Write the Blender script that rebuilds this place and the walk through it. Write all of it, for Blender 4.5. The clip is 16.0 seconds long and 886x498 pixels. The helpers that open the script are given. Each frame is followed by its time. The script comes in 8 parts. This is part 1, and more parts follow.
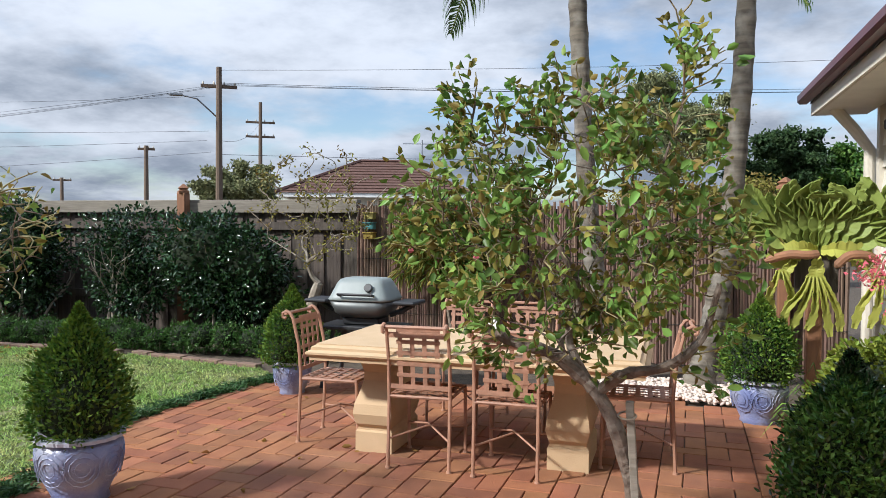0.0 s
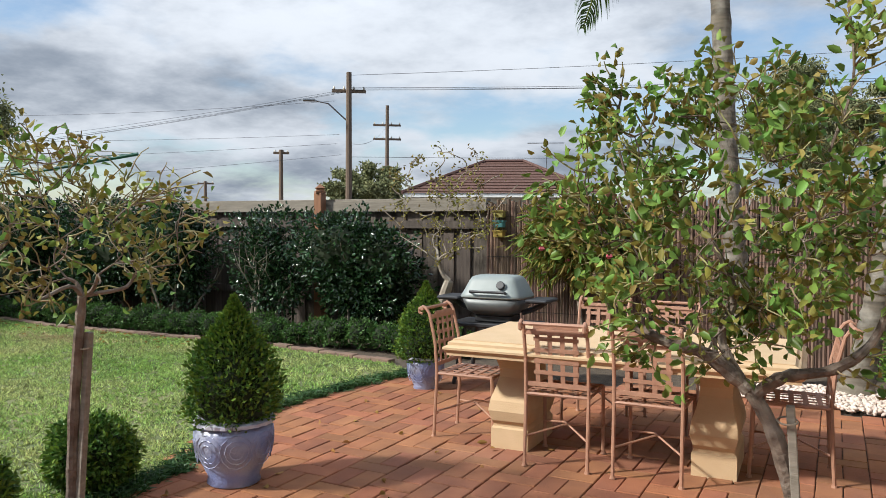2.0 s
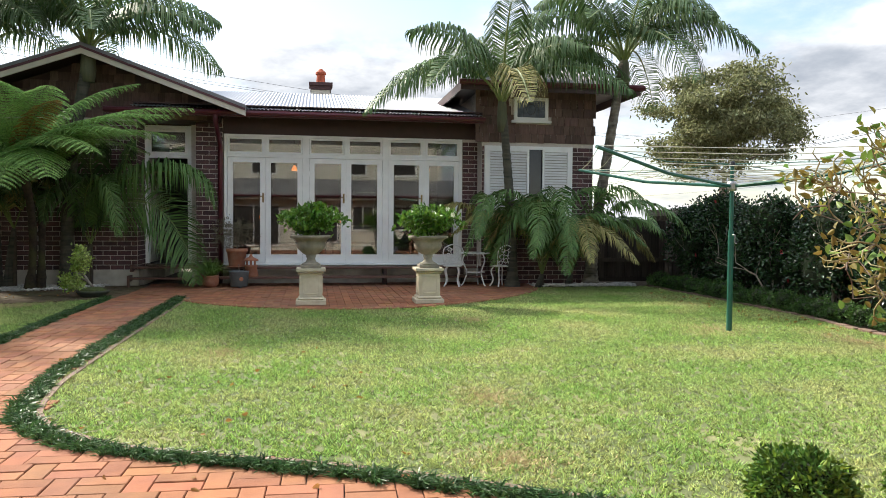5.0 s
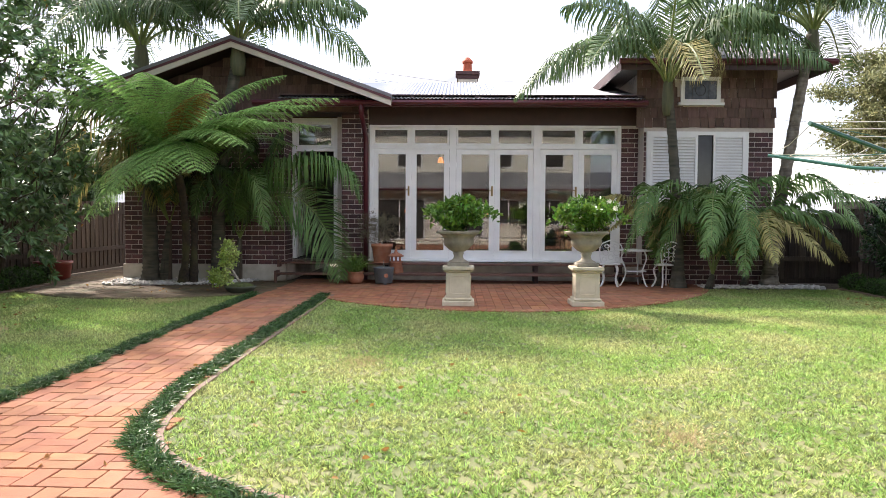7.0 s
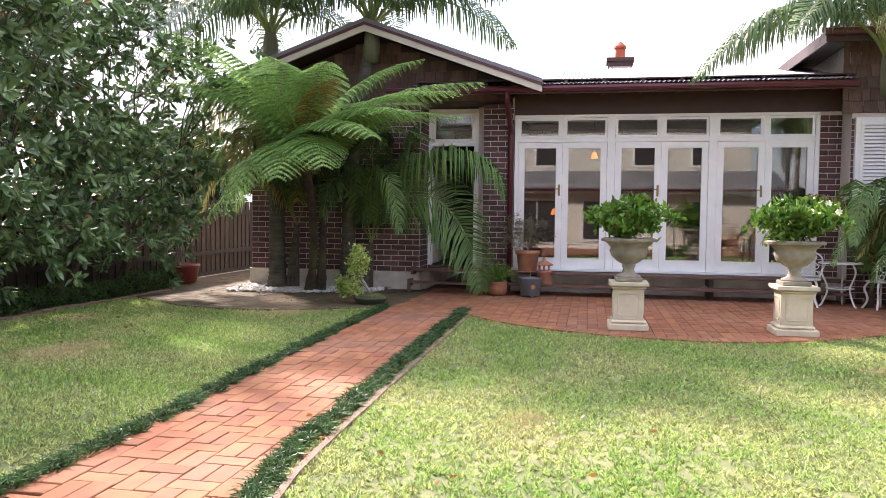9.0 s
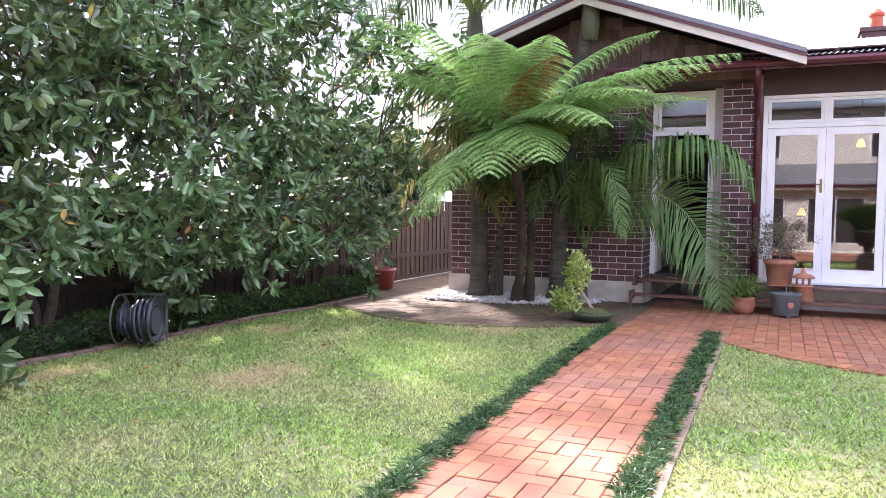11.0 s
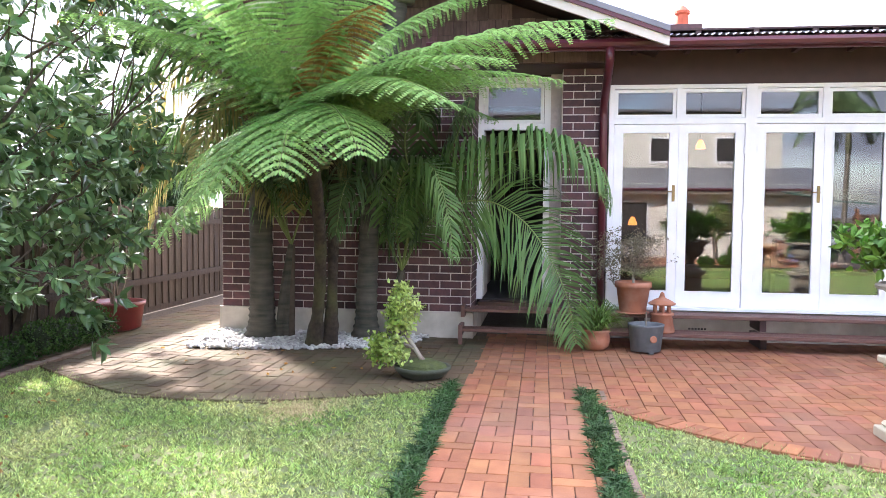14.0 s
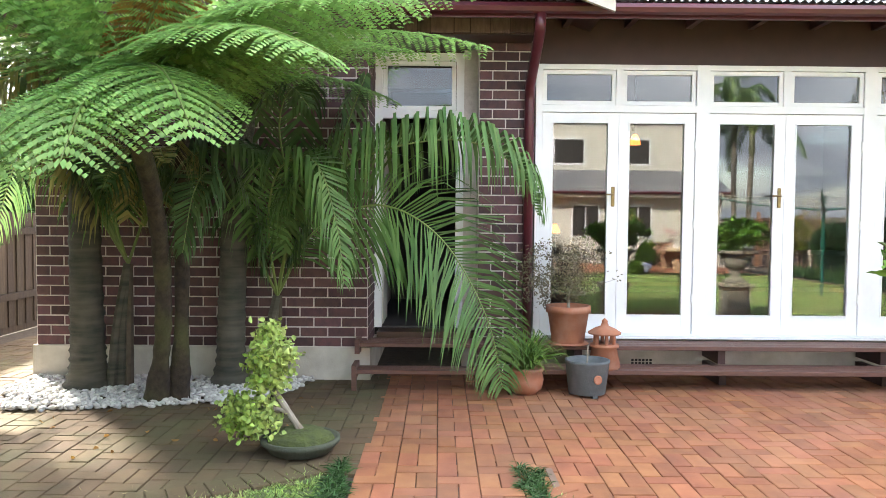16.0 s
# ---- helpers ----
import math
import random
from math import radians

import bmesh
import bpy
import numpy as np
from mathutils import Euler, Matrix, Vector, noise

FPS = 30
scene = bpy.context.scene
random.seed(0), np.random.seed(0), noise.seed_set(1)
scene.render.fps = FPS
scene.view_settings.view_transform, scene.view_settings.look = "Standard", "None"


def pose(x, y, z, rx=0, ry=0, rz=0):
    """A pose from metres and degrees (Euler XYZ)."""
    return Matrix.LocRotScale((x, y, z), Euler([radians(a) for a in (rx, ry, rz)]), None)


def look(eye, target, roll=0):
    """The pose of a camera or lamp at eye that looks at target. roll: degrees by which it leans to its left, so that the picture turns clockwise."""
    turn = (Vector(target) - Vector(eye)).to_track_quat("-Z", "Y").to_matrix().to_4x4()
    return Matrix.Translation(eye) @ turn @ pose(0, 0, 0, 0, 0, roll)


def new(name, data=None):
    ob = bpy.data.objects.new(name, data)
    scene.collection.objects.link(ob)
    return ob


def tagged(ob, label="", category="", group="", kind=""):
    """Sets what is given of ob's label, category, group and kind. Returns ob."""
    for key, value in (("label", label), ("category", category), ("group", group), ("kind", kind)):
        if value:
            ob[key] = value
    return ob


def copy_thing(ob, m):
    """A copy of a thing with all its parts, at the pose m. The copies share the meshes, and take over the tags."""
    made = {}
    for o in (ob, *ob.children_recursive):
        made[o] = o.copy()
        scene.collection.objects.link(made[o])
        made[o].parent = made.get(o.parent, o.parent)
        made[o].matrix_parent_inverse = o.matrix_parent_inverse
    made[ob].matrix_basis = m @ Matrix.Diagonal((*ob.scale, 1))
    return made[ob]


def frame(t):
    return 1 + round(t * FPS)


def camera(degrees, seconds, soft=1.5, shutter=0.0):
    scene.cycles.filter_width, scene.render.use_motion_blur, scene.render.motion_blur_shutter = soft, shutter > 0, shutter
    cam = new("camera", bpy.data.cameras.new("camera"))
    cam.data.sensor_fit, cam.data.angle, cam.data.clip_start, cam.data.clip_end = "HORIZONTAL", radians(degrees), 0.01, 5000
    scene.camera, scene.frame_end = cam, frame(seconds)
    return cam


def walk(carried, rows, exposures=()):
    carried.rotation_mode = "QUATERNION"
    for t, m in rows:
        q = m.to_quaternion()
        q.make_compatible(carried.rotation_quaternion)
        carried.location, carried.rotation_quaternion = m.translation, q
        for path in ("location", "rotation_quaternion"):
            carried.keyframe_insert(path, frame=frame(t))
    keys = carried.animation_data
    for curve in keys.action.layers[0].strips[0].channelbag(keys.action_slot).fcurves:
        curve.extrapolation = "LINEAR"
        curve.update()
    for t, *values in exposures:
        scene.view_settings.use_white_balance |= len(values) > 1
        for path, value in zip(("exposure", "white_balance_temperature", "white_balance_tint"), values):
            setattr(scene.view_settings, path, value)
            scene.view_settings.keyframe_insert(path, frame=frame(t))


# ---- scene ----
cam = camera(60.5, 16.0, soft=0.7)
PATH = [
    (0, (-0.019, 0.019, 1.355), (-0.535, 1.742, 1.303), 0.4),
    (0.5, (-0.018, 0.026, 1.338), (-0.479, 1.765, 1.287), 0.3),
    (1, (-0.020, 0.015, 1.333), (-0.479, 1.755, 1.281), 0.3),
    (1.5, (-0.039, -0.004, 1.343), (-0.618, 1.700, 1.290), 0.3),
    (2, (-0.101, 0.004, 1.331), (-0.886, 1.622, 1.278), 0.3),
    (2.5, (-0.123, 0.019, 1.330), (-1.165, 1.485, 1.273), 0.2),
    (3, (-0.140, 0.013, 1.333), (-1.468, 1.228, 1.282), 0.2),
    (3.5, (-0.192, 0.021, 1.324), (-1.723, 0.965, 1.272), 0.3),
    (4, (-0.208, -0.048, 1.328), (-1.853, 0.679, 1.273), 0.3),
    (4.5, (-0.288, -0.079, 1.322), (-2.018, 0.416, 1.264), 0.4),
    (5, (-0.419, -0.108, 1.334), (-2.192, 0.194, 1.270), 0.4),
    (7.5, (-1.896, -0.203, 1.348), (-3.692, -0.287, 1.265), 0.4),
    (8, (-2.389, -0.278, 1.359), (-4.180, -0.428, 1.275), 0.5),
    (8.5, (-2.841, -0.448, 1.356), (-4.624, -0.681, 1.271), 0.6),
    (9, (-3.232, -0.645, 1.367), (-4.999, -0.981, 1.285), 0.7),
    (9.5, (-3.641, -0.870, 1.352), (-5.377, -1.342, 1.274), 0.8),
    (10, (-3.925, -1.129, 1.359), (-5.621, -1.724, 1.275), 0.8),
    (12.5, (-5.854, -2.296, 1.535), (-7.474, -3.074, 1.442), 0.6),
    (13, (-6.265, -2.485, 1.568), (-7.989, -2.993, 1.472), 0.7),
    (13.5, (-6.745, -2.616, 1.556), (-8.512, -2.942, 1.464), 0.7),
    (14, (-7.228, -2.730, 1.559), (-9.011, -2.965, 1.472), 0.6),
    (14.5, (-7.738, -2.815, 1.573), (-9.532, -2.934, 1.490), 0.5),
    (15, (-8.210, -2.836, 1.594), (-10.007, -2.880, 1.509), 0.5),
    (15.5, (-8.689, -2.873, 1.592), (-10.488, -2.886, 1.511), 0.5),
    (16, (-9.158, -2.910, 1.613), (-10.957, -2.901, 1.534), 0.5),
]
EXPOSURES = [(0, 0.45, 5900, 9), (3, 0.5, 6400, 7), (5, 1.15, 6700, 9), (7.5, 1.65, 6700, 20), (9, 1.9, 6700, 25), (10.2, 2.25, 6500, 26), (12.5, 3.05, 5600, 52), (13.5, 2.9, 5950, 34), (14.5, 2.95, 6300, 16), (16, 3.0, 6600, 12)]
walk(cam, [(t, look(eye, target, roll)) for t, eye, target, roll in PATH], EXPOSURES)


# ---- world and sun ----
world = bpy.data.worlds.new("sky_world")
scene.world = world
world.use_nodes = True
SUN_EL, SUN_AZ = radians(37), radians(230)   # azimuth: 0 is +y, clockwise seen from above
SUN_DIR = Vector((math.sin(SUN_AZ) * math.cos(SUN_EL), math.cos(SUN_AZ) * math.cos(SUN_EL), math.sin(SUN_EL)))


def build_world():
    nt = world.node_tree
    nt.nodes.clear()
    N, L = nt.nodes.new, nt.links.new
    out, bg = N("ShaderNodeOutputWorld"), N("ShaderNodeBackground")
    sky = N("ShaderNodeTexSky")
    sky.sky_type, sky.sun_disc = "NISHITA", False
    sky.sun_elevation, sky.sun_rotation = SUN_EL, SUN_AZ
    tc, sep = N("ShaderNodeTexCoord"), N("ShaderNodeSeparateXYZ")
    L(tc.outputs["Generated"], sep.inputs[0])
    # flat cloud deck: direction divided by its height
    add = N("ShaderNodeMath"); add.operation = "ADD"; add.inputs[1].default_value = 0.22
    mx = N("ShaderNodeMath"); mx.operation = "MAXIMUM"; mx.inputs[1].default_value = 0.0
    L(sep.outputs[2], mx.inputs[0]); L(mx.outputs[0], add.inputs[0])
    dv = N("ShaderNodeVectorMath"); dv.operation = "DIVIDE"
    cmb = N("ShaderNodeCombineXYZ")
    for i in range(3):
        L(add.outputs[0], cmb.inputs[i])
    L(tc.outputs["Generated"], dv.inputs[0]); L(cmb.outputs[0], dv.inputs[1])

    def cloud(scale, detail, rough, off, lo, hi):
        m = N("ShaderNodeMapping"); m.inputs["Location"].default_value = off
        m.inputs["Scale"].default_value = (scale, scale, scale * 0.6)
        L(dv.outputs[0], m.inputs[0])
        n = N("ShaderNodeTexNoise"); n.inputs["Scale"].default_value = 1.0
        n.inputs["Detail"].default_value = detail; n.inputs["Roughness"].default_value = rough
        L(m.outputs[0], n.inputs["Vector"])
        r = N("ShaderNodeMapRange"); r.interpolation_type = "SMOOTHSTEP"
        r.inputs[1].default_value, r.inputs[2].default_value = lo, hi
        L(n.outputs[0], r.inputs[0])
        return r
    mask = cloud(1.15, 9, 0.55, (3.7, 1.2, 0.4), 0.38, 0.55)
    shade = cloud(0.9, 7, 0.6, (8.1, 4.4, 2.0), 0.38, 0.64)
    ramp = N("ShaderNodeMix"); ramp.data_type = "RGBA"
    ramp.inputs["A"].default_value = (3.2, 3.6, 4.3, 1)
    ramp.inputs["B"].default_value = (8.9, 9.1, 9.6, 1)
    L(shade.outputs[0], ramp.inputs["Factor"])
    mix = N("ShaderNodeMix"); mix.data_type = "RGBA"
    L(mask.outputs[0], mix.inputs["Factor"]); L(sky.outputs[0], mix.inputs["A"])
    # an overcast sky is brighter towards the zenith
    zen = N("ShaderNodeMath"); zen.operation = "MULTIPLY_ADD"; zen.inputs[1].default_value, zen.inputs[2].default_value = 1.7, 0.56
    sq = N("ShaderNodeMath"); sq.operation = "MULTIPLY"
    L(mx.outputs[0], sq.inputs[0]); L(mx.outputs[0], sq.inputs[1]); L(sq.outputs[0], zen.inputs[0])
    sc = N("ShaderNodeVectorMath"); sc.operation = "SCALE"
    L(ramp.outputs["Result"], sc.inputs[0]); L(zen.outputs[0], sc.inputs["Scale"]); L(sc.outputs[0], mix.inputs["B"])
    L(mix.outputs["Result"], bg.inputs[0])
    bg.inputs[1].default_value = 0.11
    L(bg.outputs[0], out.inputs[0])


build_world()
sun = new("sun", bpy.data.lights.new("sun", "SUN"))
sun.data.energy, sun.data.angle, sun.data.color = 4.4, radians(4.0), (1.0, 0.94, 0.84)
sun.matrix_world = look(SUN_DIR * 50, (0, 0, 0))

# ---- materials ----
def mat(name, c1, c2=None, scale=8.0, rough=0.7, bump=0.0, bump_scale=60.0, metallic=0.0, spec=0.5, vary=0.0,
        translucent=0.0, stretch=(1, 1, 1), stain=None, stain_scale=1.2, stain_amount=0.5, island=False, coat=0.0):
    """A surface of two tones with grain, a larger stain, and a random shade for each piece."""
    m = bpy.data.materials.new(name)
    m.use_nodes = True
    nt = m.node_tree
    N, L = nt.nodes.new, nt.links.new
    b = nt.nodes["Principled BSDF"]
    b.inputs["Roughness"].default_value, b.inputs["Metallic"].default_value = rough, metallic
    b.inputs["Specular IOR Level"].default_value = spec
    b.inputs["Coat Weight"].default_value = coat
    c2 = c2 or tuple(v * 0.75 for v in c1)
    tc, mp = N("ShaderNodeTexCoord"), N("ShaderNodeMapping")
    mp.inputs["Scale"].default_value = stretch
    L(tc.outputs["Object"], mp.inputs[0])
    geo = N("ShaderNodeNewGeometry")
    L(geo.outputs["Position"], mp.inputs[0])
    n1 = N("ShaderNodeTexNoise")
    n1.inputs["Scale"].default_value, n1.inputs["Detail"].default_value = scale, 6
    L(mp.outputs[0], n1.inputs["Vector"])
    mr = N("ShaderNodeMapRange"); mr.inputs[1].default_value, mr.inputs[2].default_value = 0.3, 0.7
    L(n1.outputs[0], mr.inputs[0])
    mix = N("ShaderNodeMix"); mix.data_type = "RGBA"
    mix.inputs["A"].default_value, mix.inputs["B"].default_value = (*c1, 1), (*c2, 1)
    L(mr.outputs[0], mix.inputs["Factor"])
    col = mix.outputs["Result"]
    if stain:
        n2 = N("ShaderNodeTexNoise")
        n2.inputs["Scale"].default_value, n2.inputs["Detail"].default_value = stain_scale, 5
        L(geo.outputs["Position"], n2.inputs["Vector"])
        r2 = N("ShaderNodeMapRange"); r2.inputs[1].default_value, r2.inputs[2].default_value = 0.45, 0.7
        r2.inputs[4].default_value = stain_amount
        L(n2.outputs[0], r2.inputs[0])
        mx = N("ShaderNodeMix"); mx.data_type = "RGBA"
        L(r2.outputs[0], mx.inputs["Factor"]); L(col, mx.inputs["A"])
        mx.inputs["B"].default_value = (*stain, 1)
        col = mx.outputs["Result"]
    if vary:
        src = geo.outputs["Random Per Island"] if island else N("ShaderNodeObjectInfo").outputs["Random"]
        hs = N("ShaderNodeHueSaturation")
        r3 = N("ShaderNodeMapRange"); r3.inputs[3].default_value, r3.inputs[4].default_value = 1 - vary, 1 + vary
        L(src, r3.inputs[0]); L(r3.outputs[0], hs.inputs["Value"])
        ml = N("ShaderNodeMath"); ml.operation = "MULTIPLY"; ml.inputs[1].default_value = 7.31
        fr = N("ShaderNodeMath"); fr.operation = "FRACT"
        r4 = N("ShaderNodeMapRange"); r4.inputs[3].default_value, r4.inputs[4].default_value = 0.5 - vary * 0.04, 0.5 + vary * 0.04
        L(src, ml.inputs[0]); L(ml.outputs[0], fr.inputs[0]); L(fr.outputs[0], r4.inputs[0]); L(r4.outputs[0], hs.inputs["Hue"])
        L(col, hs.inputs["Color"])
        col = hs.outputs[0]
    L(col, b.inputs["Base Color"])
    if bump:
        n3 = N("ShaderNodeTexNoise")
        n3.inputs["Scale"].default_value, n3.inputs["Detail"].default_value = bump_scale, 4
        L(mp.outputs[0], n3.inputs["Vector"])
        bp = N("ShaderNodeBump"); bp.inputs["Strength"].default_value, bp.inputs["Distance"].default_value = bump, 0.01
        L(n3.outputs[0], bp.inputs["Height"]); L(bp.outputs[0], b.inputs["Normal"])
    if translucent:
        tr, ms = N("ShaderNodeBsdfTranslucent"), N("ShaderNodeMixShader")
        ms.inputs[0].default_value = translucent
        L(col, tr.inputs[0]); L(b.outputs[0], ms.inputs[1]); L(tr.outputs[0], ms.inputs[2])
        L(ms.outputs[0], nt.nodes["Material Output"].inputs[0])
    return m


def leaf_mat(name, c1, c2, rough=0.45, vary=0.35, translucent=0.25, scale=3.0):
    return mat(name, c1, c2, scale=scale, rough=rough, vary=vary, island=True, translucent=translucent, spec=0.22)


def glow_mat(name, colour, strength):
    m = bpy.data.materials.new(name)
    m.use_nodes = True
    b = m.node_tree.nodes["Principled BSDF"]
    b.inputs["Base Color"].default_value = (*colour, 1)
    b.inputs["Emission Color"].default_value, b.inputs["Emission Strength"].default_value = (*colour, 1), strength
    return m


def glass_mat(name):
    m = bpy.data.materials.new(name)
    m.use_nodes = True
    nt = m.node_tree
    N, L = nt.nodes.new, nt.links.new
    nt.nodes.remove(nt.nodes["Principled BSDF"])
    tr, gl, fr, ms = N("ShaderNodeBsdfTransparent"), N("ShaderNodeBsdfGlossy"), N("ShaderNodeFresnel"), N("ShaderNodeMixShader")
    tr.inputs[0].default_value = (0.82, 0.86, 0.85, 1)
    gl.inputs["Roughness"].default_value = 0.01
    fr.inputs[0].default_value = 1.52
    mu = N("ShaderNodeMath"); mu.operation = "MULTIPLY_ADD"
    mu.inputs[1].default_value, mu.inputs[2].default_value = 1.45, 0.03
    L(fr.outputs[0], mu.inputs[0]); L(mu.outputs[0], ms.inputs[0])
    L(tr.outputs[0], ms.inputs[1]); L(gl.outputs[0], ms.inputs[2])
    L(ms.outputs[0], nt.nodes["Material Output"].inputs[0])
    return m


M = dict(
    lawn=mat("lawn_soil", (0.07, 0.095, 0.03), (0.14, 0.155, 0.06), scale=3, rough=0.95, bump=0.8, bump_scale=90, stain=(0.34, 0.30, 0.14), stain_scale=0.9, stain_amount=0.5),
    grass=mat("grass_blades", (0.23, 0.37, 0.085), (0.39, 0.47, 0.17), scale=1.1, rough=0.8, vary=0.75, island=True, translucent=0.35, stain=(0.44, 0.40, 0.19), stain_scale=1.1, stain_amount=0.5),
    soil=mat("soil", (0.055, 0.04, 0.03), (0.10, 0.075, 0.05), scale=15, rough=1, bump=1.0, bump_scale=60),
    sand=mat("sand_joint", (0.085, 0.045, 0.032), (0.05, 0.03, 0.024), scale=20, rough=1, bump=0.5),
    paver=mat("terracotta_paver", (0.30, 0.118, 0.05), (0.215, 0.08, 0.036), scale=6, rough=0.95, bump=0.25, bump_scale=80, vary=0.2, stain=(0.24, 0.13, 0.09), stain_scale=0.9, stain_amount=0.45),
    paver_i=mat("terracotta_paver_joined", (0.30, 0.118, 0.05), (0.215, 0.08, 0.036), scale=6, rough=0.95, bump=0.25, bump_scale=80, vary=0.2, island=True, stain=(0.24, 0.13, 0.09), stain_scale=0.9, stain_amount=0.45),
    paver_old=mat("mossy_paver", (0.115, 0.072, 0.036), (0.075, 0.05, 0.025), scale=5, rough=0.95, bump=0.3, vary=0.15, island=True, stain=(0.09, 0.10, 0.04), stain_scale=1.5, stain_amount=0.6),
    concrete=mat("concrete", (0.22, 0.14, 0.10), (0.14, 0.095, 0.07), scale=6, rough=0.9, bump=0.3),
    brick=mat("dark_brick", (0.108, 0.046, 0.043), (0.066, 0.032, 0.034), scale=14, rough=0.7, bump=0.3, bump_scale=90, vary=0.4),
    brick_i=mat("dark_brick_joined", (0.108, 0.046, 0.043), (0.066, 0.032, 0.034), scale=14, rough=0.7, bump=0.3, bump_scale=90, vary=0.4, island=True),
    mortar=mat("mortar", (0.62, 0.56, 0.50), (0.52, 0.46, 0.41), scale=20, rough=0.95, bump=0.3),
    white=mat("white_paint", (0.85, 0.85, 0.83), (0.79, 0.79, 0.77), scale=5, rough=0.4, bump=0.05, bump_scale=20),
    plinth=mat("plinth_render", (0.62, 0.58, 0.50), (0.48, 0.44, 0.36), scale=5, rough=0.9, bump=0.2, stain=(0.2, 0.17, 0.12), stain_scale=2.2),
    maroon=mat("maroon_paint", (0.10, 0.016, 0.024), (0.075, 0.013, 0.019), scale=5, rough=0.35),
    brown=mat("brown_paint", (0.055, 0.022, 0.018), (0.04, 0.017, 0.014), scale=6, rough=0.55, bump=0.1),
    shingle=mat("timber_shingle", (0.16, 0.10, 0.078), (0.10, 0.062, 0.05), scale=9, rough=0.85, bump=0.5, bump_scale=40, vary=0.35, stretch=(3, 3, 0.6)),
    shingle_i=mat("timber_shingle_joined", (0.16, 0.10, 0.078), (0.10, 0.062, 0.05), scale=9, rough=0.85, bump=0.5, bump_scale=40, vary=0.35, island=True, stretch=(3, 3, 0.6)),
    cream=mat("cream_paint", (0.62, 0.57, 0.48), (0.54, 0.49, 0.41), scale=5, rough=0.5, bump=0.1),
    roof=mat("corrugated_roof", (0.20, 0.20, 0.21), (0.15, 0.15, 0.16), scale=3, rough=0.45, metallic=0.3),
    zinc=mat("pale_zinc_sheet", (0.34, 0.35, 0.37), (0.28, 0.29, 0.31), scale=3, rough=0.4, metallic=0.3),
    roof_red=mat("terracotta_tiles", (0.125, 0.062, 0.046), (0.09, 0.045, 0.034), scale=6, rough=0.8, bump=0.4, vary=0.2, island=True),
    deck=mat("deck_timber", (0.16, 0.075, 0.052), (0.10, 0.048, 0.035), scale=9, rough=0.55, bump=0.25, stretch=(12, 0.8, 12)),
    fence=mat("weathered_paling", (0.115, 0.093, 0.075), (0.055, 0.043, 0.035), scale=7, rough=0.9, bump=0.6, bump_scale=30, vary=0.35, stretch=(5, 5, 0.35)),
    fence_i=mat("weathered_paling_joined", (0.115, 0.093, 0.075), (0.055, 0.043, 0.035), scale=7, rough=0.9, bump=0.6, bump_scale=30, vary=0.35, island=True, stretch=(5, 5, 0.35)),
    cap=mat("pale_timber_cap", (0.25, 0.22, 0.18), (0.16, 0.14, 0.11), scale=8, rough=0.85, bump=0.3, stretch=(0.5, 6, 6)),
    post=mat("stained_post", (0.27, 0.125, 0.06), (0.20, 0.09, 0.045), scale=6, rough=0.7, bump=0.3, stretch=(5, 5, 0.5)),
    # paling copy with the shade of the trees put into a darker colour
    fence_shaded=mat("shaded_paling", (0.055, 0.040, 0.029), (0.03, 0.022, 0.017), scale=7, rough=0.95, bump=0.6, bump_scale=30, vary=0.35, stretch=(5, 5, 0.35)),
    bamboo=mat("reed_screen", (0.18, 0.108, 0.076), (0.10, 0.062, 0.045), scale=8, rough=0.7, bump=0.3, vary=0.4, island=True, stretch=(4, 4, 0.6)),
    glass=glass_mat("window_glass"),
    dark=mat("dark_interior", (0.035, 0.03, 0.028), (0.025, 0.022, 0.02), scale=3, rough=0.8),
    board=mat("weatherboard", (0.66, 0.62, 0.53), (0.60, 0.56, 0.47), scale=4, rough=0.55, bump=0.1),
)


# ---- helpers for shapes ----
def finish(name, verts_or_bm, faces=None, material=None, parent=None, smooth=False):
    me = bpy.data.meshes.new(name)
    if faces is None:
        verts_or_bm.to_mesh(me)
        verts_or_bm.free()
    else:
        me.from_pydata([tuple(v) for v in verts_or_bm], [], faces)
    if smooth:
        me.polygons.foreach_set("use_smooth", [True] * len(me.polygons))
    if material:
        me.materials.append(material)
    ob = new(name, me)
    if parent:
        ob.parent = parent
    return ob


def part(name, bm, material, parent=None, label="", smooth=False):
    """Links a bmesh as one mesh object under a thing or a part."""
    ob = finish(name, bm, None, material, parent, smooth)
    if label:
        tagged(ob, label)
    return ob


def thing(name, label, category, group="", kind="", at=(0, 0, 0), turn=0.0):
    ob = new(name)
    ob.empty_display_size = 0.1
    ob.matrix_basis = pose(*at, 0, 0, turn)
    return tagged(ob, label, category, group, kind)


def box(bm, x0, y0, z0, x1, y1, z1, m=None, bevel=0.0):
    vs = [bm.verts.new(Vector(p)) for p in ((x0, y0, z0), (x1, y0, z0), (x1, y1, z0), (x0, y1, z0), (x0, y0, z1), (x1, y0, z1), (x1, y1, z1), (x0, y1, z1))]
    fs = [bm.faces.new([vs[i] for i in f]) for f in ((3, 2, 1, 0), (4, 5, 6, 7), (0, 1, 5, 4), (1, 2, 6, 5), (2, 3, 7, 6), (3, 0, 4, 7))]
    if bevel:
        es = list({e for f in fs for e in f.edges})
        r = bmesh.ops.bevel(bm, geom=es, offset=bevel, segments=1, affect="EDGES", profile=0.5)
        vs = list({v for f in r["faces"] for v in f.verts} | {v for v in vs if v.is_valid})
    if m is not None:
        for v in vs:
            v.co = m @ v.co
    return vs


def bx(*a, **k):
    bm = bmesh.new()
    box(bm, *a, **k)
    return bm


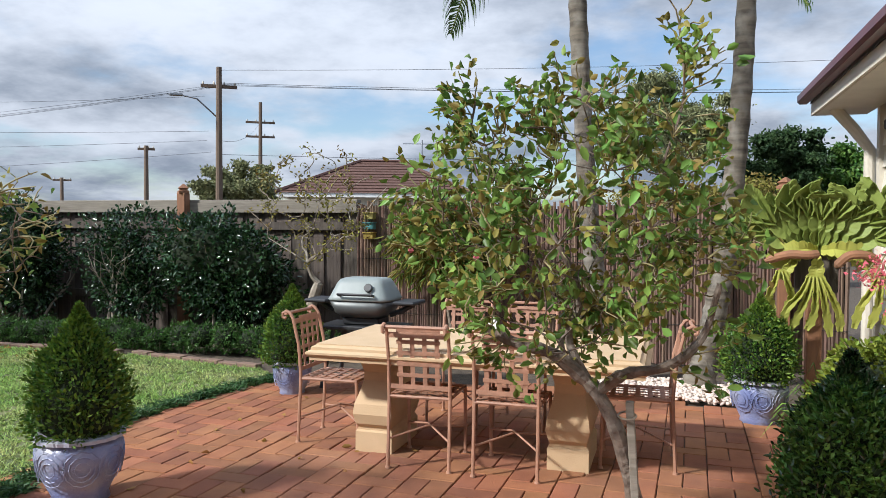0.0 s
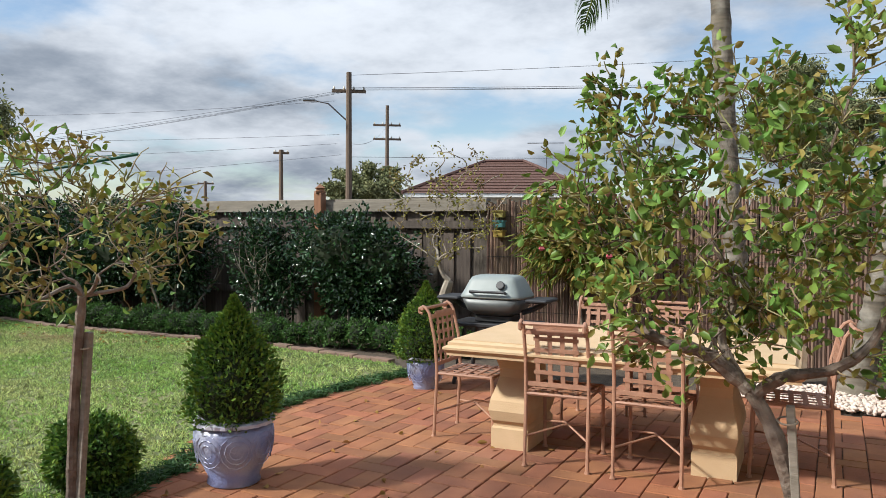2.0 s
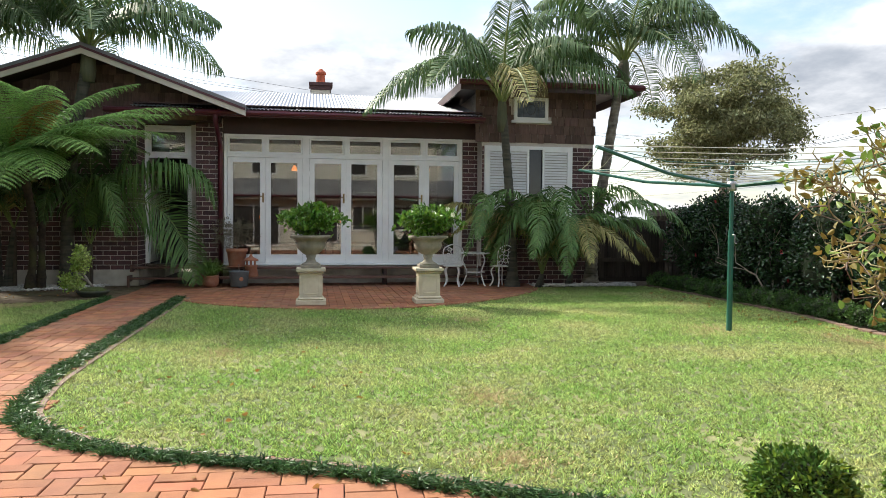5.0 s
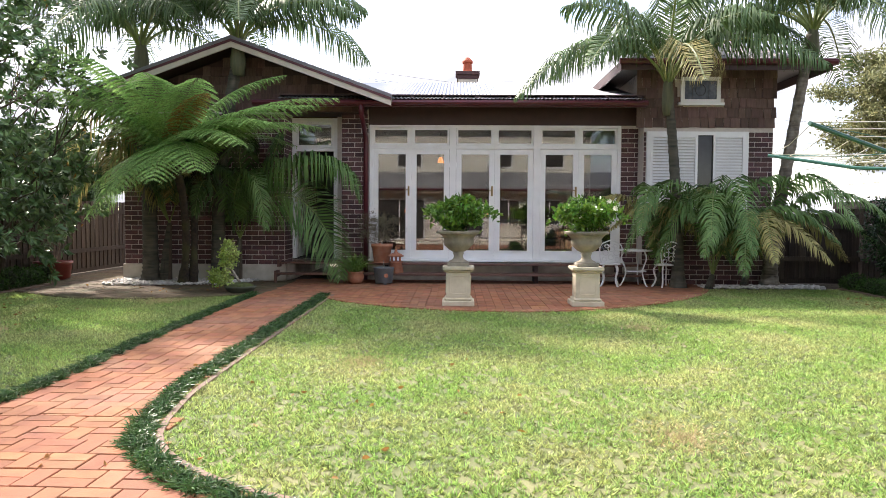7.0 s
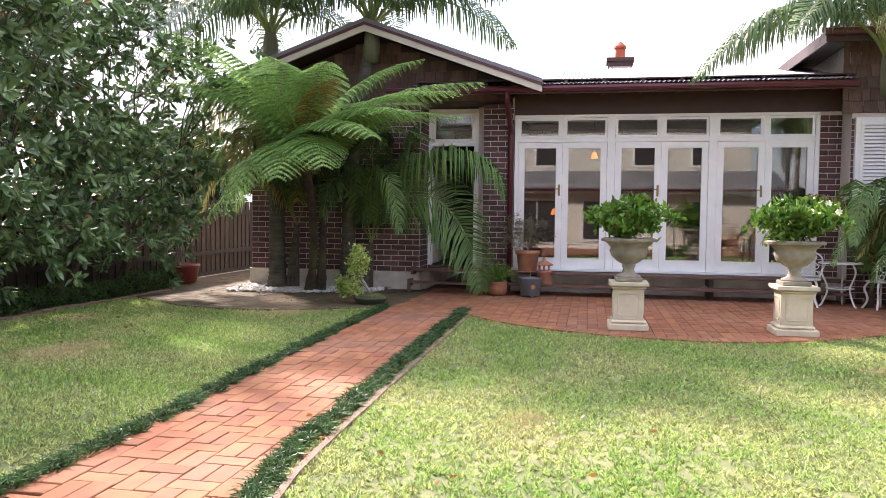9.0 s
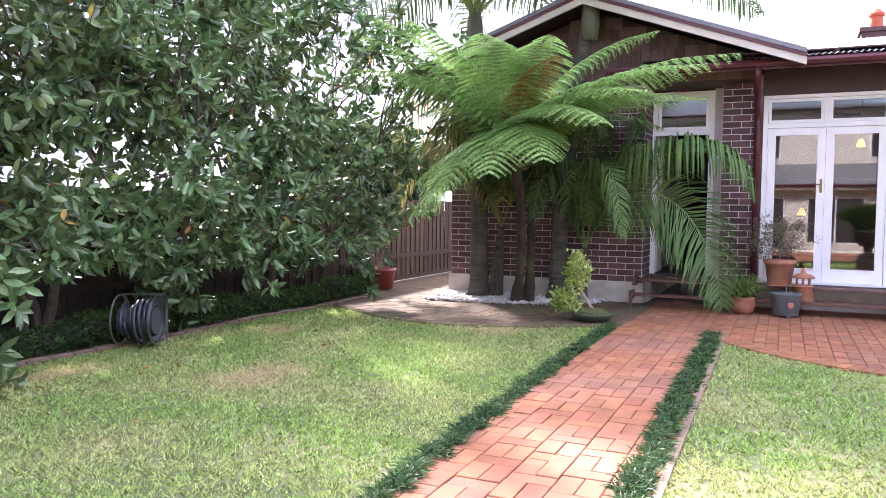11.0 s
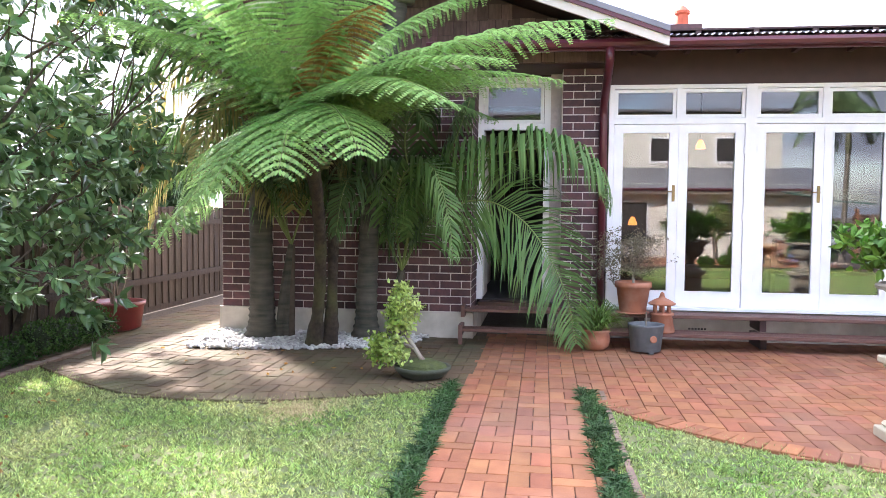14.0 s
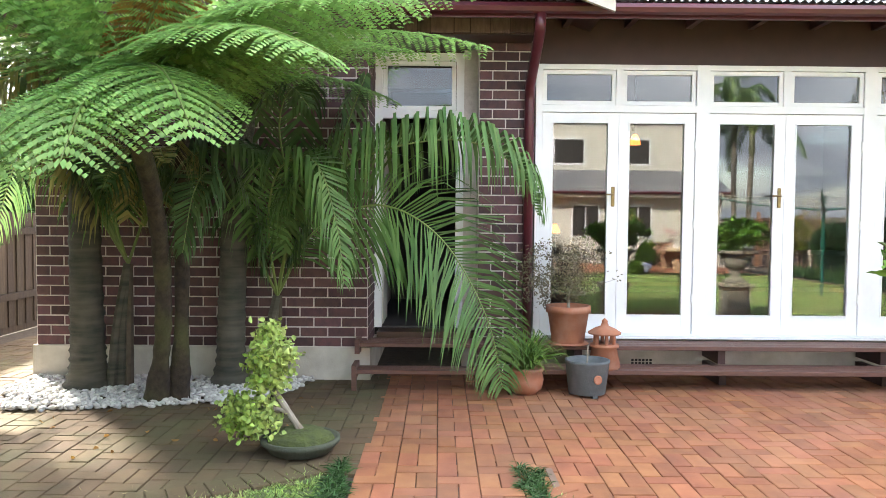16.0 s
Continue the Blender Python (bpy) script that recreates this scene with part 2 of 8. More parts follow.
def ring_tube(bm, pts, radii, n=8, cap=True):
    """A round bar through points, with a radius at each."""
    pts = [Vector(p) for p in pts]
    if not isinstance(radii, (list, tuple)):
        radii = [radii] * len(pts)
    rings, up = [], None
    for i, p in enumerate(pts):
        d = (pts[min(i + 1, len(pts) - 1)] - pts[max(i - 1, 0)])
        d = d.normalized() if d.length > 1e-9 else Vector((0, 0, 1))
        if up is None:
            up = Vector((0, 0, 1)) if abs(d.z) < 0.9 else Vector((1, 0, 0))
        a = d.cross(up)
        a = a.normalized() if a.length > 1e-6 else d.orthogonal().normalized()
        b = a.cross(d).normalized()
        up = b
        rings.append([bm.verts.new(p + (a * math.cos(2 * math.pi * k / n) + b * math.sin(2 * math.pi * k / n)) * radii[i]) for k in range(n)])
    for r, s in zip(rings, rings[1:]):
        for k in range(n):
            bm.faces.new((r[k], r[(k + 1) % n], s[(k + 1) % n], s[k]))
    if cap:
        bm.faces.new(rings[0][::-1])
        bm.faces.new(rings[-1])


def tube(pts, radii, n=8):
    bm = bmesh.new()
    ring_tube(bm, pts, radii, n)
    bmesh.ops.recalc_face_normals(bm, faces=bm.faces)
    return bm


def lathe(profile, n=24, wave=None, at=(0, 0, 0), bm=None):
    """A turned shape from (radius, height) pairs; wave(k, r, z) may change the radius."""
    bm = bm or bmesh.new()
    rings = []
    for r, z in profile:
        ring = []
        for k in range(n):
            a = 2 * math.pi * k / n
            rr = wave(a, r, z) if wave else r
            ring.append(bm.verts.new((at[0] + rr * math.cos(a), at[1] + rr * math.sin(a), at[2] + z)))
        rings.append(ring)
    for p, q in zip(rings, rings[1:]):
        for k in range(n):
            bm.faces.new((p[k], p[(k + 1) % n], q[(k + 1) % n], q[k]))
    bm.faces.new(rings[0][::-1])
    bm.faces.new(rings[-1])
    return bm


def spline(pts, n=6):
    """A smooth line through points."""
    P = [Vector(p) for p in pts]
    P = [2 * P[0] - P[1]] + P + [2 * P[-1] - P[-2]]
    out = []
    for a, b, c, d in zip(P, P[1:], P[2:], P[3:]):
        for i in range(n):
            t = i / n
            out.append(0.5 * ((2 * b) + (c - a) * t + (2 * a - 5 * b + 4 * c - d) * t * t + (3 * b - a - 3 * c + d) * t ** 3))
    out.append(P[-2])
    return out


def inside(poly, x, y):
    c = False
    for (x0, y0), (x1, y1) in zip(poly, poly[1:] + poly[:1]):
        if (y0 > y) != (y1 > y) and x < (x1 - x0) * (y - y0) / (y1 - y0) + x0:
            c = not c
    return c


def flat(name, poly, z, material, thick=0.05):
    """A level sheet with a thickness, from its outline."""
    bm = bmesh.new()
    f = bm.faces.new([bm.verts.new((x, y, z)) for x, y in poly])
    if f.normal.z < 0:
        f.normal_flip()
    r = bmesh.ops.extrude_face_region(bm, geom=[f])
    for v in r["geom"]:
        if isinstance(v, bmesh.types.BMVert):
            v.co.z -= thick
    bmesh.ops.recalc_face_normals(bm, faces=bm.faces)
    return finish(name, bm, None, material)

# ---- ground, lawn, paving ----
BACK_EDGE = [(-15.5, 6.8), (-14, 6.85), (-10.4, 6.85), (-8.9, 6.62), (-5.4, 6.66), (-3.7, 6.36)]
PATIO_EDGE = [(-13.5, -2.2), (-13.0, -1.8), (-12.5, -1.2), (-12.1, -0.3), (-11.97, 0.5), (-12.05, 1.2), (-12.4, 1.95), (-12.95, 2.7), (-13.7, 3.4), (-14.5, 3.95), (-15.3, 4.3)]
HEDGE_LINE = [(-3.3, 6.0), (-3.48, 5.3), (-3.58, 4.5), (-3.42, 3.7), (-3.15, 3.0), (-3.2, 2.2), (-3.6, 1.4), (-4.05, 0.65), (-4.45, -0.1), (-4.72, -0.77), (-5.05, -1.4), (-5.7, -1.98), (-6.6, -2.2), (-8.0, -2.27), (-13.9, -2.33)]
LEFT_LINE = [(-13.95, -3.52), (-10.0, -3.45), (-7.0, -3.36), (-5.6, -3.6), (-4.6, -4.4), (-4.2, -5.6), (-4.2, -7.7)]
ARC = [(-14.1, -7.55), (-13.65, -6.9), (-13.25, -6.2), (-13.12, -5.5), (-13.25, -4.8), (-13.55, -4.15), (-13.95, -3.6)]
hedge_pts = [tuple(p)[:2] for p in spline([(x, y, 0) for x, y in HEDGE_LINE], 5)]
left_pts = [tuple(p)[:2] for p in spline([(x, y, 0) for x, y in LEFT_LINE], 5)]
patio_pts = [tuple(p)[:2] for p in spline([(x, y, 0) for x, y in PATIO_EDGE], 4)]
arc_pts = [tuple(p)[:2] for p in spline([(x, y, 0) for x, y in ARC], 4)]
LAWN = patio_pts + [(-15.4, 4.6)] + BACK_EDGE + hedge_pts
LAWN_SIDE = arc_pts + left_pts[1:] + [(-14.0, -7.7)]
PAVE_TABLE = hedge_pts[::-1][10:] + [(-2.9, 6.3), (-0.2, 6.3), (0.3, 5.95), (1.5, 5.95), (1.5, -4.0)] + left_pts[::-1][2:-12]
PATH_X0, PATH_Y0, PATH_Y1 = -13.95, -3.42, -2.40

ground = finish("ground", [(-900, -900, -0.05), (900, -900, -0.05), (900, 900, -0.05), (-900, 900, -0.05)], [(0, 1, 2, 3)], M["soil"])
tagged(ground, "bare brown soil under the garden", "ground", kind="structure")
garden_bed = flat("soil_bed", [(-21, -9), (2.2, -9), (2.2, 8.2), (-21, 8.2)], -0.012, M["soil"], 0.03)
tagged(garden_bed, "dark bare soil of the garden beds", "soil", kind="structure")
lawn = flat("lawn_main", LAWN, 0.0, M["lawn"])
tagged(lawn, "mown green lawn with yellowish patches", "lawn", kind="structure")
lawn_side = flat("lawn_side", LAWN_SIDE, 0.0, M["lawn"])
tagged(lawn_side, "mown lawn beside the brick path", "lawn", kind="structure")


def brick_shape(l, w, h, b=0.006):
    v = [(-l / 2, -w / 2, -h), (l / 2, -w / 2, -h), (l / 2, w / 2, -h), (-l / 2, w / 2, -h),
         (-l / 2, -w / 2, -b), (l / 2, -w / 2, -b), (l / 2, w / 2, -b), (-l / 2, w / 2, -b),
         (-l / 2 + b, -w / 2 + b, 0), (l / 2 - b, -w / 2 + b, 0), (l / 2 - b, w / 2 - b, 0), (-l / 2 + b, w / 2 - b, 0)]
    f = [(8, 9, 10, 11)] + [(i, (i + 1) % 4, (i + 1) % 4 + 4, i + 4) for i in range(4)] + [(i + 4, (i + 1) % 4 + 4, (i + 1) % 4 + 8, i + 8) for i in range(4)]
    return v, f


def join_pieces(pieces):
    V, F = [], []
    for (v, f), m in pieces:
        o = len(V)
        V += [m @ Vector(p) for p in v]
        F += [tuple(i + o for i in q) for q in f]
    return V, F


def pave(name, label, poly, angle, material, single, length=0.254, width=0.127, z=0.012, pick=None):
    """Bricks laid over an outline; those inside pick (x0, x1) are pieces of their own."""
    base = flat(name, poly, -0.004, M["sand"], 0.03)
    tagged(base, label, "paving", kind="structure")
    rng = random.Random(len(poly))
    rot = Matrix.Rotation(radians(angle), 4, "Z")
    inv = rot.inverted()
    loc = [inv @ Vector((x, y, 0)) for x, y in poly]
    u0, u1 = min(p.x for p in loc), max(p.x for p in loc)
    v0, v1 = min(p.y for p in loc), max(p.y for p in loc)
    shape = brick_shape(length - 0.005, width - 0.005, 0.03, 0.004)
    me = bpy.data.meshes.new("paver")
    me.from_pydata(shape[0], [], shape[1])
    me.materials.append(single)
    pieces, count = [], 0

    def put(u, v, turn):
        nonlocal count
        c = rot @ Vector((u, v, 0))
        if not any(inside(poly, c.x + a, c.y + b) for a, b in ((0, 0), (0.09, 0), (-0.09, 0), (0, 0.09), (0, -0.09))):
            return
        m = Matrix.Translation((c.x, c.y, z + rng.uniform(-0.003, 0.003))) @ Matrix.Rotation(radians(angle + turn + rng.uniform(-0.7, 0.7)), 4, "Z") @ Matrix.Rotation(rng.uniform(-0.01, 0.01), 4, "X")
        if pick and pick[0] < c.x < pick[1] and count < 300:
            ob = new("paver", me)
            ob.parent, ob.matrix_basis = base, m
            count += 1
        else:
            pieces.append((shape, m))
    # strips in which two bricks side by side alternate with one laid across
    step = length + width
    for r in range(int((v1 - v0) / length) + 1):
        v, u = v0 + (r + 0.5) * length, u0 - (r % 2) * step * 0.5
        while u < u1:
            put(u + length / 2, v - width / 2, 0)
            put(u + length / 2, v + width / 2, 0)
            put(u + length + width / 2, v, 90)
            u += step
    V, F = join_pieces(pieces)
    ob = finish("pavers_laid", V, F, material, base)
    tagged(ob, label, kind="stuff")
    return base


# ---- walls of brick ----
COURSE, BRICK = 0.096, 0.268


def brick_wall(parent, x, y0, y1, z0, z1, holes=(), as_parts=300, axis="x", face=1):
    """Bricks laid against a wall facing +x (axis x) or +y (axis y); holes are (y0, y1, z0, z1)."""
    w, h, d = BRICK - 0.013, COURSE - 0.013, 0.008

    def shape(ww, hh):
        b = 0.004
        lo = [(-0.01, a * ww / 2, c * hh / 2) for a, c in ((-1, -1), (1, -1), (1, 1), (-1, 1))]
        mi = [(d - b, a * ww / 2, c * hh / 2) for a, c in ((-1, -1), (1, -1), (1, 1), (-1, 1))]
        hi = [(d, a * (ww / 2 - b), c * (hh / 2 - b)) for a, c in ((-1, -1), (1, -1), (1, 1), (-1, 1))]
        return lo + mi + hi, [(8, 9, 10, 11)] + [(i, (i + 1) % 4, (i + 1) % 4 + 4, i + 4) for i in range(4)] + [(i + 4, (i + 1) % 4 + 4, (i + 1) % 4 + 8, i + 8) for i in range(4)]
    s = shape(w, h)
    me = bpy.data.meshes.new("brick")
    me.from_pydata(s[0], [], s[1])
    me.materials.append(M["brick"])
    rest, n = [], 0
    turn = Matrix.Identity(4) if axis == "x" else Matrix.Rotation(radians(90), 4, "Z")
    if face < 0:
        turn = turn @ Matrix.Rotation(radians(180), 4, "Z")
    rng = random.Random(7)
    for r in range(int((z1 - z0) / COURSE + 0.01)):
        z = z0 + (r + 0.5) * COURSE
        y = y0 - (r % 2) * BRICK / 2
        while y < y1 - 0.02:
            spans = [(max(y, y0), min(y + BRICK, y1))]
            for a, b, c, e in holes:
                if c < z < e:
                    spans = [q for p, t in spans for q in ((p, min(t, a)), (max(p, b), t)) if q[1] - q[0] > 0.03]
            for p, t in spans:
                c = (p + t) / 2
                jit = rng.uniform(-0.002, 0.002)
                m = (Matrix.Translation((x + jit, c, z)) if axis == "x" else Matrix.Translation((c, x + jit, z))) @ turn
                if t - p > BRICK - 0.01 and n < as_parts:
                    ob = new("brick", me)
                    ob.parent, ob.matrix_basis = parent, m
                    n += 1
                elif t - p > 0.03:
                    rest.append((shape(t - p - 0.011, h), m))
            y += BRICK
    if rest:
        V, F = join_pieces(rest)
        tagged(finish("brickwork", V, F, M["brick_i"], parent), kind="stuff")


def shingles(parent, x, y0, y1, z0, z1, keep=None, row=0.19, as_parts=150):
    """Overlapping timber shingles facing +x."""
    rng = random.Random(11)
    rest, n = [], 0
    cache = {}
    for r in range(int((z1 - z0) / row) + 1):
        y = y0 - rng.uniform(0, 0.15)
        while y < y1:
            w = rng.choice((0.13, 0.16, 0.19, 0.22))
            a, b = max(y, y0), min(y + w, y1)
            z = z0 + r * row
            if b - a > 0.05 and (keep is None or keep((a + b) / 2, z + row * 0.5)):
                bw = b - a - 0.006
                key = round(bw, 2)
                dz = rng.uniform(-0.008, 0.008)
                v = [(0.03, -bw / 2, 0), (0.03, bw / 2, 0), (0.008, bw / 2, row * 1.1), (0.008, -bw / 2, row * 1.1), (0, -bw / 2, 0), (0, bw / 2, 0), (0, bw / 2, row * 1.1), (0, -bw / 2, row * 1.1)]
                f = [(0, 1, 2, 3), (4, 5, 1, 0), (1, 5, 6, 2), (4, 0, 3, 7), (3, 2, 6, 7)]
                m = Matrix.Translation((x, (a + b) / 2, z + dz))
                if n < as_parts:
                    if key not in cache:
                        cache[key] = bpy.data.meshes.new("shingle")
                        cache[key].from_pydata(v, [], f)
                        cache[key].materials.append(M["shingle"])
                    ob = new("shingle", cache[key])
                    ob.parent, ob.matrix_basis = parent, m
                    n += 1
                else:
                    rest.append(((v, f), m))
            y += w
    if rest:
        V, F = join_pieces(rest)
        tagged(finish("shingle_cladding", V, F, M["shingle_i"], parent), kind="stuff")


# ---- house, wing with the gable ----
FX = -16.86           # face of the glazed wall
WX = -16.50           # face of the gabled wing
RX = -16.42           # face of the upper wing
wing = tagged(finish("wall_wing", bx(-21.5, -6.8, 0.33, WX, -3.6, 3.35), None, M["mortar"]), "dark brown brick wall of the gabled wing with pale joints", "wall", kind="structure")
wing_plinth = tagged(finish("wall_wing_plinth", bx(-21.5, -6.83, -0.05, WX + 0.03, -3.57, 0.33), None, M["plinth"]), "cream rendered plinth under the brick wall", "plinth", kind="structure")
pier = tagged(finish("wall_pier", bx(-17.6, -2.52, 0.0, FX, -1.97, 3.45), None, M["mortar"]), "dark brick pier between the back door and the glazed doors", "wall", kind="structure")
pier_2 = tagged(finish("wall_pier_2", bx(-17.6, 3.11, 0.40, FX + 0.0, 3.45, 3.145), None, M["mortar"]), "narrow dark brick pier beside the glazed doors", "wall", kind="structure")
porch_back = tagged(finish("wall_porch", bx(-17.5, -3.6, 2.95, -17.28, -2.52, 3.5), None, M["brown"]), "shaded wall over the back door", "wall", kind="structure")


def gable_roof():
    apex_y, apex_z, end_z, half, x_front, x_back = -4.42, 4.60, 3.52, 3.0, -15.75, -22
    house_roof = thing("gable_roof", "shallow gabled roof with cream barge boards and dark red trim", "roof", kind="structure")
    for s in (-1, 1):
        bm = bmesh.new()
        dy, dz = half * s, end_z - apex_z
        ln = math.hypot(dy, dz)
        nz = Vector((0, -dz * (1 if s > 0 else -1), abs(dy))).normalized()
        a, b = Vector((0, apex_y, apex_z)), Vector((0, apex_y + dy, end_z))
        for off0, off1, nm, mt, xa, xb in ((0.0, 0.06, "roof_sheet", M["roof"], x_back, x_front + 0.06), (-0.14, -0.003, "barge_board", M["cream"], x_front - 0.02, x_front + 0.025), (-0.045, 0.045, "barge_trim", M["maroon"], x_front + 0.027, x_front + 0.05), (-0.05, -0.02, "soffit", M["brown"], x_back, x_front - 0.022)):
            bm = bmesh.new()
            vs = []
            for x in (xa, xb):
                for p in (a, b):
                    for o in (off0, off1):
                        vs.append(bm.verts.new((x, p.y, p.z + o * ln / abs(dy))))
            for f in ((0, 1, 3, 2), (4, 6, 7, 5), (0, 4, 5, 1), (2, 3, 7, 6), (1, 5, 7, 3), (0, 2, 6, 4)):
                bm.faces.new([vs[i] for i in f])
            bmesh.ops.recalc_face_normals(bm, faces=bm.faces)
            part(nm, bm, mt, house_roof)
    bm = bmesh.new()
    vs = [bm.verts.new(p) for x in (-21, WX - 0.02) for p in ((x, -6.9, 3.35), (x, -2.0, 3.35), (x, -2.0, 3.66), (x, apex_y, 4.52), (x, -6.9, 3.62))]
    bm.faces.new(vs[:5]); bm.faces.new(vs[5:][::-1])
    for i in range(5):
        bm.faces.new((vs[i], vs[i + 5], vs[(i + 1) % 5 + 5], vs[(i + 1) % 5]))
    bmesh.ops.recalc_face_normals(bm, faces=bm.faces)
    g = tagged(finish("wall_gable", bm, None, M["brown"]), "gable end clad in brown timber shingles", "wall", kind="structure")
    return g, lambda y, z: z < 4.56 - abs(y - apex_y) * 0.36 - 0.12


gable, gable_keep = gable_roof()

# ---- house, glazed wall ----
sill_wall = tagged(finish("wall_sill", bx(FX - 0.15, -1.97, 0.0, FX - 0.02, 3.5, 0.40), None, M["plinth"]), "grey rendered base wall under the glazed doors", "wall", kind="structure")
head_wall = tagged(finish("wall_head", bx(FX - 0.12, -1.97, 3.145, FX + 0.0, 3.5, 3.62), None, M["brown"]), "dark brown board above the glazed doors", "wall", kind="structure")


def pane_frame(parent, name, y0, y1, z0, z1, x, d, rail, top=None, bottom=None, material=None):
    """A flat rectangular frame facing +x, as one mesh."""
    top, bottom = top or rail, bottom or rail
    bm = bmesh.new()
    box(bm, x - d, y0, z0, x, y0 + rail, z1)
    box(bm, x - d, y1 - rail, z0, x, y1, z1)
    box(bm, x - d, y0 + rail, z0, x - 0.002, y1 - rail, z0 + bottom)
    box(bm, x - d, y0 + rail, z1 - top, x - 0.002, y1 - rail, z1)
    return part(name, bm, material or M["white"], parent)


def glass_pane(parent, y0, y1, z0, z1, x, name="pane"):
    ob = part(name, bx(x - 0.006, y0, z0, x, y1, z1), M["glass"], parent)
    ob.visible_shadow = False
    return ob


def french_doors():
    g0, g1 = -1.95, 3.10
    for i, (a, b) in enumerate(((-1.95, -0.27), (-0.27, 1.42), (1.42, 3.10))):
        doors = thing("french_doors", "pair of closed white-painted glazed french doors with transom windows", "glass door", "french doors of the house", "structure")
        mid = (a + b) / 2
        fr = bmesh.new()
        x = FX + 0.03
        box(fr, x - 0.12, a, 0.42, x, a + 0.065, 3.14)
        box(fr, x - 0.12, b - 0.065, 0.42, x, b, 3.14)
        box(fr, x - 0.12, a + 0.065, 3.09, x - 0.002, b - 0.065, 3.14)
        box(fr, x - 0.12, a + 0.065, 2.665, x - 0.002, b - 0.065, 2.735)
        box(fr, x - 0.12, mid - 0.035, 2.735, x - 0.004, mid + 0.035, 3.09)
        part("door_frame", fr, M["white"], doors)
        for s, (p, q) in enumerate(((a + 0.07, mid - 0.002), (mid + 0.002, b - 0.07))):
            leaf = pane_frame(doors, "door_leaf", p, q, 0.43, 2.66, x - 0.02, 0.05, 0.105, 0.10, 0.19)
            glass_pane(leaf, p + 0.105, q - 0.105, 0.62, 2.56, x - 0.04)
            bead = pane_frame(leaf, "glazing_bead", p + 0.095, q - 0.095, 0.61, 2.57, x - 0.012, 0.02, 0.013)
            h = bmesh.new()
            yy = mid - 0.05 if s == 0 else mid + 0.05
            if s == 0:
                box(h, x - 0.02, yy - 0.018, 1.72, x - 0.008, yy + 0.018, 1.92, bevel=0.004)
                ring_tube(h, [(x - 0.01, yy, 1.84), (x + 0.035, yy, 1.84), (x + 0.04, yy - 0.09, 1.84)], 0.009, 8)
                part("door_handle", h, MET["brass"], leaf, "brass lever handle")
            else:
                h.free()
            hi = bmesh.new()
            hy = p if s == 0 else q
            for zz in (0.75, 1.5, 2.3):
                ring_tube(hi, [(x - 0.012, hy, zz), (x - 0.012, hy, zz + 0.09)], 0.011, 8)
            part("hinge", hi, M["white"], leaf)
        for p, q in ((a + 0.07, mid - 0.037), (mid + 0.037, b - 0.07)):
            t = pane_frame(doors, "transom_window", p, q, 2.74, 3.085, x - 0.02, 0.05, 0.04)
            glass_pane(t, p + 0.04, q - 0.04, 2.78, 3.045, x - 0.04)


MET = dict(
    brass=mat("aged_brass", (0.30, 0.22, 0.10), (0.18, 0.13, 0.07), scale=30, rough=0.35, metallic=1.0),
)
french_doors()
door_sill = tagged(finish("door_sill", bx(FX - 0.12, -1.97, 0.40, FX + 0.16, 3.16, 0.428), None, M["white"]), "white timber sill under the glazed doors", "sill", kind="structure")

# room behind the glass
room = thing("room_shell", "dim furnished living room seen through the glass doors", "room", kind="structure")
# wall and ceiling colours are lowered to put the room's dimness into them
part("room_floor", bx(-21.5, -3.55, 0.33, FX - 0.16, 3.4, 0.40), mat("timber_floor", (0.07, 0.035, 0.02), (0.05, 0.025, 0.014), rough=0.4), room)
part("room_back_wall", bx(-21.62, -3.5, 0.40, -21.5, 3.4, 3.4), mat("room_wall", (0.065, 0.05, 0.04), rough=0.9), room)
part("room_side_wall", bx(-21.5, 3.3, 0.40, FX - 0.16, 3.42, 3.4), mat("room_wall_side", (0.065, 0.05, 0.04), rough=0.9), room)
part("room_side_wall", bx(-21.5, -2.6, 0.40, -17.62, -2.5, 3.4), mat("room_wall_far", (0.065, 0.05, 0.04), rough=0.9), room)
part("room_ceiling", bx(-21.5, -3.55, 3.40, FX - 0.12, 3.42, 3.48), mat("room_ceiling_dimmed", (0.3, 0.28, 0.25), rough=0.9), room)

# veranda roof, gutter, rafters, downpipe
roof = thing("veranda_roof", "low corrugated metal roof with a dark red gutter", "roof", kind="structure")
bm = bmesh.new()
n = 372
va, vb = [], []
for i in range(n + 1):
    y = -3.62 + i * (3.38 + 3.62) / n
    z = 0.012 * math.sin(i * math.pi / 2)
    va.append(bm.verts.new((-15.98, y, 3.545 + z)))
    vb.append(bm.verts.new((-20.5, y, 4.62 + z)))
for i in range(n):
    bm.faces.new((va[i], va[i + 1], vb[i + 1], vb[i]))
part("roof_sheet", bm, M["zinc"], roof)
part("gutter", tube([(-16.0, -4.1, 3.47), (-16.0, 3.42, 3.47)], 0.052, 8), M["maroon"], roof)
part("fascia", bx(-16.10, -4.1, 3.40, -16.06, 3.40, 3.53), M["maroon"], roof)
part("soffit", bx(-16.85, -3.6, 3.62, -16.11, 3.40, 3.64), M["brown"], roof)
for i in range(9):
    y = -1.7 + i * 0.62
    part("rafter", bx(-16.84, y, 3.50, -16.11, y + 0.06, 3.615), M["brown"], roof)
dp = bmesh.new()
ring_tube(dp, [(-16.02, -2.02, 3.44), (-16.05, -2.02, 3.28), (-16.55, -2.02, 3.02), (-16.78, -2.02, 2.9), (-16.80, -2.02, 2.75), (-16.80, -2.02, 0.1)], 0.05, 10)
downpipe = tagged(finish("downpipe", dp, None, M["maroon"], smooth=True), "dark red metal downpipe fixed to the brick pier", "downpipe", kind="structure")

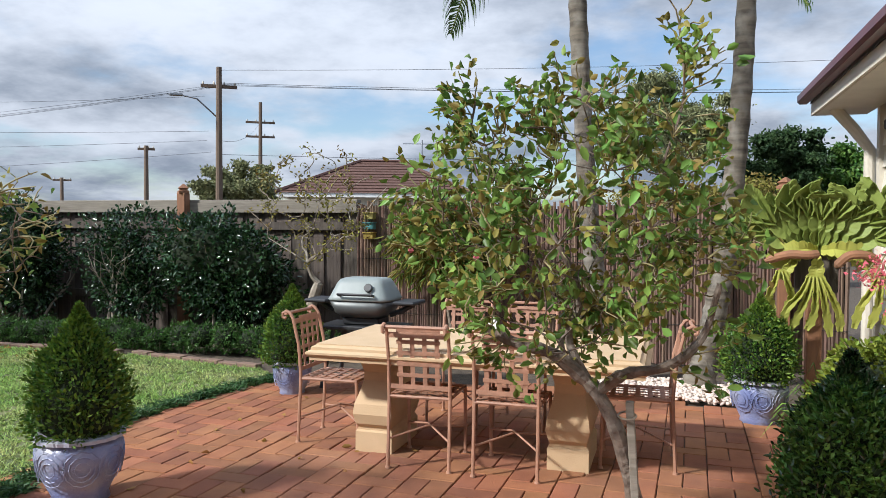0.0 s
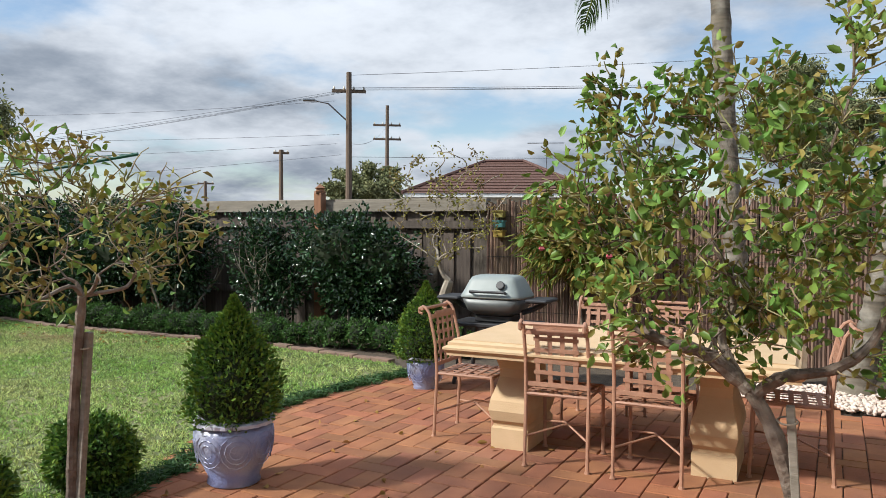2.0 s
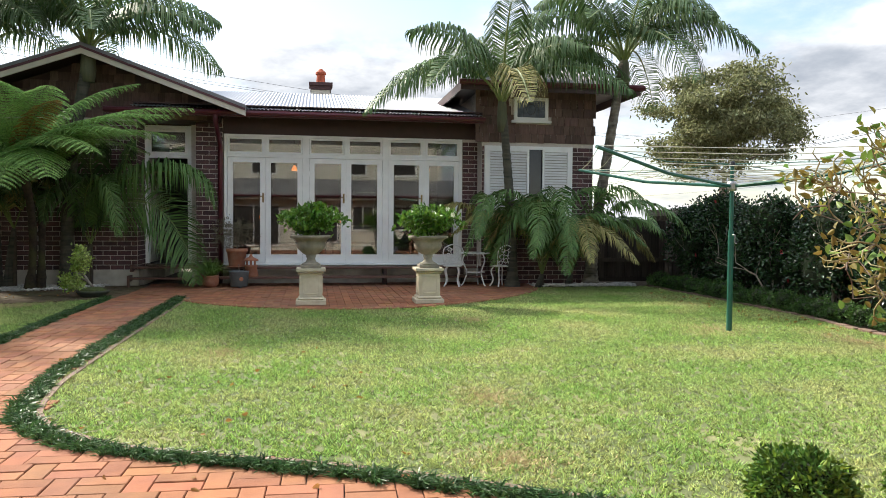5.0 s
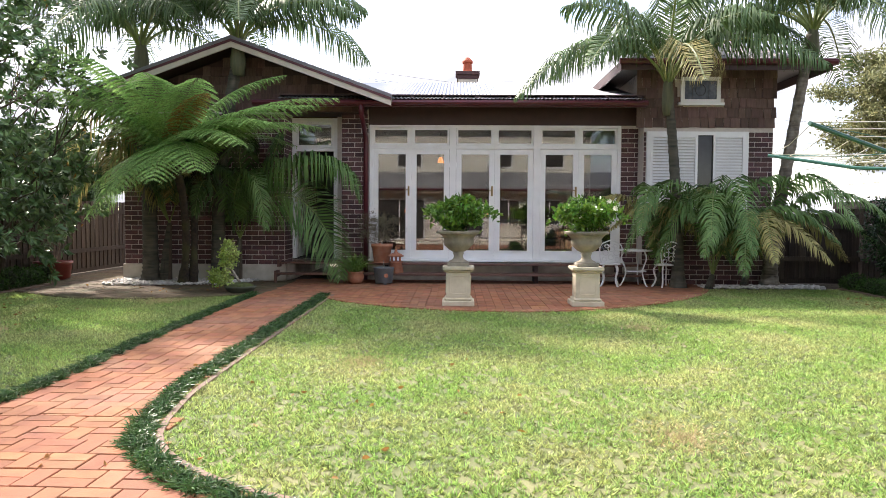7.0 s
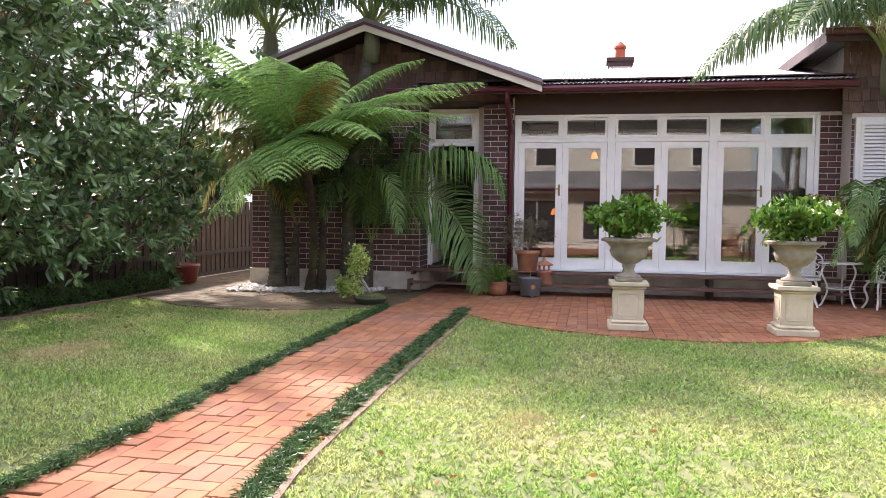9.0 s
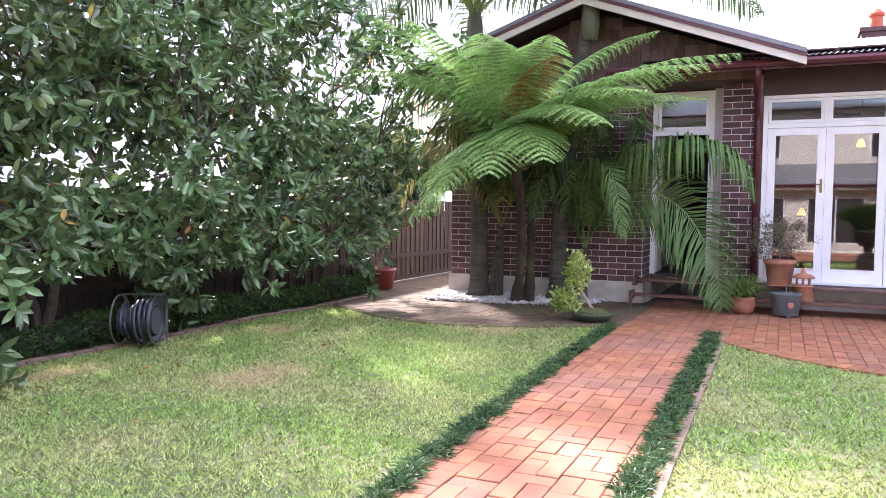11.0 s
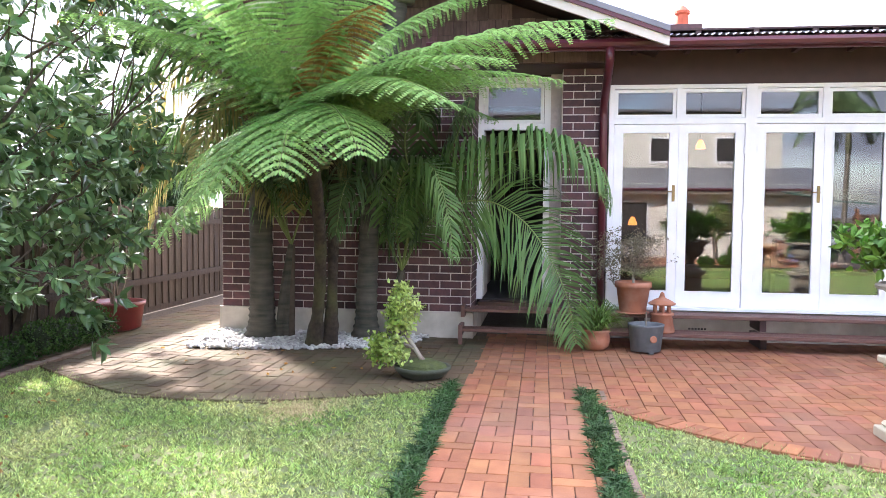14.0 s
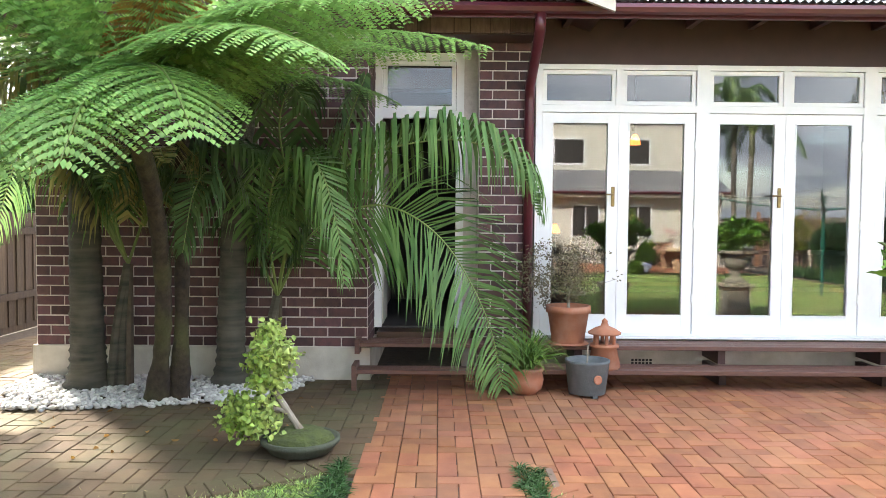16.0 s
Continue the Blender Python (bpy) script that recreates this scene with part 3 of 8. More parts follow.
# back door
door_1 = thing("door_1", "open back door with a white frame and a transom window", "door", kind="structure")
bm = bmesh.new()
x = -17.22
box(bm, x - 0.1, -3.60, 0.42, x, -3.52, 3.32)
box(bm, x - 0.1, -2.74, 0.42, x, -2.66, 3.32)
box(bm, x - 0.1, -3.52, 3.24, x - 0.003, -2.74, 3.32)
box(bm, x - 0.1, -3.52, 2.64, x - 0.003, -2.74, 2.72)
part("door_frame", bm, M["white"], door_1)
pane_frame(door_1, "transom_window", -3.515, -2.745, 2.725, 3.235, x - 0.02, 0.04, 0.045)
glass_pane(door_1, -3.47, -2.79, 2.77, 3.19, x - 0.04, "transom_pane")
part("door_leaf", bx(-18.0, -3.55, 0.44, -17.33, -3.51, 2.62), M["cream"], door_1)
jamb = tagged(finish("wall_jamb", bx(-17.32, -2.66, 0.0, -17.22, -2.52, 3.5), None, M["mortar"]), "brick reveal beside the back door", "wall", kind="structure")
# darkness of the unlit hall is put into near-black surfaces
hall = thing("hall_shell", "dark hallway behind the open back door", "room", kind="structure")
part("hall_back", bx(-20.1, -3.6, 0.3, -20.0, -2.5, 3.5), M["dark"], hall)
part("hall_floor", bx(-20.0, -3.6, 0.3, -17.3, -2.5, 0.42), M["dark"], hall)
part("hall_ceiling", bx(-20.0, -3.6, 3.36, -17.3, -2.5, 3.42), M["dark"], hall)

# upper wing
upper = tagged(finish("wall_upper_wing", bx(-21.5, 3.45, 0.0, RX, 5.95, 4.2), None, M["mortar"]), "brick and shingle wall of the taller wing", "wall", kind="structure")


def hip_roof():
    r = thing("hip_roof", "grey corrugated hipped roof with dark red gutters", "roof", kind="structure")
    x0, x1, y0, y1, ze, zp = -22.0, -15.75, 2.85, 6.75, 4.22, 5.15
    ym = (y0 + y1) / 2
    ridge = [(x1 - 2.1, ym, zp), (x0, ym, zp)]
    bm = bmesh.new()
    v = [bm.verts.new(p) for p in ((x1, y0, ze), (x1, y1, ze), (x0, y1, ze), (x0, y0, ze), ridge[0], ridge[1])]
    for f in ((0, 1, 4), (1, 2, 5, 4), (3, 0, 4, 5), (2, 3, 5), (3, 2, 1, 0)):
        bm.faces.new([v[i] for i in f])
    bmesh.ops.recalc_face_normals(bm, faces=bm.faces)
    part("roof_sheet", bm, M["roof"], r)
    bm = bmesh.new()
    for i in range(24):
        y = y0 + (i + 0.5) * (y1 - y0) / 24
        t = 1 - abs(y - ym) / (ym - y0)
        ring_tube(bm, [(x1, y, ze + 0.012), (x1 - 2.1 * t, y, ze + (zp - ze) * t + 0.012)], 0.02, 5)
    part("roof_ribs", bm, M["roof"], r)
    part("gutter", tube([(x1 + 0.04, y0 - 0.04, ze - 0.02), (x1 + 0.04, y1 + 0.04, ze - 0.02)], 0.06, 8), M["maroon"], r)
    part("gutter", tube([(x1 + 0.03, y1 + 0.04, ze - 0.02), (x0, y1 + 0.04, ze - 0.02)], 0.06, 8), M["maroon"], r)
    part("fascia", bx(x1 - 0.03, y0, ze - 0.17, x1 - 0.003, y1, ze - 0.003), M["brown"], r)
    for s in (y0 + 0.003, y1 - 0.035):
        part("fascia", bx(x0, s, ze - 0.17, x1 - 0.035, s + 0.03, ze - 0.003), M["brown"], r)


hip_roof()


def upper_windows():
    w = thing("window_1", "small white-framed leadlight window in the shingles", "window", kind="structure")
    pane_frame(w, "window_frame", 4.14, 4.90, 3.53, 4.03, RX + 0.07, 0.08, 0.07)
    part("window_sill", bx(RX + 0.0, 4.08, 3.48, RX + 0.13, 4.96, 3.53), M["white"], w)
    part("pane", bx(RX + 0.025, 4.21, 3.60, RX + 0.04, 4.83, 3.96), mat("leadlight_glass", (0.10, 0.12, 0.14), (0.05, 0.06, 0.08), scale=12, rough=0.15), w)
    bm = bmesh.new()
    for k in range(13):
        a = 2 * math.pi * k / 12
        ring_tube(bm, [(RX + 0.045, 4.52 + 0.1 * math.cos(a), 3.78 + 0.11 * math.sin(a)), (RX + 0.045, 4.52 + 0.1 * math.cos(a + 0.55), 3.78 + 0.11 * math.sin(a + 0.55))], 0.006, 4)
    for y in (4.36, 4.68):
        ring_tube(bm, [(RX + 0.045, y, 3.60), (RX + 0.045, y, 3.96)], 0.005, 4)
    part("lead_cames", bm, M["dark"], w)
    w2 = thing("window_2", "wide window with white louvre shutters", "window", kind="structure")
    pane_frame(w2, "window_frame", 3.50, 5.46, 1.45, 2.98, RX + 0.07, 0.08, 0.07)
    part("pane", bx(RX + 0.02, 4.45, 1.52, RX + 0.03, 4.80, 2.91), mat("dark_window", (0.02, 0.022, 0.025), rough=0.08), w2)
    for a, b in ((3.57, 4.02), (4.03, 4.48), (4.78, 5.39)):
        sh = pane_frame(w2, "shutter", a, b, 1.52, 2.91, RX + 0.085, 0.03, 0.05)
        for k in range(22):
            z = 1.58 + k * 0.058
            part("slat", bx(-0.003, a + 0.055, -0.028, 0.003, b - 0.055, 0.028, m=pose(RX + 0.065, 0, z + 0.03, 0, -35, 0)), M["white"], sh)


upper_windows()

# steps and decking in front of the doors
deck = thing("timber_step", "long reddish-brown timber step below the glazed doors", "step", kind="structure")
for i in range(3):
    part("plank", bx(-16.68 + i * 0.115, -2.02, 0.345, -16.575 + i * 0.115, 3.5, 0.385, bevel=0.004), M["deck"], deck)
for i in range(3):
    part("plank", bx(-16.40 + i * 0.115, -2.02, 0.165, -16.295 + i * 0.115, 3.5, 0.205, bevel=0.004), M["deck"], deck)
for y in (-1.6, -0.22, 1.35, 3.0):
    bm = bmesh.new()
    box(bm, -16.84, y, 0.005, -16.36, y + 0.07, 0.16)
    box(bm, -16.84, y, 0.16, -16.42, y + 0.07, 0.163)
    box(bm, -16.84, y, 0.21, -16.40, y + 0.07, 0.342)
    part("bracket", bm, M["brown"], deck)
bench = thing("door_step", "dark brown two-tread timber step below the back door", "step", kind="structure")
for x, z in ((-16.48, 0.40), (-16.36, 0.40), (-16.6, 0.40), (-16.2, 0.2), (-16.08, 0.2)):
    part("plank", bx(x - 0.055, -3.66, z - 0.035, x + 0.055, -2.42, z, bevel=0.004), M["deck"], bench)
for y in (-3.70, -2.42):
    bm = bmesh.new()
    box(bm, -16.08, y, 0.0, -16.02, y + 0.045, 0.24)
    box(bm, -16.75, y, 0.30, -16.28, y + 0.045, 0.44)
    box(bm, -16.3, y, 0.12, -16.08, y + 0.045, 0.24)
    box(bm, -16.72, y, 0.0, -16.64, y + 0.045, 0.30)
    part("side_rail", bm, M["deck"], bench)

# chimney
chimney = thing("chimney", "rendered brick chimney with a terracotta pot", "chimney", kind="structure")
part("stack", bx(-24.28, -0.18, 0.0, -23.72, 0.38, 5.28), M["cream"], chimney)
part("stack_band", bx(-24.31, -0.21, 5.285, -23.69, 0.41, 5.40), M["brick_i"], chimney)
part("stack_cap", bx(-24.35, -0.25, 5.405, -23.65, 0.45, 5.50), M["brick_i"], chimney)
part("chimney_pot", lathe([(0.17, 0), (0.14, 0.06), (0.125, 0.26), (0.16, 0.29), (0.16, 0.34), (0.05, 0.45)], 14, at=(-24.0, 0.10, 5.5)), mat("terracotta_pot_red", (0.50, 0.11, 0.05), rough=0.8), chimney)

# ---- fences ----
def paling_fence(name, label, p0, p1, height, cap=True, plinth_h=0.1, singles=120, face=1, wood=None):
    f = thing(name, label, "fence", kind="structure")
    a, b = Vector((*p0, 0)), Vector((*p1, 0))
    d = (b - a).normalized()
    side = Vector((-d.y, d.x, 0)) * face
    L_ = (b - a).length
    ang = math.atan2(d.y, d.x)
    w = 0.105
    rng = random.Random(len(name))
    me = bpy.data.meshes.new("paling")
    bm = bx(0.004, -0.009, 0, w + 0.03, 0.009, 1, bevel=0.003)
    bm.to_mesh(me); bm.free()
    me.materials.append(wood or M["fence"])
    rest = []
    sv, sf = [(0.0, -0.009, 0), (w + 0.03, -0.009, 0), (w + 0.03, 0.009, 0), (0.0, 0.009, 0), (0.0, -0.009, 1), (w + 0.03, -0.009, 1), (w + 0.03, 0.009, 1), (0.0, 0.009, 1)], [(4, 5, 6, 7), (0, 1, 5, 4), (1, 2, 6, 5), (2, 3, 7, 6), (3, 0, 4, 7)]
    n = 0
    for i in range(int(L_ / w)):
        p = a + d * (i * w) + side * (0.0 if i % 2 else 0.021)
        m = Matrix.LocRotScale((p.x, p.y, plinth_h + rng.uniform(-0.02, 0.0)), Euler((rng.uniform(-0.006, 0.006), 0, ang)), (1, 1, height - plinth_h - 0.05 + rng.uniform(-0.015, 0.015)))
        if n < singles:
            ob = new("paling", me)
            ob.parent, ob.matrix_basis = f, m
            n += 1
        else:
            rest.append(((sv, sf), m))
    if rest:
        V, F = join_pieces(rest)
        tagged(finish("palings", V, F, wood or M["fence_i"], f), kind="stuff")
    turn = Matrix.Translation(a) @ Matrix.Rotation(ang, 4, "Z")
    for z in (0.45, height - 0.35):
        part("rail", bx(0, 0.03 * face, z, L_, 0.08 * face, z + 0.09, m=turn), wood or M["fence_i"], f)
    part("plinth_board", bx(0, -0.016, 0.0, L_, 0.012, plinth_h + 0.03, m=turn), wood or M["fence_i"], f)
    if cap:
        part("cap", bx(0, -0.05, height - 0.04, L_, 0.07, height, m=turn, bevel=0.005), M["cap"], f)
        part("cap_board", bx(0, 0.072 * face, height - 0.15, L_, 0.094 * face, height - 0.035, m=turn), M["cap"], f)
    return f


fence_back = paling_fence("fence_back", "tall weathered grey paling fence with a pale cap rail", (-3.4, 8.0), (-18.0, 8.0), 1.66)
fence_side = paling_fence("fence_side", "old brown paling fence behind the shrubs", (-26, -8.6), (3, -8.6), 1.66, cap=False, wood=M["fence_shaded"])
fence_gate = paling_fence("fence_gate", "dark paling fence across the side of the house", (-16.9, 7.9), (-16.9, 6.0), 1.45, cap=False, singles=20, face=1, wood=M["fence_shaded"])


def fence_posts():
    for x, h in ((-5.62, 1.84), (-8.4, 1.8), (-2.0, 1.75), (1.02, 1.84)):
        p = thing("fence_post", "orange-brown stained timber post with a pointed cap", "post", "fence posts", "structure", at=(x, 7.86, 0))
        part("shaft", bx(-0.055, -0.055, -0.04, 0.055, 0.055, h - 0.1, bevel=0.006), M["post"], p)
        part("post_cap", lathe([(0.085, 0), (0.085, 0.025), (0.06, 0.035), (0.06, 0.05), (0.08, 0.06), (0.01, 0.11)], 4, at=(0, 0, h - 0.1)), M["post"], p)


fence_posts()


def reed_screen():
    s = thing("reed_screen", "tall screen of upright brown reeds wired to the fence", "screen", kind="structure")
    rng = random.Random(4)
    bm = bmesh.new()
    x = -3.38
    while x < 1.6:
        r = rng.uniform(0.014, 0.022)
        h = 1.62 + rng.uniform(-0.04, 0.03)
        dx = rng.uniform(-0.012, 0.012)
        ring_tube(bm, [(x, 7.93 + rng.uniform(-0.012, 0.012), 0.0), (x + dx * 0.5, 7.93, h * 0.5), (x + dx, 7.93, h)], r, 6)
        x += r * 1.75
    part("reeds", bm, M["bamboo"], s)
    # near-black sheet closes the gaps between the reeds
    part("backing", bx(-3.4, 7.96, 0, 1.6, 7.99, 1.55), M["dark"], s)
    for z in (0.4, 1.0, 1.45):
        part("wire", tube([(-3.38, 7.905, z), (1.6, 7.905, z)], 0.003, 5), M["dark"], s)


reed_screen()

# ---- neighbouring weatherboard house beside the patio ----
def side_house():
    h = thing("side_house", "cream weatherboard house with a dark red gutter and louvred windows", "house", kind="structure")
    x0 = 1.55
    core = part("wall", bx(x0 + 0.02, -7.0, 0, 7.0, 6.55, 2.62), M["board"], h)
    for i in range(16):
        z = 0.02 + i * 0.165
        bm = bmesh.new()
        v = [bm.verts.new(p) for y in (-7.0, 6.6) for p in ((x0 - 0.028, y, z), (x0 - 0.005, y, z + 0.175), (x0 + 0.02, y, z + 0.175), (x0 + 0.02, y, z))]
        bm.faces.new(v[:4]); bm.faces.new(v[4:][::-1])
        for k in range(4):
            bm.faces.new((v[k], v[k + 4], v[(k + 1) % 4 + 4], v[(k + 1) % 4]))
        bmesh.ops.recalc_face_normals(bm, faces=bm.faces)
        part("weatherboard", bm, M["board"], h)
    part("corner_board", bx(x0 - 0.05, 6.56, 0, x0 + 0.06, 6.64, 2.62), M["cream"], h)
    bm = bmesh.new()
    v = [bm.verts.new(p) for y in (-7.4, 7.0) for p in ((1.08, y, 2.40), (1.08, y, 2.47), (3.3, y, 3.35), (3.3, y, 3.28))]
    bm.faces.new(v[:4]); bm.faces.new(v[4:][::-1])
    for k in range(4):
        bm.faces.new((v[k], v[k + 4], v[(k + 1) % 4 + 4], v[(k + 1) % 4]))
    bmesh.ops.recalc_face_normals(bm, faces=bm.faces)
    part("lower_roof", bm, M["roof"], h)
    part("gutter", bx(0.98, -7.4, 2.40, 1.075, 7.02, 2.49, bevel=0.02), M["maroon"], h)
    part("eave_board", bx(1.085, -7.38, 2.30, 1.105, 6.98, 2.395), M["cream"], h)
    part("soffit", bx(1.11, -7.38, 2.30, 1.5, 6.98, 2.315), M["cream"], h)
    part("downpipe", tube([(1.2, 6.68, 2.32), (1.35, 6.70, 2.15), (1.47, 6.70, 1.98), (1.48, 6.70, 0.02)], 0.045, 10), M["cream"], h)
    part("upper_wall", bx(3.3, -7.0, 2.6, 8.0, 6.0, 5.4), M["board"], h)
    for i in range(12):
        part("weatherboard", bx(3.26, -7.0, 3.3 + i * 0.17, 3.298, 6.02, 3.455 + i * 0.17), M["board"], h)
    part("upper_roof", bx(2.8, -7.5, 5.4, 8.2, 6.5, 5.5), M["roof"], h)
    for y in (-3.0, 1.2, 3.6):
        w = pane_frame(h, "window", y, y + 1.2, 3.5, 4.5, 3.3, 0.08, 0.07)
        w.matrix_basis = pose(6.52, 0, 0) @ Matrix.Diagonal((-1, 1, 1, 1))
        part("window_glass", bx(3.235, y + 0.07, 3.57, 3.25, y + 1.13, 4.43), M["dark"], w)
        w.children[0].matrix_parent_inverse = w.matrix_basis.inverted()
    # first three windows are made up: dark panes for the shaded porch in reflections
    for y, wd, z in ((-6.4, 1.9, 0.35), (-3.9, 2.3, 0.2), (-0.9, 1.9, 0.35), (1.6, 1.0, 0.9), (3.4, 1.0, 0.9)):
        w = part("window", bx(x0 - 0.06, y, z, x0 - 0.03, y + wd, 2.05), M["white"], h)
        part("window_glass", bx(x0 - 0.075, y + 0.07, z + 0.07, x0 - 0.061, y + wd / 2 - 0.03, 1.98), M["dark"], w)
        part("window_glass", bx(x0 - 0.075, y + wd / 2 + 0.03, z + 0.07, x0 - 0.061, y + wd - 0.07, 1.98), M["dark"], w)


side_house()
tagged(finish("wall_garden_end", bx(1.5, -8.7, 0, 1.6, -7.0, 1.7), None, M["fence_i"]), "plain timber wall closing the garden", "wall", kind="structure")

for y_ in (-0.95, 2.2):
    vent = thing("air_vent", "small dark pierced air vent in the base wall", "vent", "air vents", "structure", at=(FX - 0.015, y_, 0.1))
    part("grille", bx(0, 0, 0, 0.006, 0.24, 0.075), M["plinth"], vent)
    for k_ in range(6):
        for j_ in range(2):
            part("slot", bx(0.007, 0.015 + k_ * 0.037, 0.012 + j_ * 0.032, 0.010, 0.04 + k_ * 0.037, 0.034 + j_ * 0.032), M["dark"], vent)
flood = thing("wall_light", "grey outdoor floodlight on the weatherboard wall", "light", at=(1.5, 5.9, 2.05))
part("bracket", bx(-0.02, -0.02, -0.02, 0.02, 0.02, 0.05), M["cream"], flood)
part("lamp_head", bx(-0.12, -0.05, 0.0, -0.021, 0.05, 0.07, bevel=0.01), M["dark"], flood)

# ---- plants: shared builders ----
rs = np.random.RandomState(5)
G = dict(
    box=leaf_mat("boxwood_leaf", (0.11, 0.20, 0.038), (0.055, 0.12, 0.024), rough=0.35, vary=0.5),
    boxy=leaf_mat("young_boxwood_leaf", (0.16, 0.24, 0.03), (0.10, 0.18, 0.025), rough=0.45),
    golden=leaf_mat("golden_green_leaf", (0.20, 0.24, 0.03), (0.09, 0.14, 0.02), rough=0.45, vary=0.5),
    hedge=leaf_mat("hedge_leaf", (0.075, 0.15, 0.035), (0.04, 0.09, 0.022), rough=0.35, vary=0.45),
    # fills bushes and hedges; the shade among the leaves is put into this colour
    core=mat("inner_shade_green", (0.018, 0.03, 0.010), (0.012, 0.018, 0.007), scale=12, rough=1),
    camellia=mat("camellia_leaf", (0.030, 0.068, 0.024), (0.016, 0.04, 0.014), scale=3, rough=0.22, vary=0.45, island=True, translucent=0.08, spec=0.55),
    magnolia=mat("magnolia_leaf", (0.14, 0.225, 0.09), (0.07, 0.14, 0.05), scale=3, rough=0.3, vary=0.5, island=True, translucent=0.12, spec=0.5),
    rose=leaf_mat("rose_leaf", (0.19, 0.30, 0.06), (0.10, 0.19, 0.04), rough=0.4, vary=0.45, translucent=0.3),
    rose_old=leaf_mat("yellowing_rose_leaf", (0.24, 0.25, 0.05), (0.20, 0.13, 0.04), rough=0.55, translucent=0.3),
    palm=leaf_mat("palm_leaflet", (0.10, 0.16, 0.06), (0.055, 0.105, 0.036), rough=0.5, vary=0.35, translucent=0.15),
    palm_light=leaf_mat("bright_palm_leaflet", (0.14, 0.24, 0.075), (0.095, 0.18, 0.055), rough=0.42, vary=0.3, translucent=0.25),
    palm_dry=leaf_mat("yellowed_palm_leaflet", (0.33, 0.31, 0.11), (0.25, 0.22, 0.085), rough=0.55, translucent=0.2),
    shaft=mat("green_crownshaft", (0.13, 0.135, 0.07), (0.075, 0.08, 0.045), scale=3, stretch=(6, 6, 1), rough=0.7, bump=0.3),
    rachis=mat("palm_stalk", (0.20, 0.26, 0.07), (0.14, 0.19, 0.05), scale=9, rough=0.5),
    fern=leaf_mat("tree_fern_leaf", (0.29, 0.47, 0.15), (0.20, 0.36, 0.10), rough=0.5, vary=0.3, translucent=0.5),
    fern_dry=leaf_mat("dry_fern_leaf", (0.36, 0.20, 0.06), (0.26, 0.14, 0.04), rough=0.7),
    mondo=leaf_mat("mondo_blade", (0.065, 0.135, 0.042), (0.035, 0.08, 0.026), rough=0.4, vary=0.5),
    gardenia=leaf_mat("gardenia_leaf", (0.13, 0.26, 0.035), (0.06, 0.14, 0.022), rough=0.3, vary=0.55),
    petal=mat("white_petal", (0.82, 0.80, 0.70), (0.72, 0.70, 0.58), rough=0.6, translucent=0.2),
    red=mat("red_petal", (0.55, 0.04, 0.05), (0.42, 0.03, 0.05), rough=0.6, translucent=0.2),
    pink=mat("pink_petal", (0.70, 0.16, 0.20), (0.60, 0.12, 0.16), rough=0.6, translucent=0.2),
    gum=leaf_mat("gum_leaf", (0.26, 0.27, 0.13), (0.17, 0.185, 0.085), rough=0.6, vary=0.5),
    far=leaf_mat("far_leaf", (0.05, 0.09, 0.03), (0.03, 0.06, 0.022), rough=0.7),
    jade=leaf_mat("variegated_leaf", (0.27, 0.43, 0.07), (0.50, 0.58, 0.20), rough=0.4, vary=0.4),
    grey=leaf_mat("grey_bronze_leaf", (0.22, 0.21, 0.13), (0.16, 0.13, 0.09), rough=0.6),
    stag=leaf_mat("staghorn_frond", (0.22, 0.29, 0.06), (0.32, 0.38, 0.10), rough=0.5, vary=0.2),
    stag_pale=leaf_mat("pale_staghorn_frond", (0.52, 0.52, 0.11), (0.40, 0.42, 0.09), rough=0.5, vary=0.15),
    shield=mat("dry_shield_frond", (0.30, 0.14, 0.07), (0.20, 0.10, 0.055), scale=10, rough=0.8, bump=0.3),
    bark=mat("grey_bark", (0.27, 0.22, 0.17), (0.17, 0.135, 0.10), scale=14, rough=0.9, bump=0.8, bump_scale=35, stain=(0.42, 0.40, 0.34), stain_scale=6),
    rose_bark=mat("gnarled_rose_bark", (0.17, 0.125, 0.095), (0.08, 0.058, 0.044), scale=22, rough=0.95, bump=1.0, bump_scale=45, stain=(0.33, 0.29, 0.24), stain_scale=9),
    bark_dark=mat("dark_bark", (0.10, 0.075, 0.055), (0.06, 0.045, 0.032), scale=14, rough=0.95, bump=0.9, bump_scale=30),
    palm_bark=mat("ringed_palm_bark", (0.20, 0.17, 0.13), (0.06, 0.05, 0.038), scale=2.2, stretch=(1.2, 1.2, 11), rough=0.9, bump=0.6, bump_scale=40, stain=(0.40, 0.38, 0.33), stain_scale=7),
    palm_green=mat("green_palm_trunk", (0.022, 0.026, 0.017), (0.10, 0.088, 0.062), scale=2.2, stretch=(1.0, 1.0, 9), rough=0.75, bump=0.6, stain=(0.13, 0.115, 0.085), stain_scale=5),
    fern_bark=mat("fibrous_fern_trunk", (0.022, 0.016, 0.012), (0.06, 0.042, 0.026), scale=18, rough=1.0, bump=1.0, bump_scale=45, stain=(0.10, 0.105, 0.032), stain_scale=2.5),
    twig=mat("green_twig", (0.22, 0.24, 0.08), (0.20, 0.13, 0.07), scale=10, rough=0.7),
)


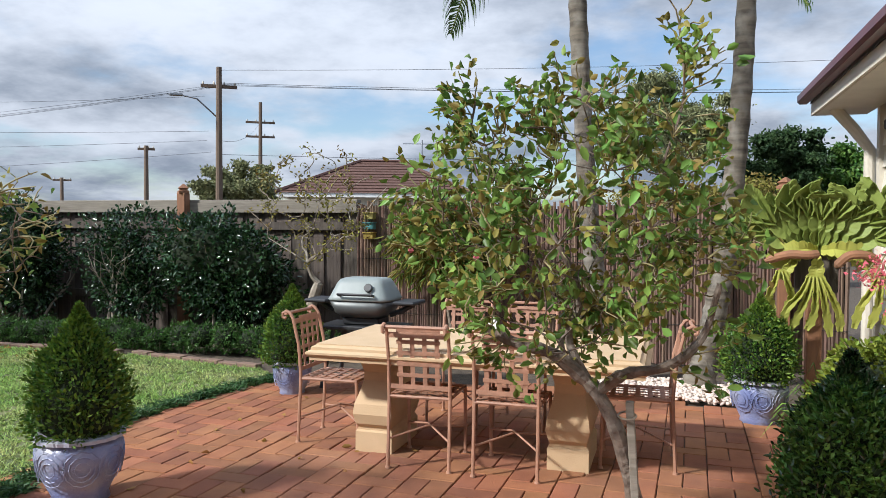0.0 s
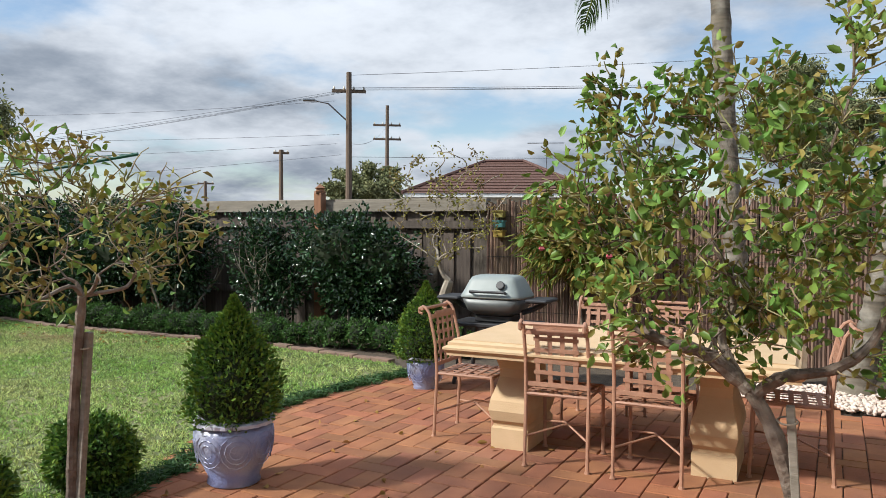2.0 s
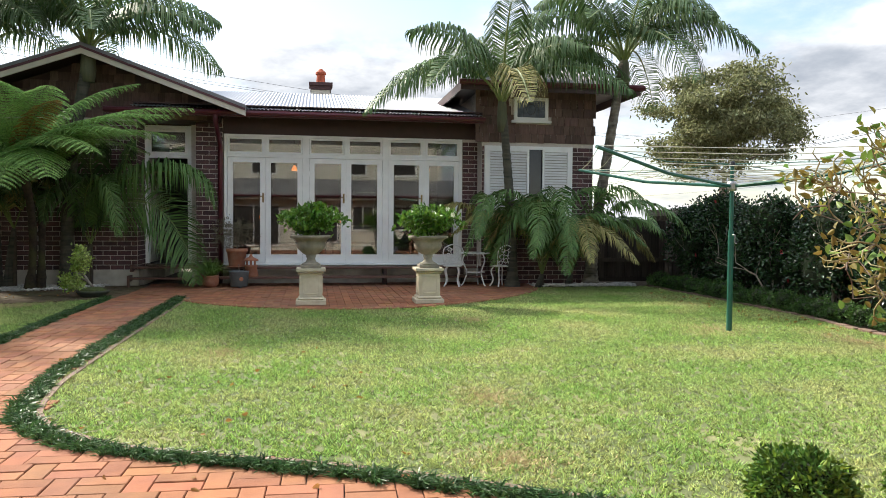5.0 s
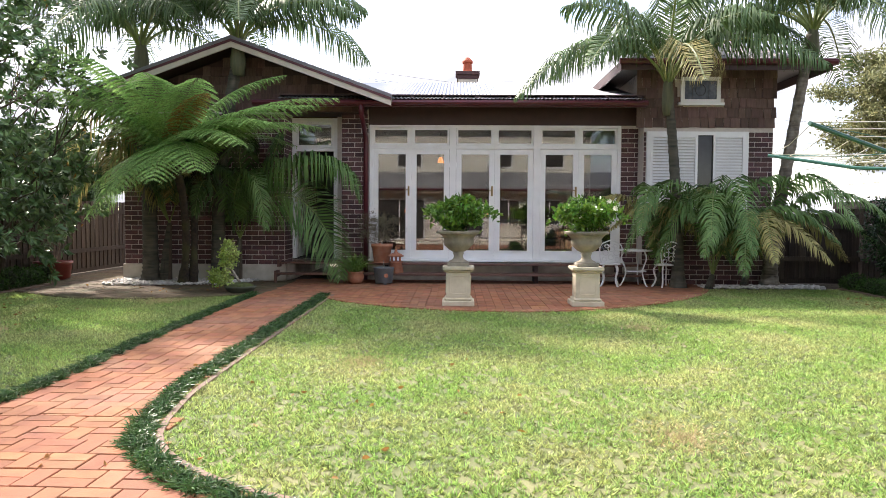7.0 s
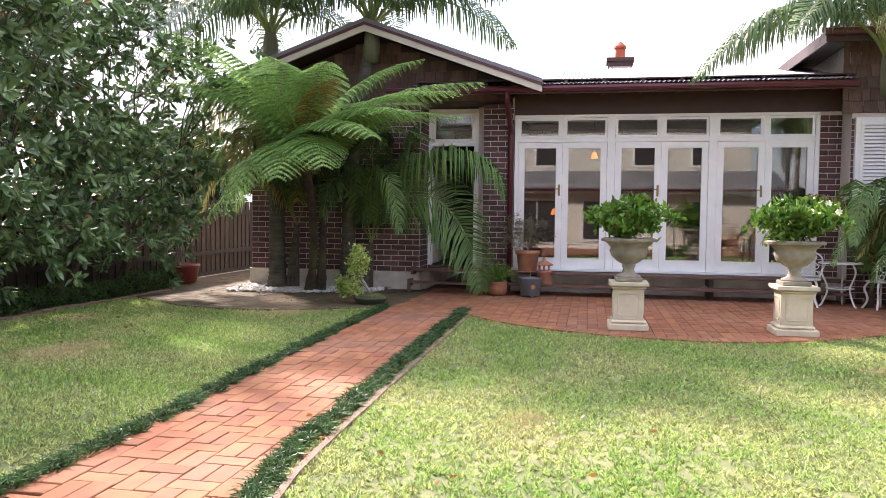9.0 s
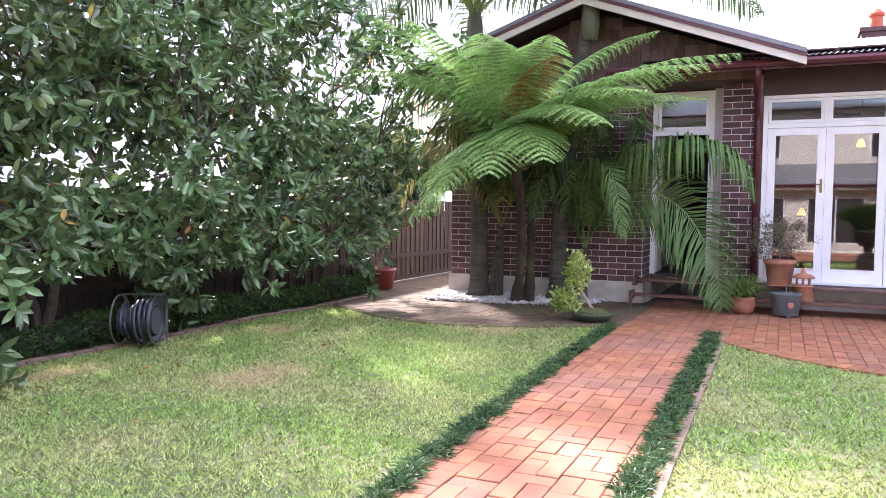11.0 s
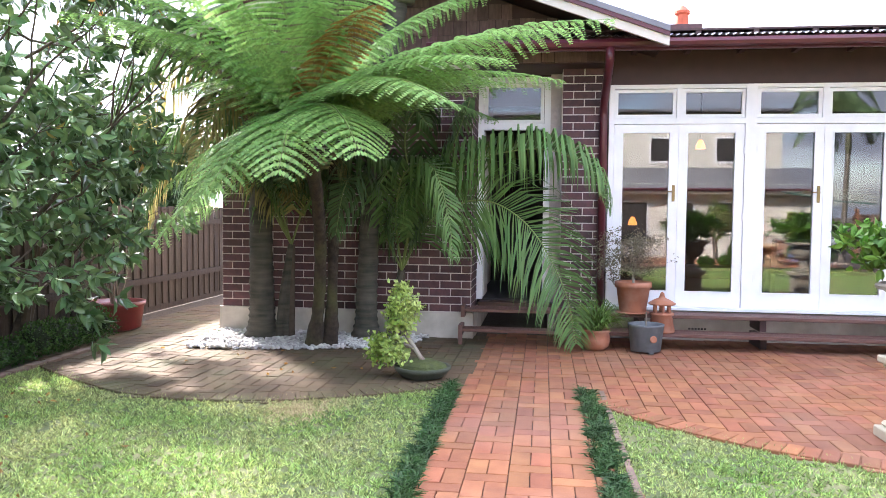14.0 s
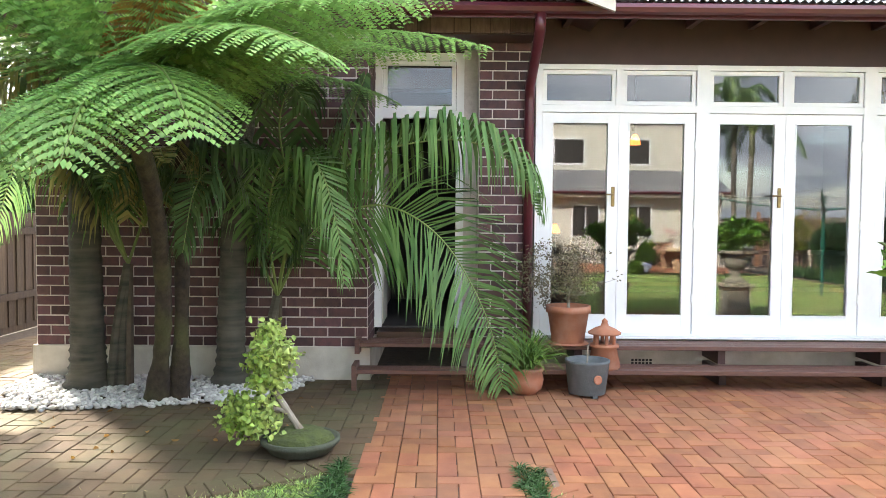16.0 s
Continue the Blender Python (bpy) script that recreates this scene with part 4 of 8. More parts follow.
def fast_mesh(name, V, F, material, parent=None):
    """A mesh from arrays: V (n, 3) and F (m, k) with k corners a face."""
    V, F = np.asarray(V, dtype=np.float32), np.asarray(F, dtype=np.int32)
    me = bpy.data.meshes.new(name)
    me.vertices.add(len(V)); me.vertices.foreach_set("co", V.ravel())
    me.loops.add(F.size); me.loops.foreach_set("vertex_index", F.ravel())
    me.polygons.add(len(F)); me.polygons.foreach_set("loop_start", np.arange(0, F.size, F.shape[1], dtype=np.int32))
    me.update(calc_edges=True)
    me.materials.append(material)
    ob = new(name, me)
    if parent:
        ob.parent = parent
    return ob


def unit(a):
    return a / np.maximum(np.linalg.norm(a, axis=-1, keepdims=True), 1e-9)


def leaf_arrays(P, D, L, W, fold=0.25):
    """Folded leaf blades at P along D, with lengths L and widths W."""
    P, D = np.asarray(P, float), unit(np.asarray(D, float))
    n = len(P)
    L, W = np.broadcast_to(L, n)[:, None], np.broadcast_to(W, n)[:, None]
    R = rs.normal(size=(n, 3))
    S = unit(np.cross(D, R))
    U = np.cross(S, D)
    low, high = P + D * L * 0.30 + U * L * 0.03, P + D * L * 0.68 + U * L * 0.01
    a, c = S * W * 0.46 + U * W * fold * 0.9, S * W * 0.40 + U * W * fold * 0.7
    a2, c2 = a - S * W * 0.92, c - S * W * 0.80
    V = np.stack([P, low + a, high + c, P + D * L - U * L * 0.06, high + c2, low + a2], 1).reshape(-1, 3)
    b = np.arange(n)[:, None] * 6
    F = np.concatenate([b + np.array([0, 1, 2, 3]), b + np.array([0, 3, 4, 5])], 1).reshape(-1, 4)
    return V, F


def leaves(name, P, D, L, W, material, parent=None, fold=0.25):
    return fast_mesh(name, *leaf_arrays(P, D, L, W, fold), material, parent)


def blob_points(n, centre, radii, rough=0.18, shell=0.75, freq=2.5):
    """Points in the outer shell of an uneven rounded body, and the ways out of it."""
    d = unit(rs.normal(size=(n, 3)))
    k = np.array([1 + rough * noise.noise(Vector(v) * freq + Vector(centre)) * 1.6 for v in d])
    r = (shell + (1 - shell) * rs.rand(n) ** 0.5) * k
    return np.array(centre) + d * r[:, None] * np.array(radii), d


def cone_points(n, base_r, height, rough=0.12):
    """Points on a plump cone, as clipped box bushes have."""
    t = rs.rand(n) ** 0.85
    a = rs.rand(n) * 2 * np.pi
    prof = np.clip(np.sin(np.clip(t * 1.05 + 0.32, 0, 1.37) * np.pi / 1.37), 0, 1) ** 0.8 * (1 - t ** 2.2) ** 0.55
    k = 1 + rough * rs.normal(size=n) * 0.6
    bump = np.array([1 + 0.22 * noise.noise(Vector((math.cos(q) * 1.7, math.sin(q) * 1.7, s * 4))) for q, s in zip(a, t)])
    r = base_r * prof * k * bump
    P = np.stack([r * np.cos(a), r * np.sin(a), t * height], 1)
    D = np.stack([np.cos(a), np.sin(a), 0.35 + t], 1)
    return P, D


# added dark lump that stands in for the shaded inside of a bush
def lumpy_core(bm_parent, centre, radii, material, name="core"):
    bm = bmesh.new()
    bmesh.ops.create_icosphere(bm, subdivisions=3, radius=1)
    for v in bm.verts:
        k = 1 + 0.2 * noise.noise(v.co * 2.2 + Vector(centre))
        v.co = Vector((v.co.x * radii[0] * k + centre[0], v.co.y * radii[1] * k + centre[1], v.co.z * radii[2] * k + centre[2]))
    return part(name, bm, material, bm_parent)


def branchy(bm, tips, start, way, length, radius, depth, spread=0.7, up=0.15, rng=random, n=6, kids=(2, 3)):
    """Limbs that fork; the ends are added to tips as (place, way)."""
    p, d = Vector(start), Vector(way).normalized()
    pts, rad = [p.copy()], [radius]
    steps = 4
    for i in range(steps):
        d = (d + Vector((rng.uniform(-1, 1), rng.uniform(-1, 1), rng.uniform(-1, 1))) * 0.22 + Vector((0, 0, up * 0.3))).normalized()
        p = p + d * length / steps
        pts.append(p.copy()); rad.append(radius * (1 - 0.4 * (i + 1) / steps))
        if depth <= 1:
            tips.append((p.copy(), d.copy()))
    ring_tube(bm, pts, rad, n)
    if depth > 0:
        for _ in range(rng.randint(*kids)):
            q = (d + Vector((rng.uniform(-1, 1), rng.uniform(-1, 1), rng.uniform(-0.5, 1))) * spread).normalized()
            branchy(bm, tips, p, q, length * rng.uniform(0.6, 0.85), rad[-1] * 0.8, depth - 1, spread, up, rng, max(4, n - 1), kids)


def frond(P, stations=60, leaf=0.5, droop=0.9, width=0.034, out=0.8, taper=0.35, start=0.12, twist=0.0, facing=None, fwd=1.0):
    """One feather frond: the points of its stalk, and arrays of leaflets that hang from both sides."""
    pts = spline(P, 8)
    seg = [0.0]
    for a, b in zip(pts, pts[1:]):
        seg.append(seg[-1] + (b - a).length)
    total = seg[-1]
    V, F = [], []
    for i in range(stations):
        s = start + (1 - start) * (i + 0.5) / stations
        dist = s * total
        k = max(j for j in range(len(seg)) if seg[j] <= dist + 1e-6)
        k = min(k, len(pts) - 2)
        c = pts[k].lerp(pts[k + 1], (dist - seg[k]) / max(seg[k + 1] - seg[k], 1e-6))
        t = (pts[k + 1] - pts[k]).normalized()
        side = t.cross(Vector(facing or (0, 0, 1)))
        side = side.normalized() if side.length > 0.05 else Vector((1, 0, 0))
        up = side.cross(t).normalized()
        ln = leaf * (math.sin(math.pi * min(1, (s - start) / (1 - start) * 0.82 + 0.16)) ** 0.7) * random.uniform(0.88, 1.08)
        for sg in (-1, 1):
            d0 = (side * sg * out * random.uniform(0.8, 1.2) + t * fwd * (0.45 + 0.35 * s) * random.uniform(0.75, 1.25) + up * (0.25 + twist * sg + random.uniform(-0.12, 0.12))).normalized()
            d1 = (d0 + Vector((0, 0, -1)) * droop * random.uniform(0.8, 1.15)).normalized()
            d2 = (d1 + Vector((0, 0, -1)) * droop * 1.5).normalized()
            a0 = c
            a1 = a0 + d0 * ln * 0.34
            a2 = a1 + d1 * ln * 0.36
            a3 = a2 + d2 * ln * 0.30
            w = width * (0.75 + 0.35 * random.random())
            wd = t * w * 0.5
            o = len(V)
            V += [a0 - wd * 0.5, a0 + wd * 0.5, a1 - wd, a1 + wd, a2 - wd * 0.8, a2 + wd * 0.8, a3, a3]
            F += [(o, o + 1, o + 3, o + 2), (o + 2, o + 3, o + 5, o + 4), (o + 4, o + 5, o + 7, o + 6)]
    return pts, V, F


def add_frond(parent, P, material, stalk=0.014, **k):
    pts, V, F = frond(P, **k)
    ob = fast_mesh("frond", [tuple(v) for v in V], F, material, parent)
    bm = bmesh.new()
    ring_tube(bm, pts, [stalk * (1 - 0.8 * i / len(pts)) for i in range(len(pts))], 5)
    part("stalk", bm, G["rachis"], ob)
    return ob


def arching(c, angle, length, rise=0.6, fall=0.5, base=0.0):
    """Points of a stalk that leaves c at a compass angle, rises and bends over."""
    dx, dy = math.cos(angle), math.sin(angle)
    out = []
    for s in (0, 0.25, 0.5, 0.75, 1.0):
        h = rise * math.sin(min(1, s * 1.25) * math.pi * 0.5) * length * 0.6 - fall * (s ** 2.4) * length
        r = length * (0.82 * s - 0.12 * s * s * fall)
        out.append((c[0] + dx * r, c[1] + dy * r, c[2] + base + h))
    return out


def palm_trunk(parent, pts, r0, r1, material, rings=72, flare=1.5):
    P = spline(pts, max(4, rings // (len(pts) - 1)))
    rad = []
    for i in range(len(P)):
        s = i / (len(P) - 1)
        r = r0 + (r1 - r0) * s
        r *= 1 + (flare - 1) * max(0, 1 - s * 6) ** 2
        rad.append(r * (1.10 if i % 3 == 0 else 1.0))
    bm = bmesh.new()
    ring_tube(bm, P, rad, 14)
    return part("trunk", bm, material, parent, smooth=True)


def palm_curve(c, a, reach, steep, tip):
    """Points of a stalk that leaves c steeply at a compass angle and bends over to its tip."""
    return [(c[0] + math.cos(a) * reach * q ** 1.2, c[1] + math.sin(a) * reach * q ** 1.2, c[2] + steep * q - (steep - tip) * q * q) for q in (0, 0.12, 0.28, 0.45, 0.62, 0.8, 1.0)]


def kentia(trunk_pts, r0, r1, crown, count, reach, seed, material=None, steep=(2.4, 3.6), tip=(-0.9, 0.7), leaf=0.95, droop=1.7, dry=0, trunk_mat=None, label="feather palm with a ringed trunk and arching fronds", width=0.036):
    rng = random.Random(seed)
    random.seed(seed)
    p = thing("palm_tree", label, "palm tree", "palms of the garden", at=(0, 0, 0))
    palm_trunk(p, trunk_pts, r0, r1, trunk_mat or G["palm_bark"])
    sheath = bmesh.new()
    x, y, z = crown
    ring_tube(sheath, [(x, y, z - 0.55), (x, y, z - 0.3), (x, y, z), (x, y, z + 0.3)], [r1 * 1.15, r1 * 1.5, r1 * 1.25, r1 * 0.5], 12)
    part("crownshaft", sheath, G["shaft"], p, smooth=True)
    for i in range(count):
        a = 2 * math.pi * (i * 0.382 + rng.uniform(-0.05, 0.05))
        k = i / count
        ob = add_frond(p, palm_curve(crown, a, reach * rng.uniform(0.85, 1.1) * (1 - 0.45 * k), rng.uniform(*steep) * (0.9 + 0.4 * k), tip[0] + (tip[1] - tip[0]) * (k + rng.uniform(-0.1, 0.15)) * 1.2), G["palm_dry"] if i < dry else (material or G["palm"]), stalk=0.034, leaf=leaf, droop=droop * rng.uniform(0.8, 1.2), width=width, stations=66, start=0.22, out=0.75, fwd=0.6)
    return p


def fern_frond(parent, P, material, width=0.55, pairs=27):
    """A twice-divided fern frond."""
    pts = spline(P, 10)
    n = len(pts)
    LP, LD, LL, LW = [], [], [], []
    for i in range(pairs):
        s = 0.14 + 0.86 * (i + 0.5) / pairs
        k = min(int(s * (n - 1)), n - 2)
        c = pts[k].lerp(pts[k + 1], s * (n - 1) - k)
        t = (pts[k + 1] - pts[k]).normalized()
        side = t.cross(Vector((0, 0, 1)))
        side = side.normalized() if side.length > 0.05 else Vector((1, 0, 0))
        up = side.cross(t)
        ln = width * math.sin(math.pi * min(1, 0.12 + 0.86 * s)) ** 0.65
        for sg in (-1, 1):
            d = (side * sg + t * 0.35 + up * random.uniform(-0.05, 0.12)).normalized()
            m = max(5, int(ln / 0.023))
            for j in range(m):
                q = (j + 0.5) / m
                b = c + d * ln * q + Vector((0, 0, -1)) * ln * (0.08 * q + 0.36 * q * q)
                across = d.cross(up).normalized()
                w = 0.058 * (1 - q) ** 0.5 + 0.010
                for g in (-1, 1):
                    LP.append(b); LD.append((across * g + d * 0.45 + Vector((0, 0, -0.15))).normalized()); LL.append(w); LW.append(0.034)
    P_, D_ = np.array([tuple(v) for v in LP]), np.array([tuple(v) for v in LD])
    # pinnules lie flat across the frond
    n_ = len(P_)
    L_, W_ = np.array(LL)[:, None], np.array(LW)[:, None]
    S = unit(np.cross(D_, np.array([0, 0, 1.0]) + rs.normal(size=(n_, 3)) * 0.1))
    mid = P_ + D_ * L_ * 0.5
    V = np.stack([P_, mid + S * W_ * 0.5, P_ + D_ * L_ + np.array([0, 0, -0.008]), mid - S * W_ * 0.5], 1).reshape(-1, 3)
    F = np.arange(n_ * 4).reshape(-1, 4)
    ob = fast_mesh("frond", V, F, material, parent)
    bm = bmesh.new()
    ring_tube(bm, pts, [0.016 * (1 - 0.85 * i / n) for i in range(n)], 5)
    part("stalk", bm, G["rachis"], ob)
    return ob

# ---- palms and tree ferns by the house ----
def fern_tree():
    random.seed(3)
    f = thing("tree_fern", "tall tree fern with two mossy trunks and wide bright green fronds", "tree fern")
    for pts, r in (([(-15.55, -5.30, -0.02), (-15.5, -5.22, 0.6), (-15.3, -5.15, 1.2), (-14.9, -5.08, 1.8), (-14.35, -5.02, 2.26)], 0.068), ([(-15.6, -5.12, -0.02), (-15.62, -5.1, 0.8), (-15.65, -5.1, 1.6), (-15.65, -5.1, 2.35)], 0.06)):
        P = spline(pts, 9)
        bm = bmesh.new()
        ring_tube(bm, P, [r * (1 + 0.7 * max(0, 1 - i / 7)) * (1 + 0.12 * random.uniform(-1, 1)) for i in range(len(P))], 11)
        part("trunk", bm, G["fern_bark"], f, smooth=True)
    c = (-14.35, -5.02, 2.30)
    for a, reach, steep, tip in ((-42, 1.45, 0.35, -1.05), (-72, 1.3, 0.6, -0.55), (-18, 1.35, 0.7, -0.60), (10, 1.5, 0.9, -0.45), (32, 1.7, 1.1, -0.30), (48, 2.1, 1.5, 0.10), (60, 2.3, 1.6, 0.45), (72, 2.7, 1.9, 0.75), (84, 2.9, 2.1, 0.95), (100, 2.5, 1.7, 0.55),
                                 (-62, 2.1, 2.0, 0.95), (-78, 2.4, 2.6, 1.60), (-90, 2.4, 3.0, 2.0), (-100, 2.2, 2.2, 1.2), (-120, 2.0, 1.6, 0.60), (130, 2.1, 1.8, 0.70), (165, 1.8, 1.8, 0.80), (205, 1.8, 1.7, 0.70), (-150, 1.9, 1.9, 0.90), (5, 1.5, 2.4, 1.15), (-45, 1.5, 2.6, 1.5), (35, 1.6, 2.3, 1.1), (110, 1.9, 2.6, 1.5)):
        fern_frond(f, palm_curve(c, radians(a), reach, steep, tip), G["fern"], width=0.58, pairs=25)
    c2 = (-15.65, -5.1, 2.36)
    for a, ln, rise, fall in ((0.7, 2.0, 1.6, 0.3), (1.25, 2.1, 1.8, 0.5), (1.9, 1.9, 1.6, 0.3)):
        fern_frond(f, palm_curve(c2, a, ln, rise, fall), G["fern"], width=0.46)
    fern_frond(f, palm_curve(c, 0.7, 1.5, 1.9, 0.9), G["fern_dry"], width=0.3, pairs=20)


fern_tree()
kentia([(-16.05, -6.1, -0.02), (-16.03, -6.1, 0.7), (-16.0, -6.12, 2.2), (-15.95, -6.2, 4.3)], 0.16, 0.10, (-15.95, -6.2, 4.4), 12, 2.7, 21, trunk_mat=G["palm_green"], tip=(-0.6, 1.2))
kentia([(-16.22, -4.85, -0.02), (-16.2, -4.83, 0.8), (-16.05, -4.7, 2.4), (-15.95, -4.35, 4.4)], 0.135, 0.10, (-15.95, -4.35, 4.5), 13, 2.8, 22, trunk_mat=G["palm_green"], tip=(-0.4, 1.3))


def young_palm(label, crown, fronds, seed, stems=True, leaf=0.75, base=None, droop=1.3):
    random.seed(seed)
    p = thing("young_palm", label, "palm", "young palms")
    b = base or (crown[0], crown[1], 0.0)
    if stems:
        for k in range(3):
            o = 0.07 * k
            ring = [(b[0] + o * 0.6, b[1] - o, -0.02), (b[0] + o * 0.4, b[1] - o * 0.6, crown[2] * 0.5), (crown[0], crown[1], crown[2])]
            part("stem", tube(spline(ring, 5), 0.045, 8), G["palm_green"] if k else G["bark_dark"], p)
    for P, m, kw in fronds:
        add_frond(p, P, m, leaf=kw.get("leaf", leaf), droop=kw.get("droop", droop), stations=kw.get("stations", 60), width=kw.get("width", 0.045), out=kw.get("out", 0.8), facing=kw.get("facing"), fwd=kw.get("fwd", 1.0))
    return p


b = (-16.25, -4.42, 0.85)
young_palm("young palm with long arching fronds beside the back door", b, [
    ([b, (-16.1, -4.2, 1.6), (-15.95, -3.65, 2.1), (-15.85, -2.8, 2.28), (-15.8, -2.25, 2.05), (-15.78, -2.05, 1.62)], G["palm_light"], dict(leaf=1.1, droop=2.6, stations=112, width=0.028, out=0.35, fwd=0.2)),
    ([b, (-16.05, -4.05, 1.45), (-15.85, -3.45, 1.70), (-15.72, -2.9, 1.42), (-15.68, -2.5, 0.75), (-15.68, -2.35, 0.12)], G["palm_light"], dict(leaf=0.92, droop=0.5, stations=100, width=0.03, out=0.9, facing=(1, 0.1, 0.15))),
    ([b, (-16.0, -4.45, 1.5), (-15.75, -4.3, 2.0), (-15.5, -3.95, 2.05), (-15.35, -3.75, 1.55), (-15.3, -3.68, 1.05)], G["palm_light"], dict(leaf=0.75, droop=1.6)),
    ([b, (-16.1, -4.7, 1.5), (-15.7, -4.85, 1.95), (-15.35, -4.9, 1.8), (-15.2, -4.95, 1.3)], G["palm"], dict(leaf=0.75, droop=1.6)),
    ([b, (-16.3, -4.1, 1.6), (-16.3, -3.8, 2.4), (-16.2, -3.6, 2.9)], G["palm"], dict(leaf=0.7)),
    ([b, (-16.2, -4.3, 1.7), (-16.0, -4.35, 2.4), (-15.8, -4.2, 2.7), (-15.6, -4.0, 2.5)], G["palm"], dict(leaf=0.8, droop=1.6)),
], 31)
b = (-16.1, -5.75, 1.15)
young_palm("clump of young palms with yellowing lower fronds", b, [
    (arching(b, a, ln * 1.05, r * 0.8, f), m, dict(leaf=0.9, stations=60, width=0.042)) for a, ln, r, f, m in (
        (-1.4, 2.4, 1.6, 0.75, G["palm_dry"]), (-0.9, 2.3, 1.9, 0.85, G["palm_light"]), (-2.0, 2.4, 1.6, 0.7, G["palm_light"]), (-0.45, 1.9, 2.3, 0.7, G["palm_dry"]),
        (-1.1, 2.7, 2.1, 0.6, G["palm_light"]), (-1.75, 2.9, 2.0, 0.6, G["palm_dry"]), (2.6, 2.0, 2.2, 0.7, G["palm_light"]))] + [(palm_curve((-16.1, -5.6, 1.5), a, r, 1.9, t), m, dict(leaf=0.7, stations=46, width=0.04)) for a, r, t, m in ((0.5, 1.2, 0.5, G["palm_dry"]), (1.1, 1.4, 0.6, G["palm"]), (0.1, 1.1, 0.3, G["palm"]))], 33)
kentia([(-15.65, 3.95, -0.02), (-15.67, 3.93, 0.8), (-15.72, 3.86, 2.2), (-15.75, 3.74, 3.6)], 0.12, 0.075, (-15.75, 3.72, 3.75), 15, 3.1, 41, trunk_mat=G["palm_green"], tip=(-0.7, 1.4), dry=1)
kentia([(-15.95, 5.75, -0.02), (-15.93, 5.8, 0.9), (-15.85, 6.0, 2.4), (-15.8, 6.35, 4.7)], 0.14, 0.085, (-15.8, 6.38, 4.7), 15, 3.2, 42, tip=(-0.7, 1.4))
for i, (bx_, by_, n_, ln_, sd) in enumerate(((-15.55, 4.55, 7, 1.9, 51), (-15.75, 5.25, 9, 2.3, 52), (-16.0, 3.7, 5, 1.5, 53))):
    c = (bx_, by_, 0.25)
    rng = random.Random(sd)
    young_palm("low young palm with arching fronds beside the house", c, [(palm_curve(c, -1.9 + 3.8 * (k + rng.uniform(0.1, 0.9)) / n_, ln_ * rng.uniform(0.8, 1.15), rng.uniform(3.6, 6.4), rng.uniform(0.1, 1.0)), G["palm_light"] if k % 4 else G["palm_dry"], {}) for k in range(n_)], sd, leaf=0.6, droop=0.9)

# patio palms
kentia([(-0.55, 6.85, -0.02), (-0.62, 6.82, 0.7), (-0.72, 6.8, 1.6), (-0.83, 6.8, 3.3), (-0.86, 6.8, 4.2)], 0.095, 0.07, (-0.86, 6.8, 4.1), 9, 1.9, 61, leaf=0.6, tip=(-0.9, 0.6), label="tall feather palm beside the dining patio")
kentia([(0.22, 6.78, -0.02), (0.33, 6.8, 0.55), (0.44, 6.8, 1.3), (0.54, 6.8, 2.8), (0.57, 6.8, 4.6)], 0.105, 0.07, (0.57, 6.8, 4.9), 9, 2.0, 62, leaf=0.55, label="tall palm with a lichen-spotted grey trunk")

# ---- clipped box cones in pots, box balls ----
POT = mat("blue_glazed_pot", (0.15, 0.18, 0.36), (0.22, 0.25, 0.40), scale=9, rough=0.35, bump=0.6, bump_scale=45, stain=(0.42, 0.42, 0.44), stain_scale=5, stain_amount=0.7)
RIM = mat("chalky_pot_rim", (0.50, 0.50, 0.56), (0.36, 0.36, 0.46), scale=20, rough=0.6, bump=0.4)


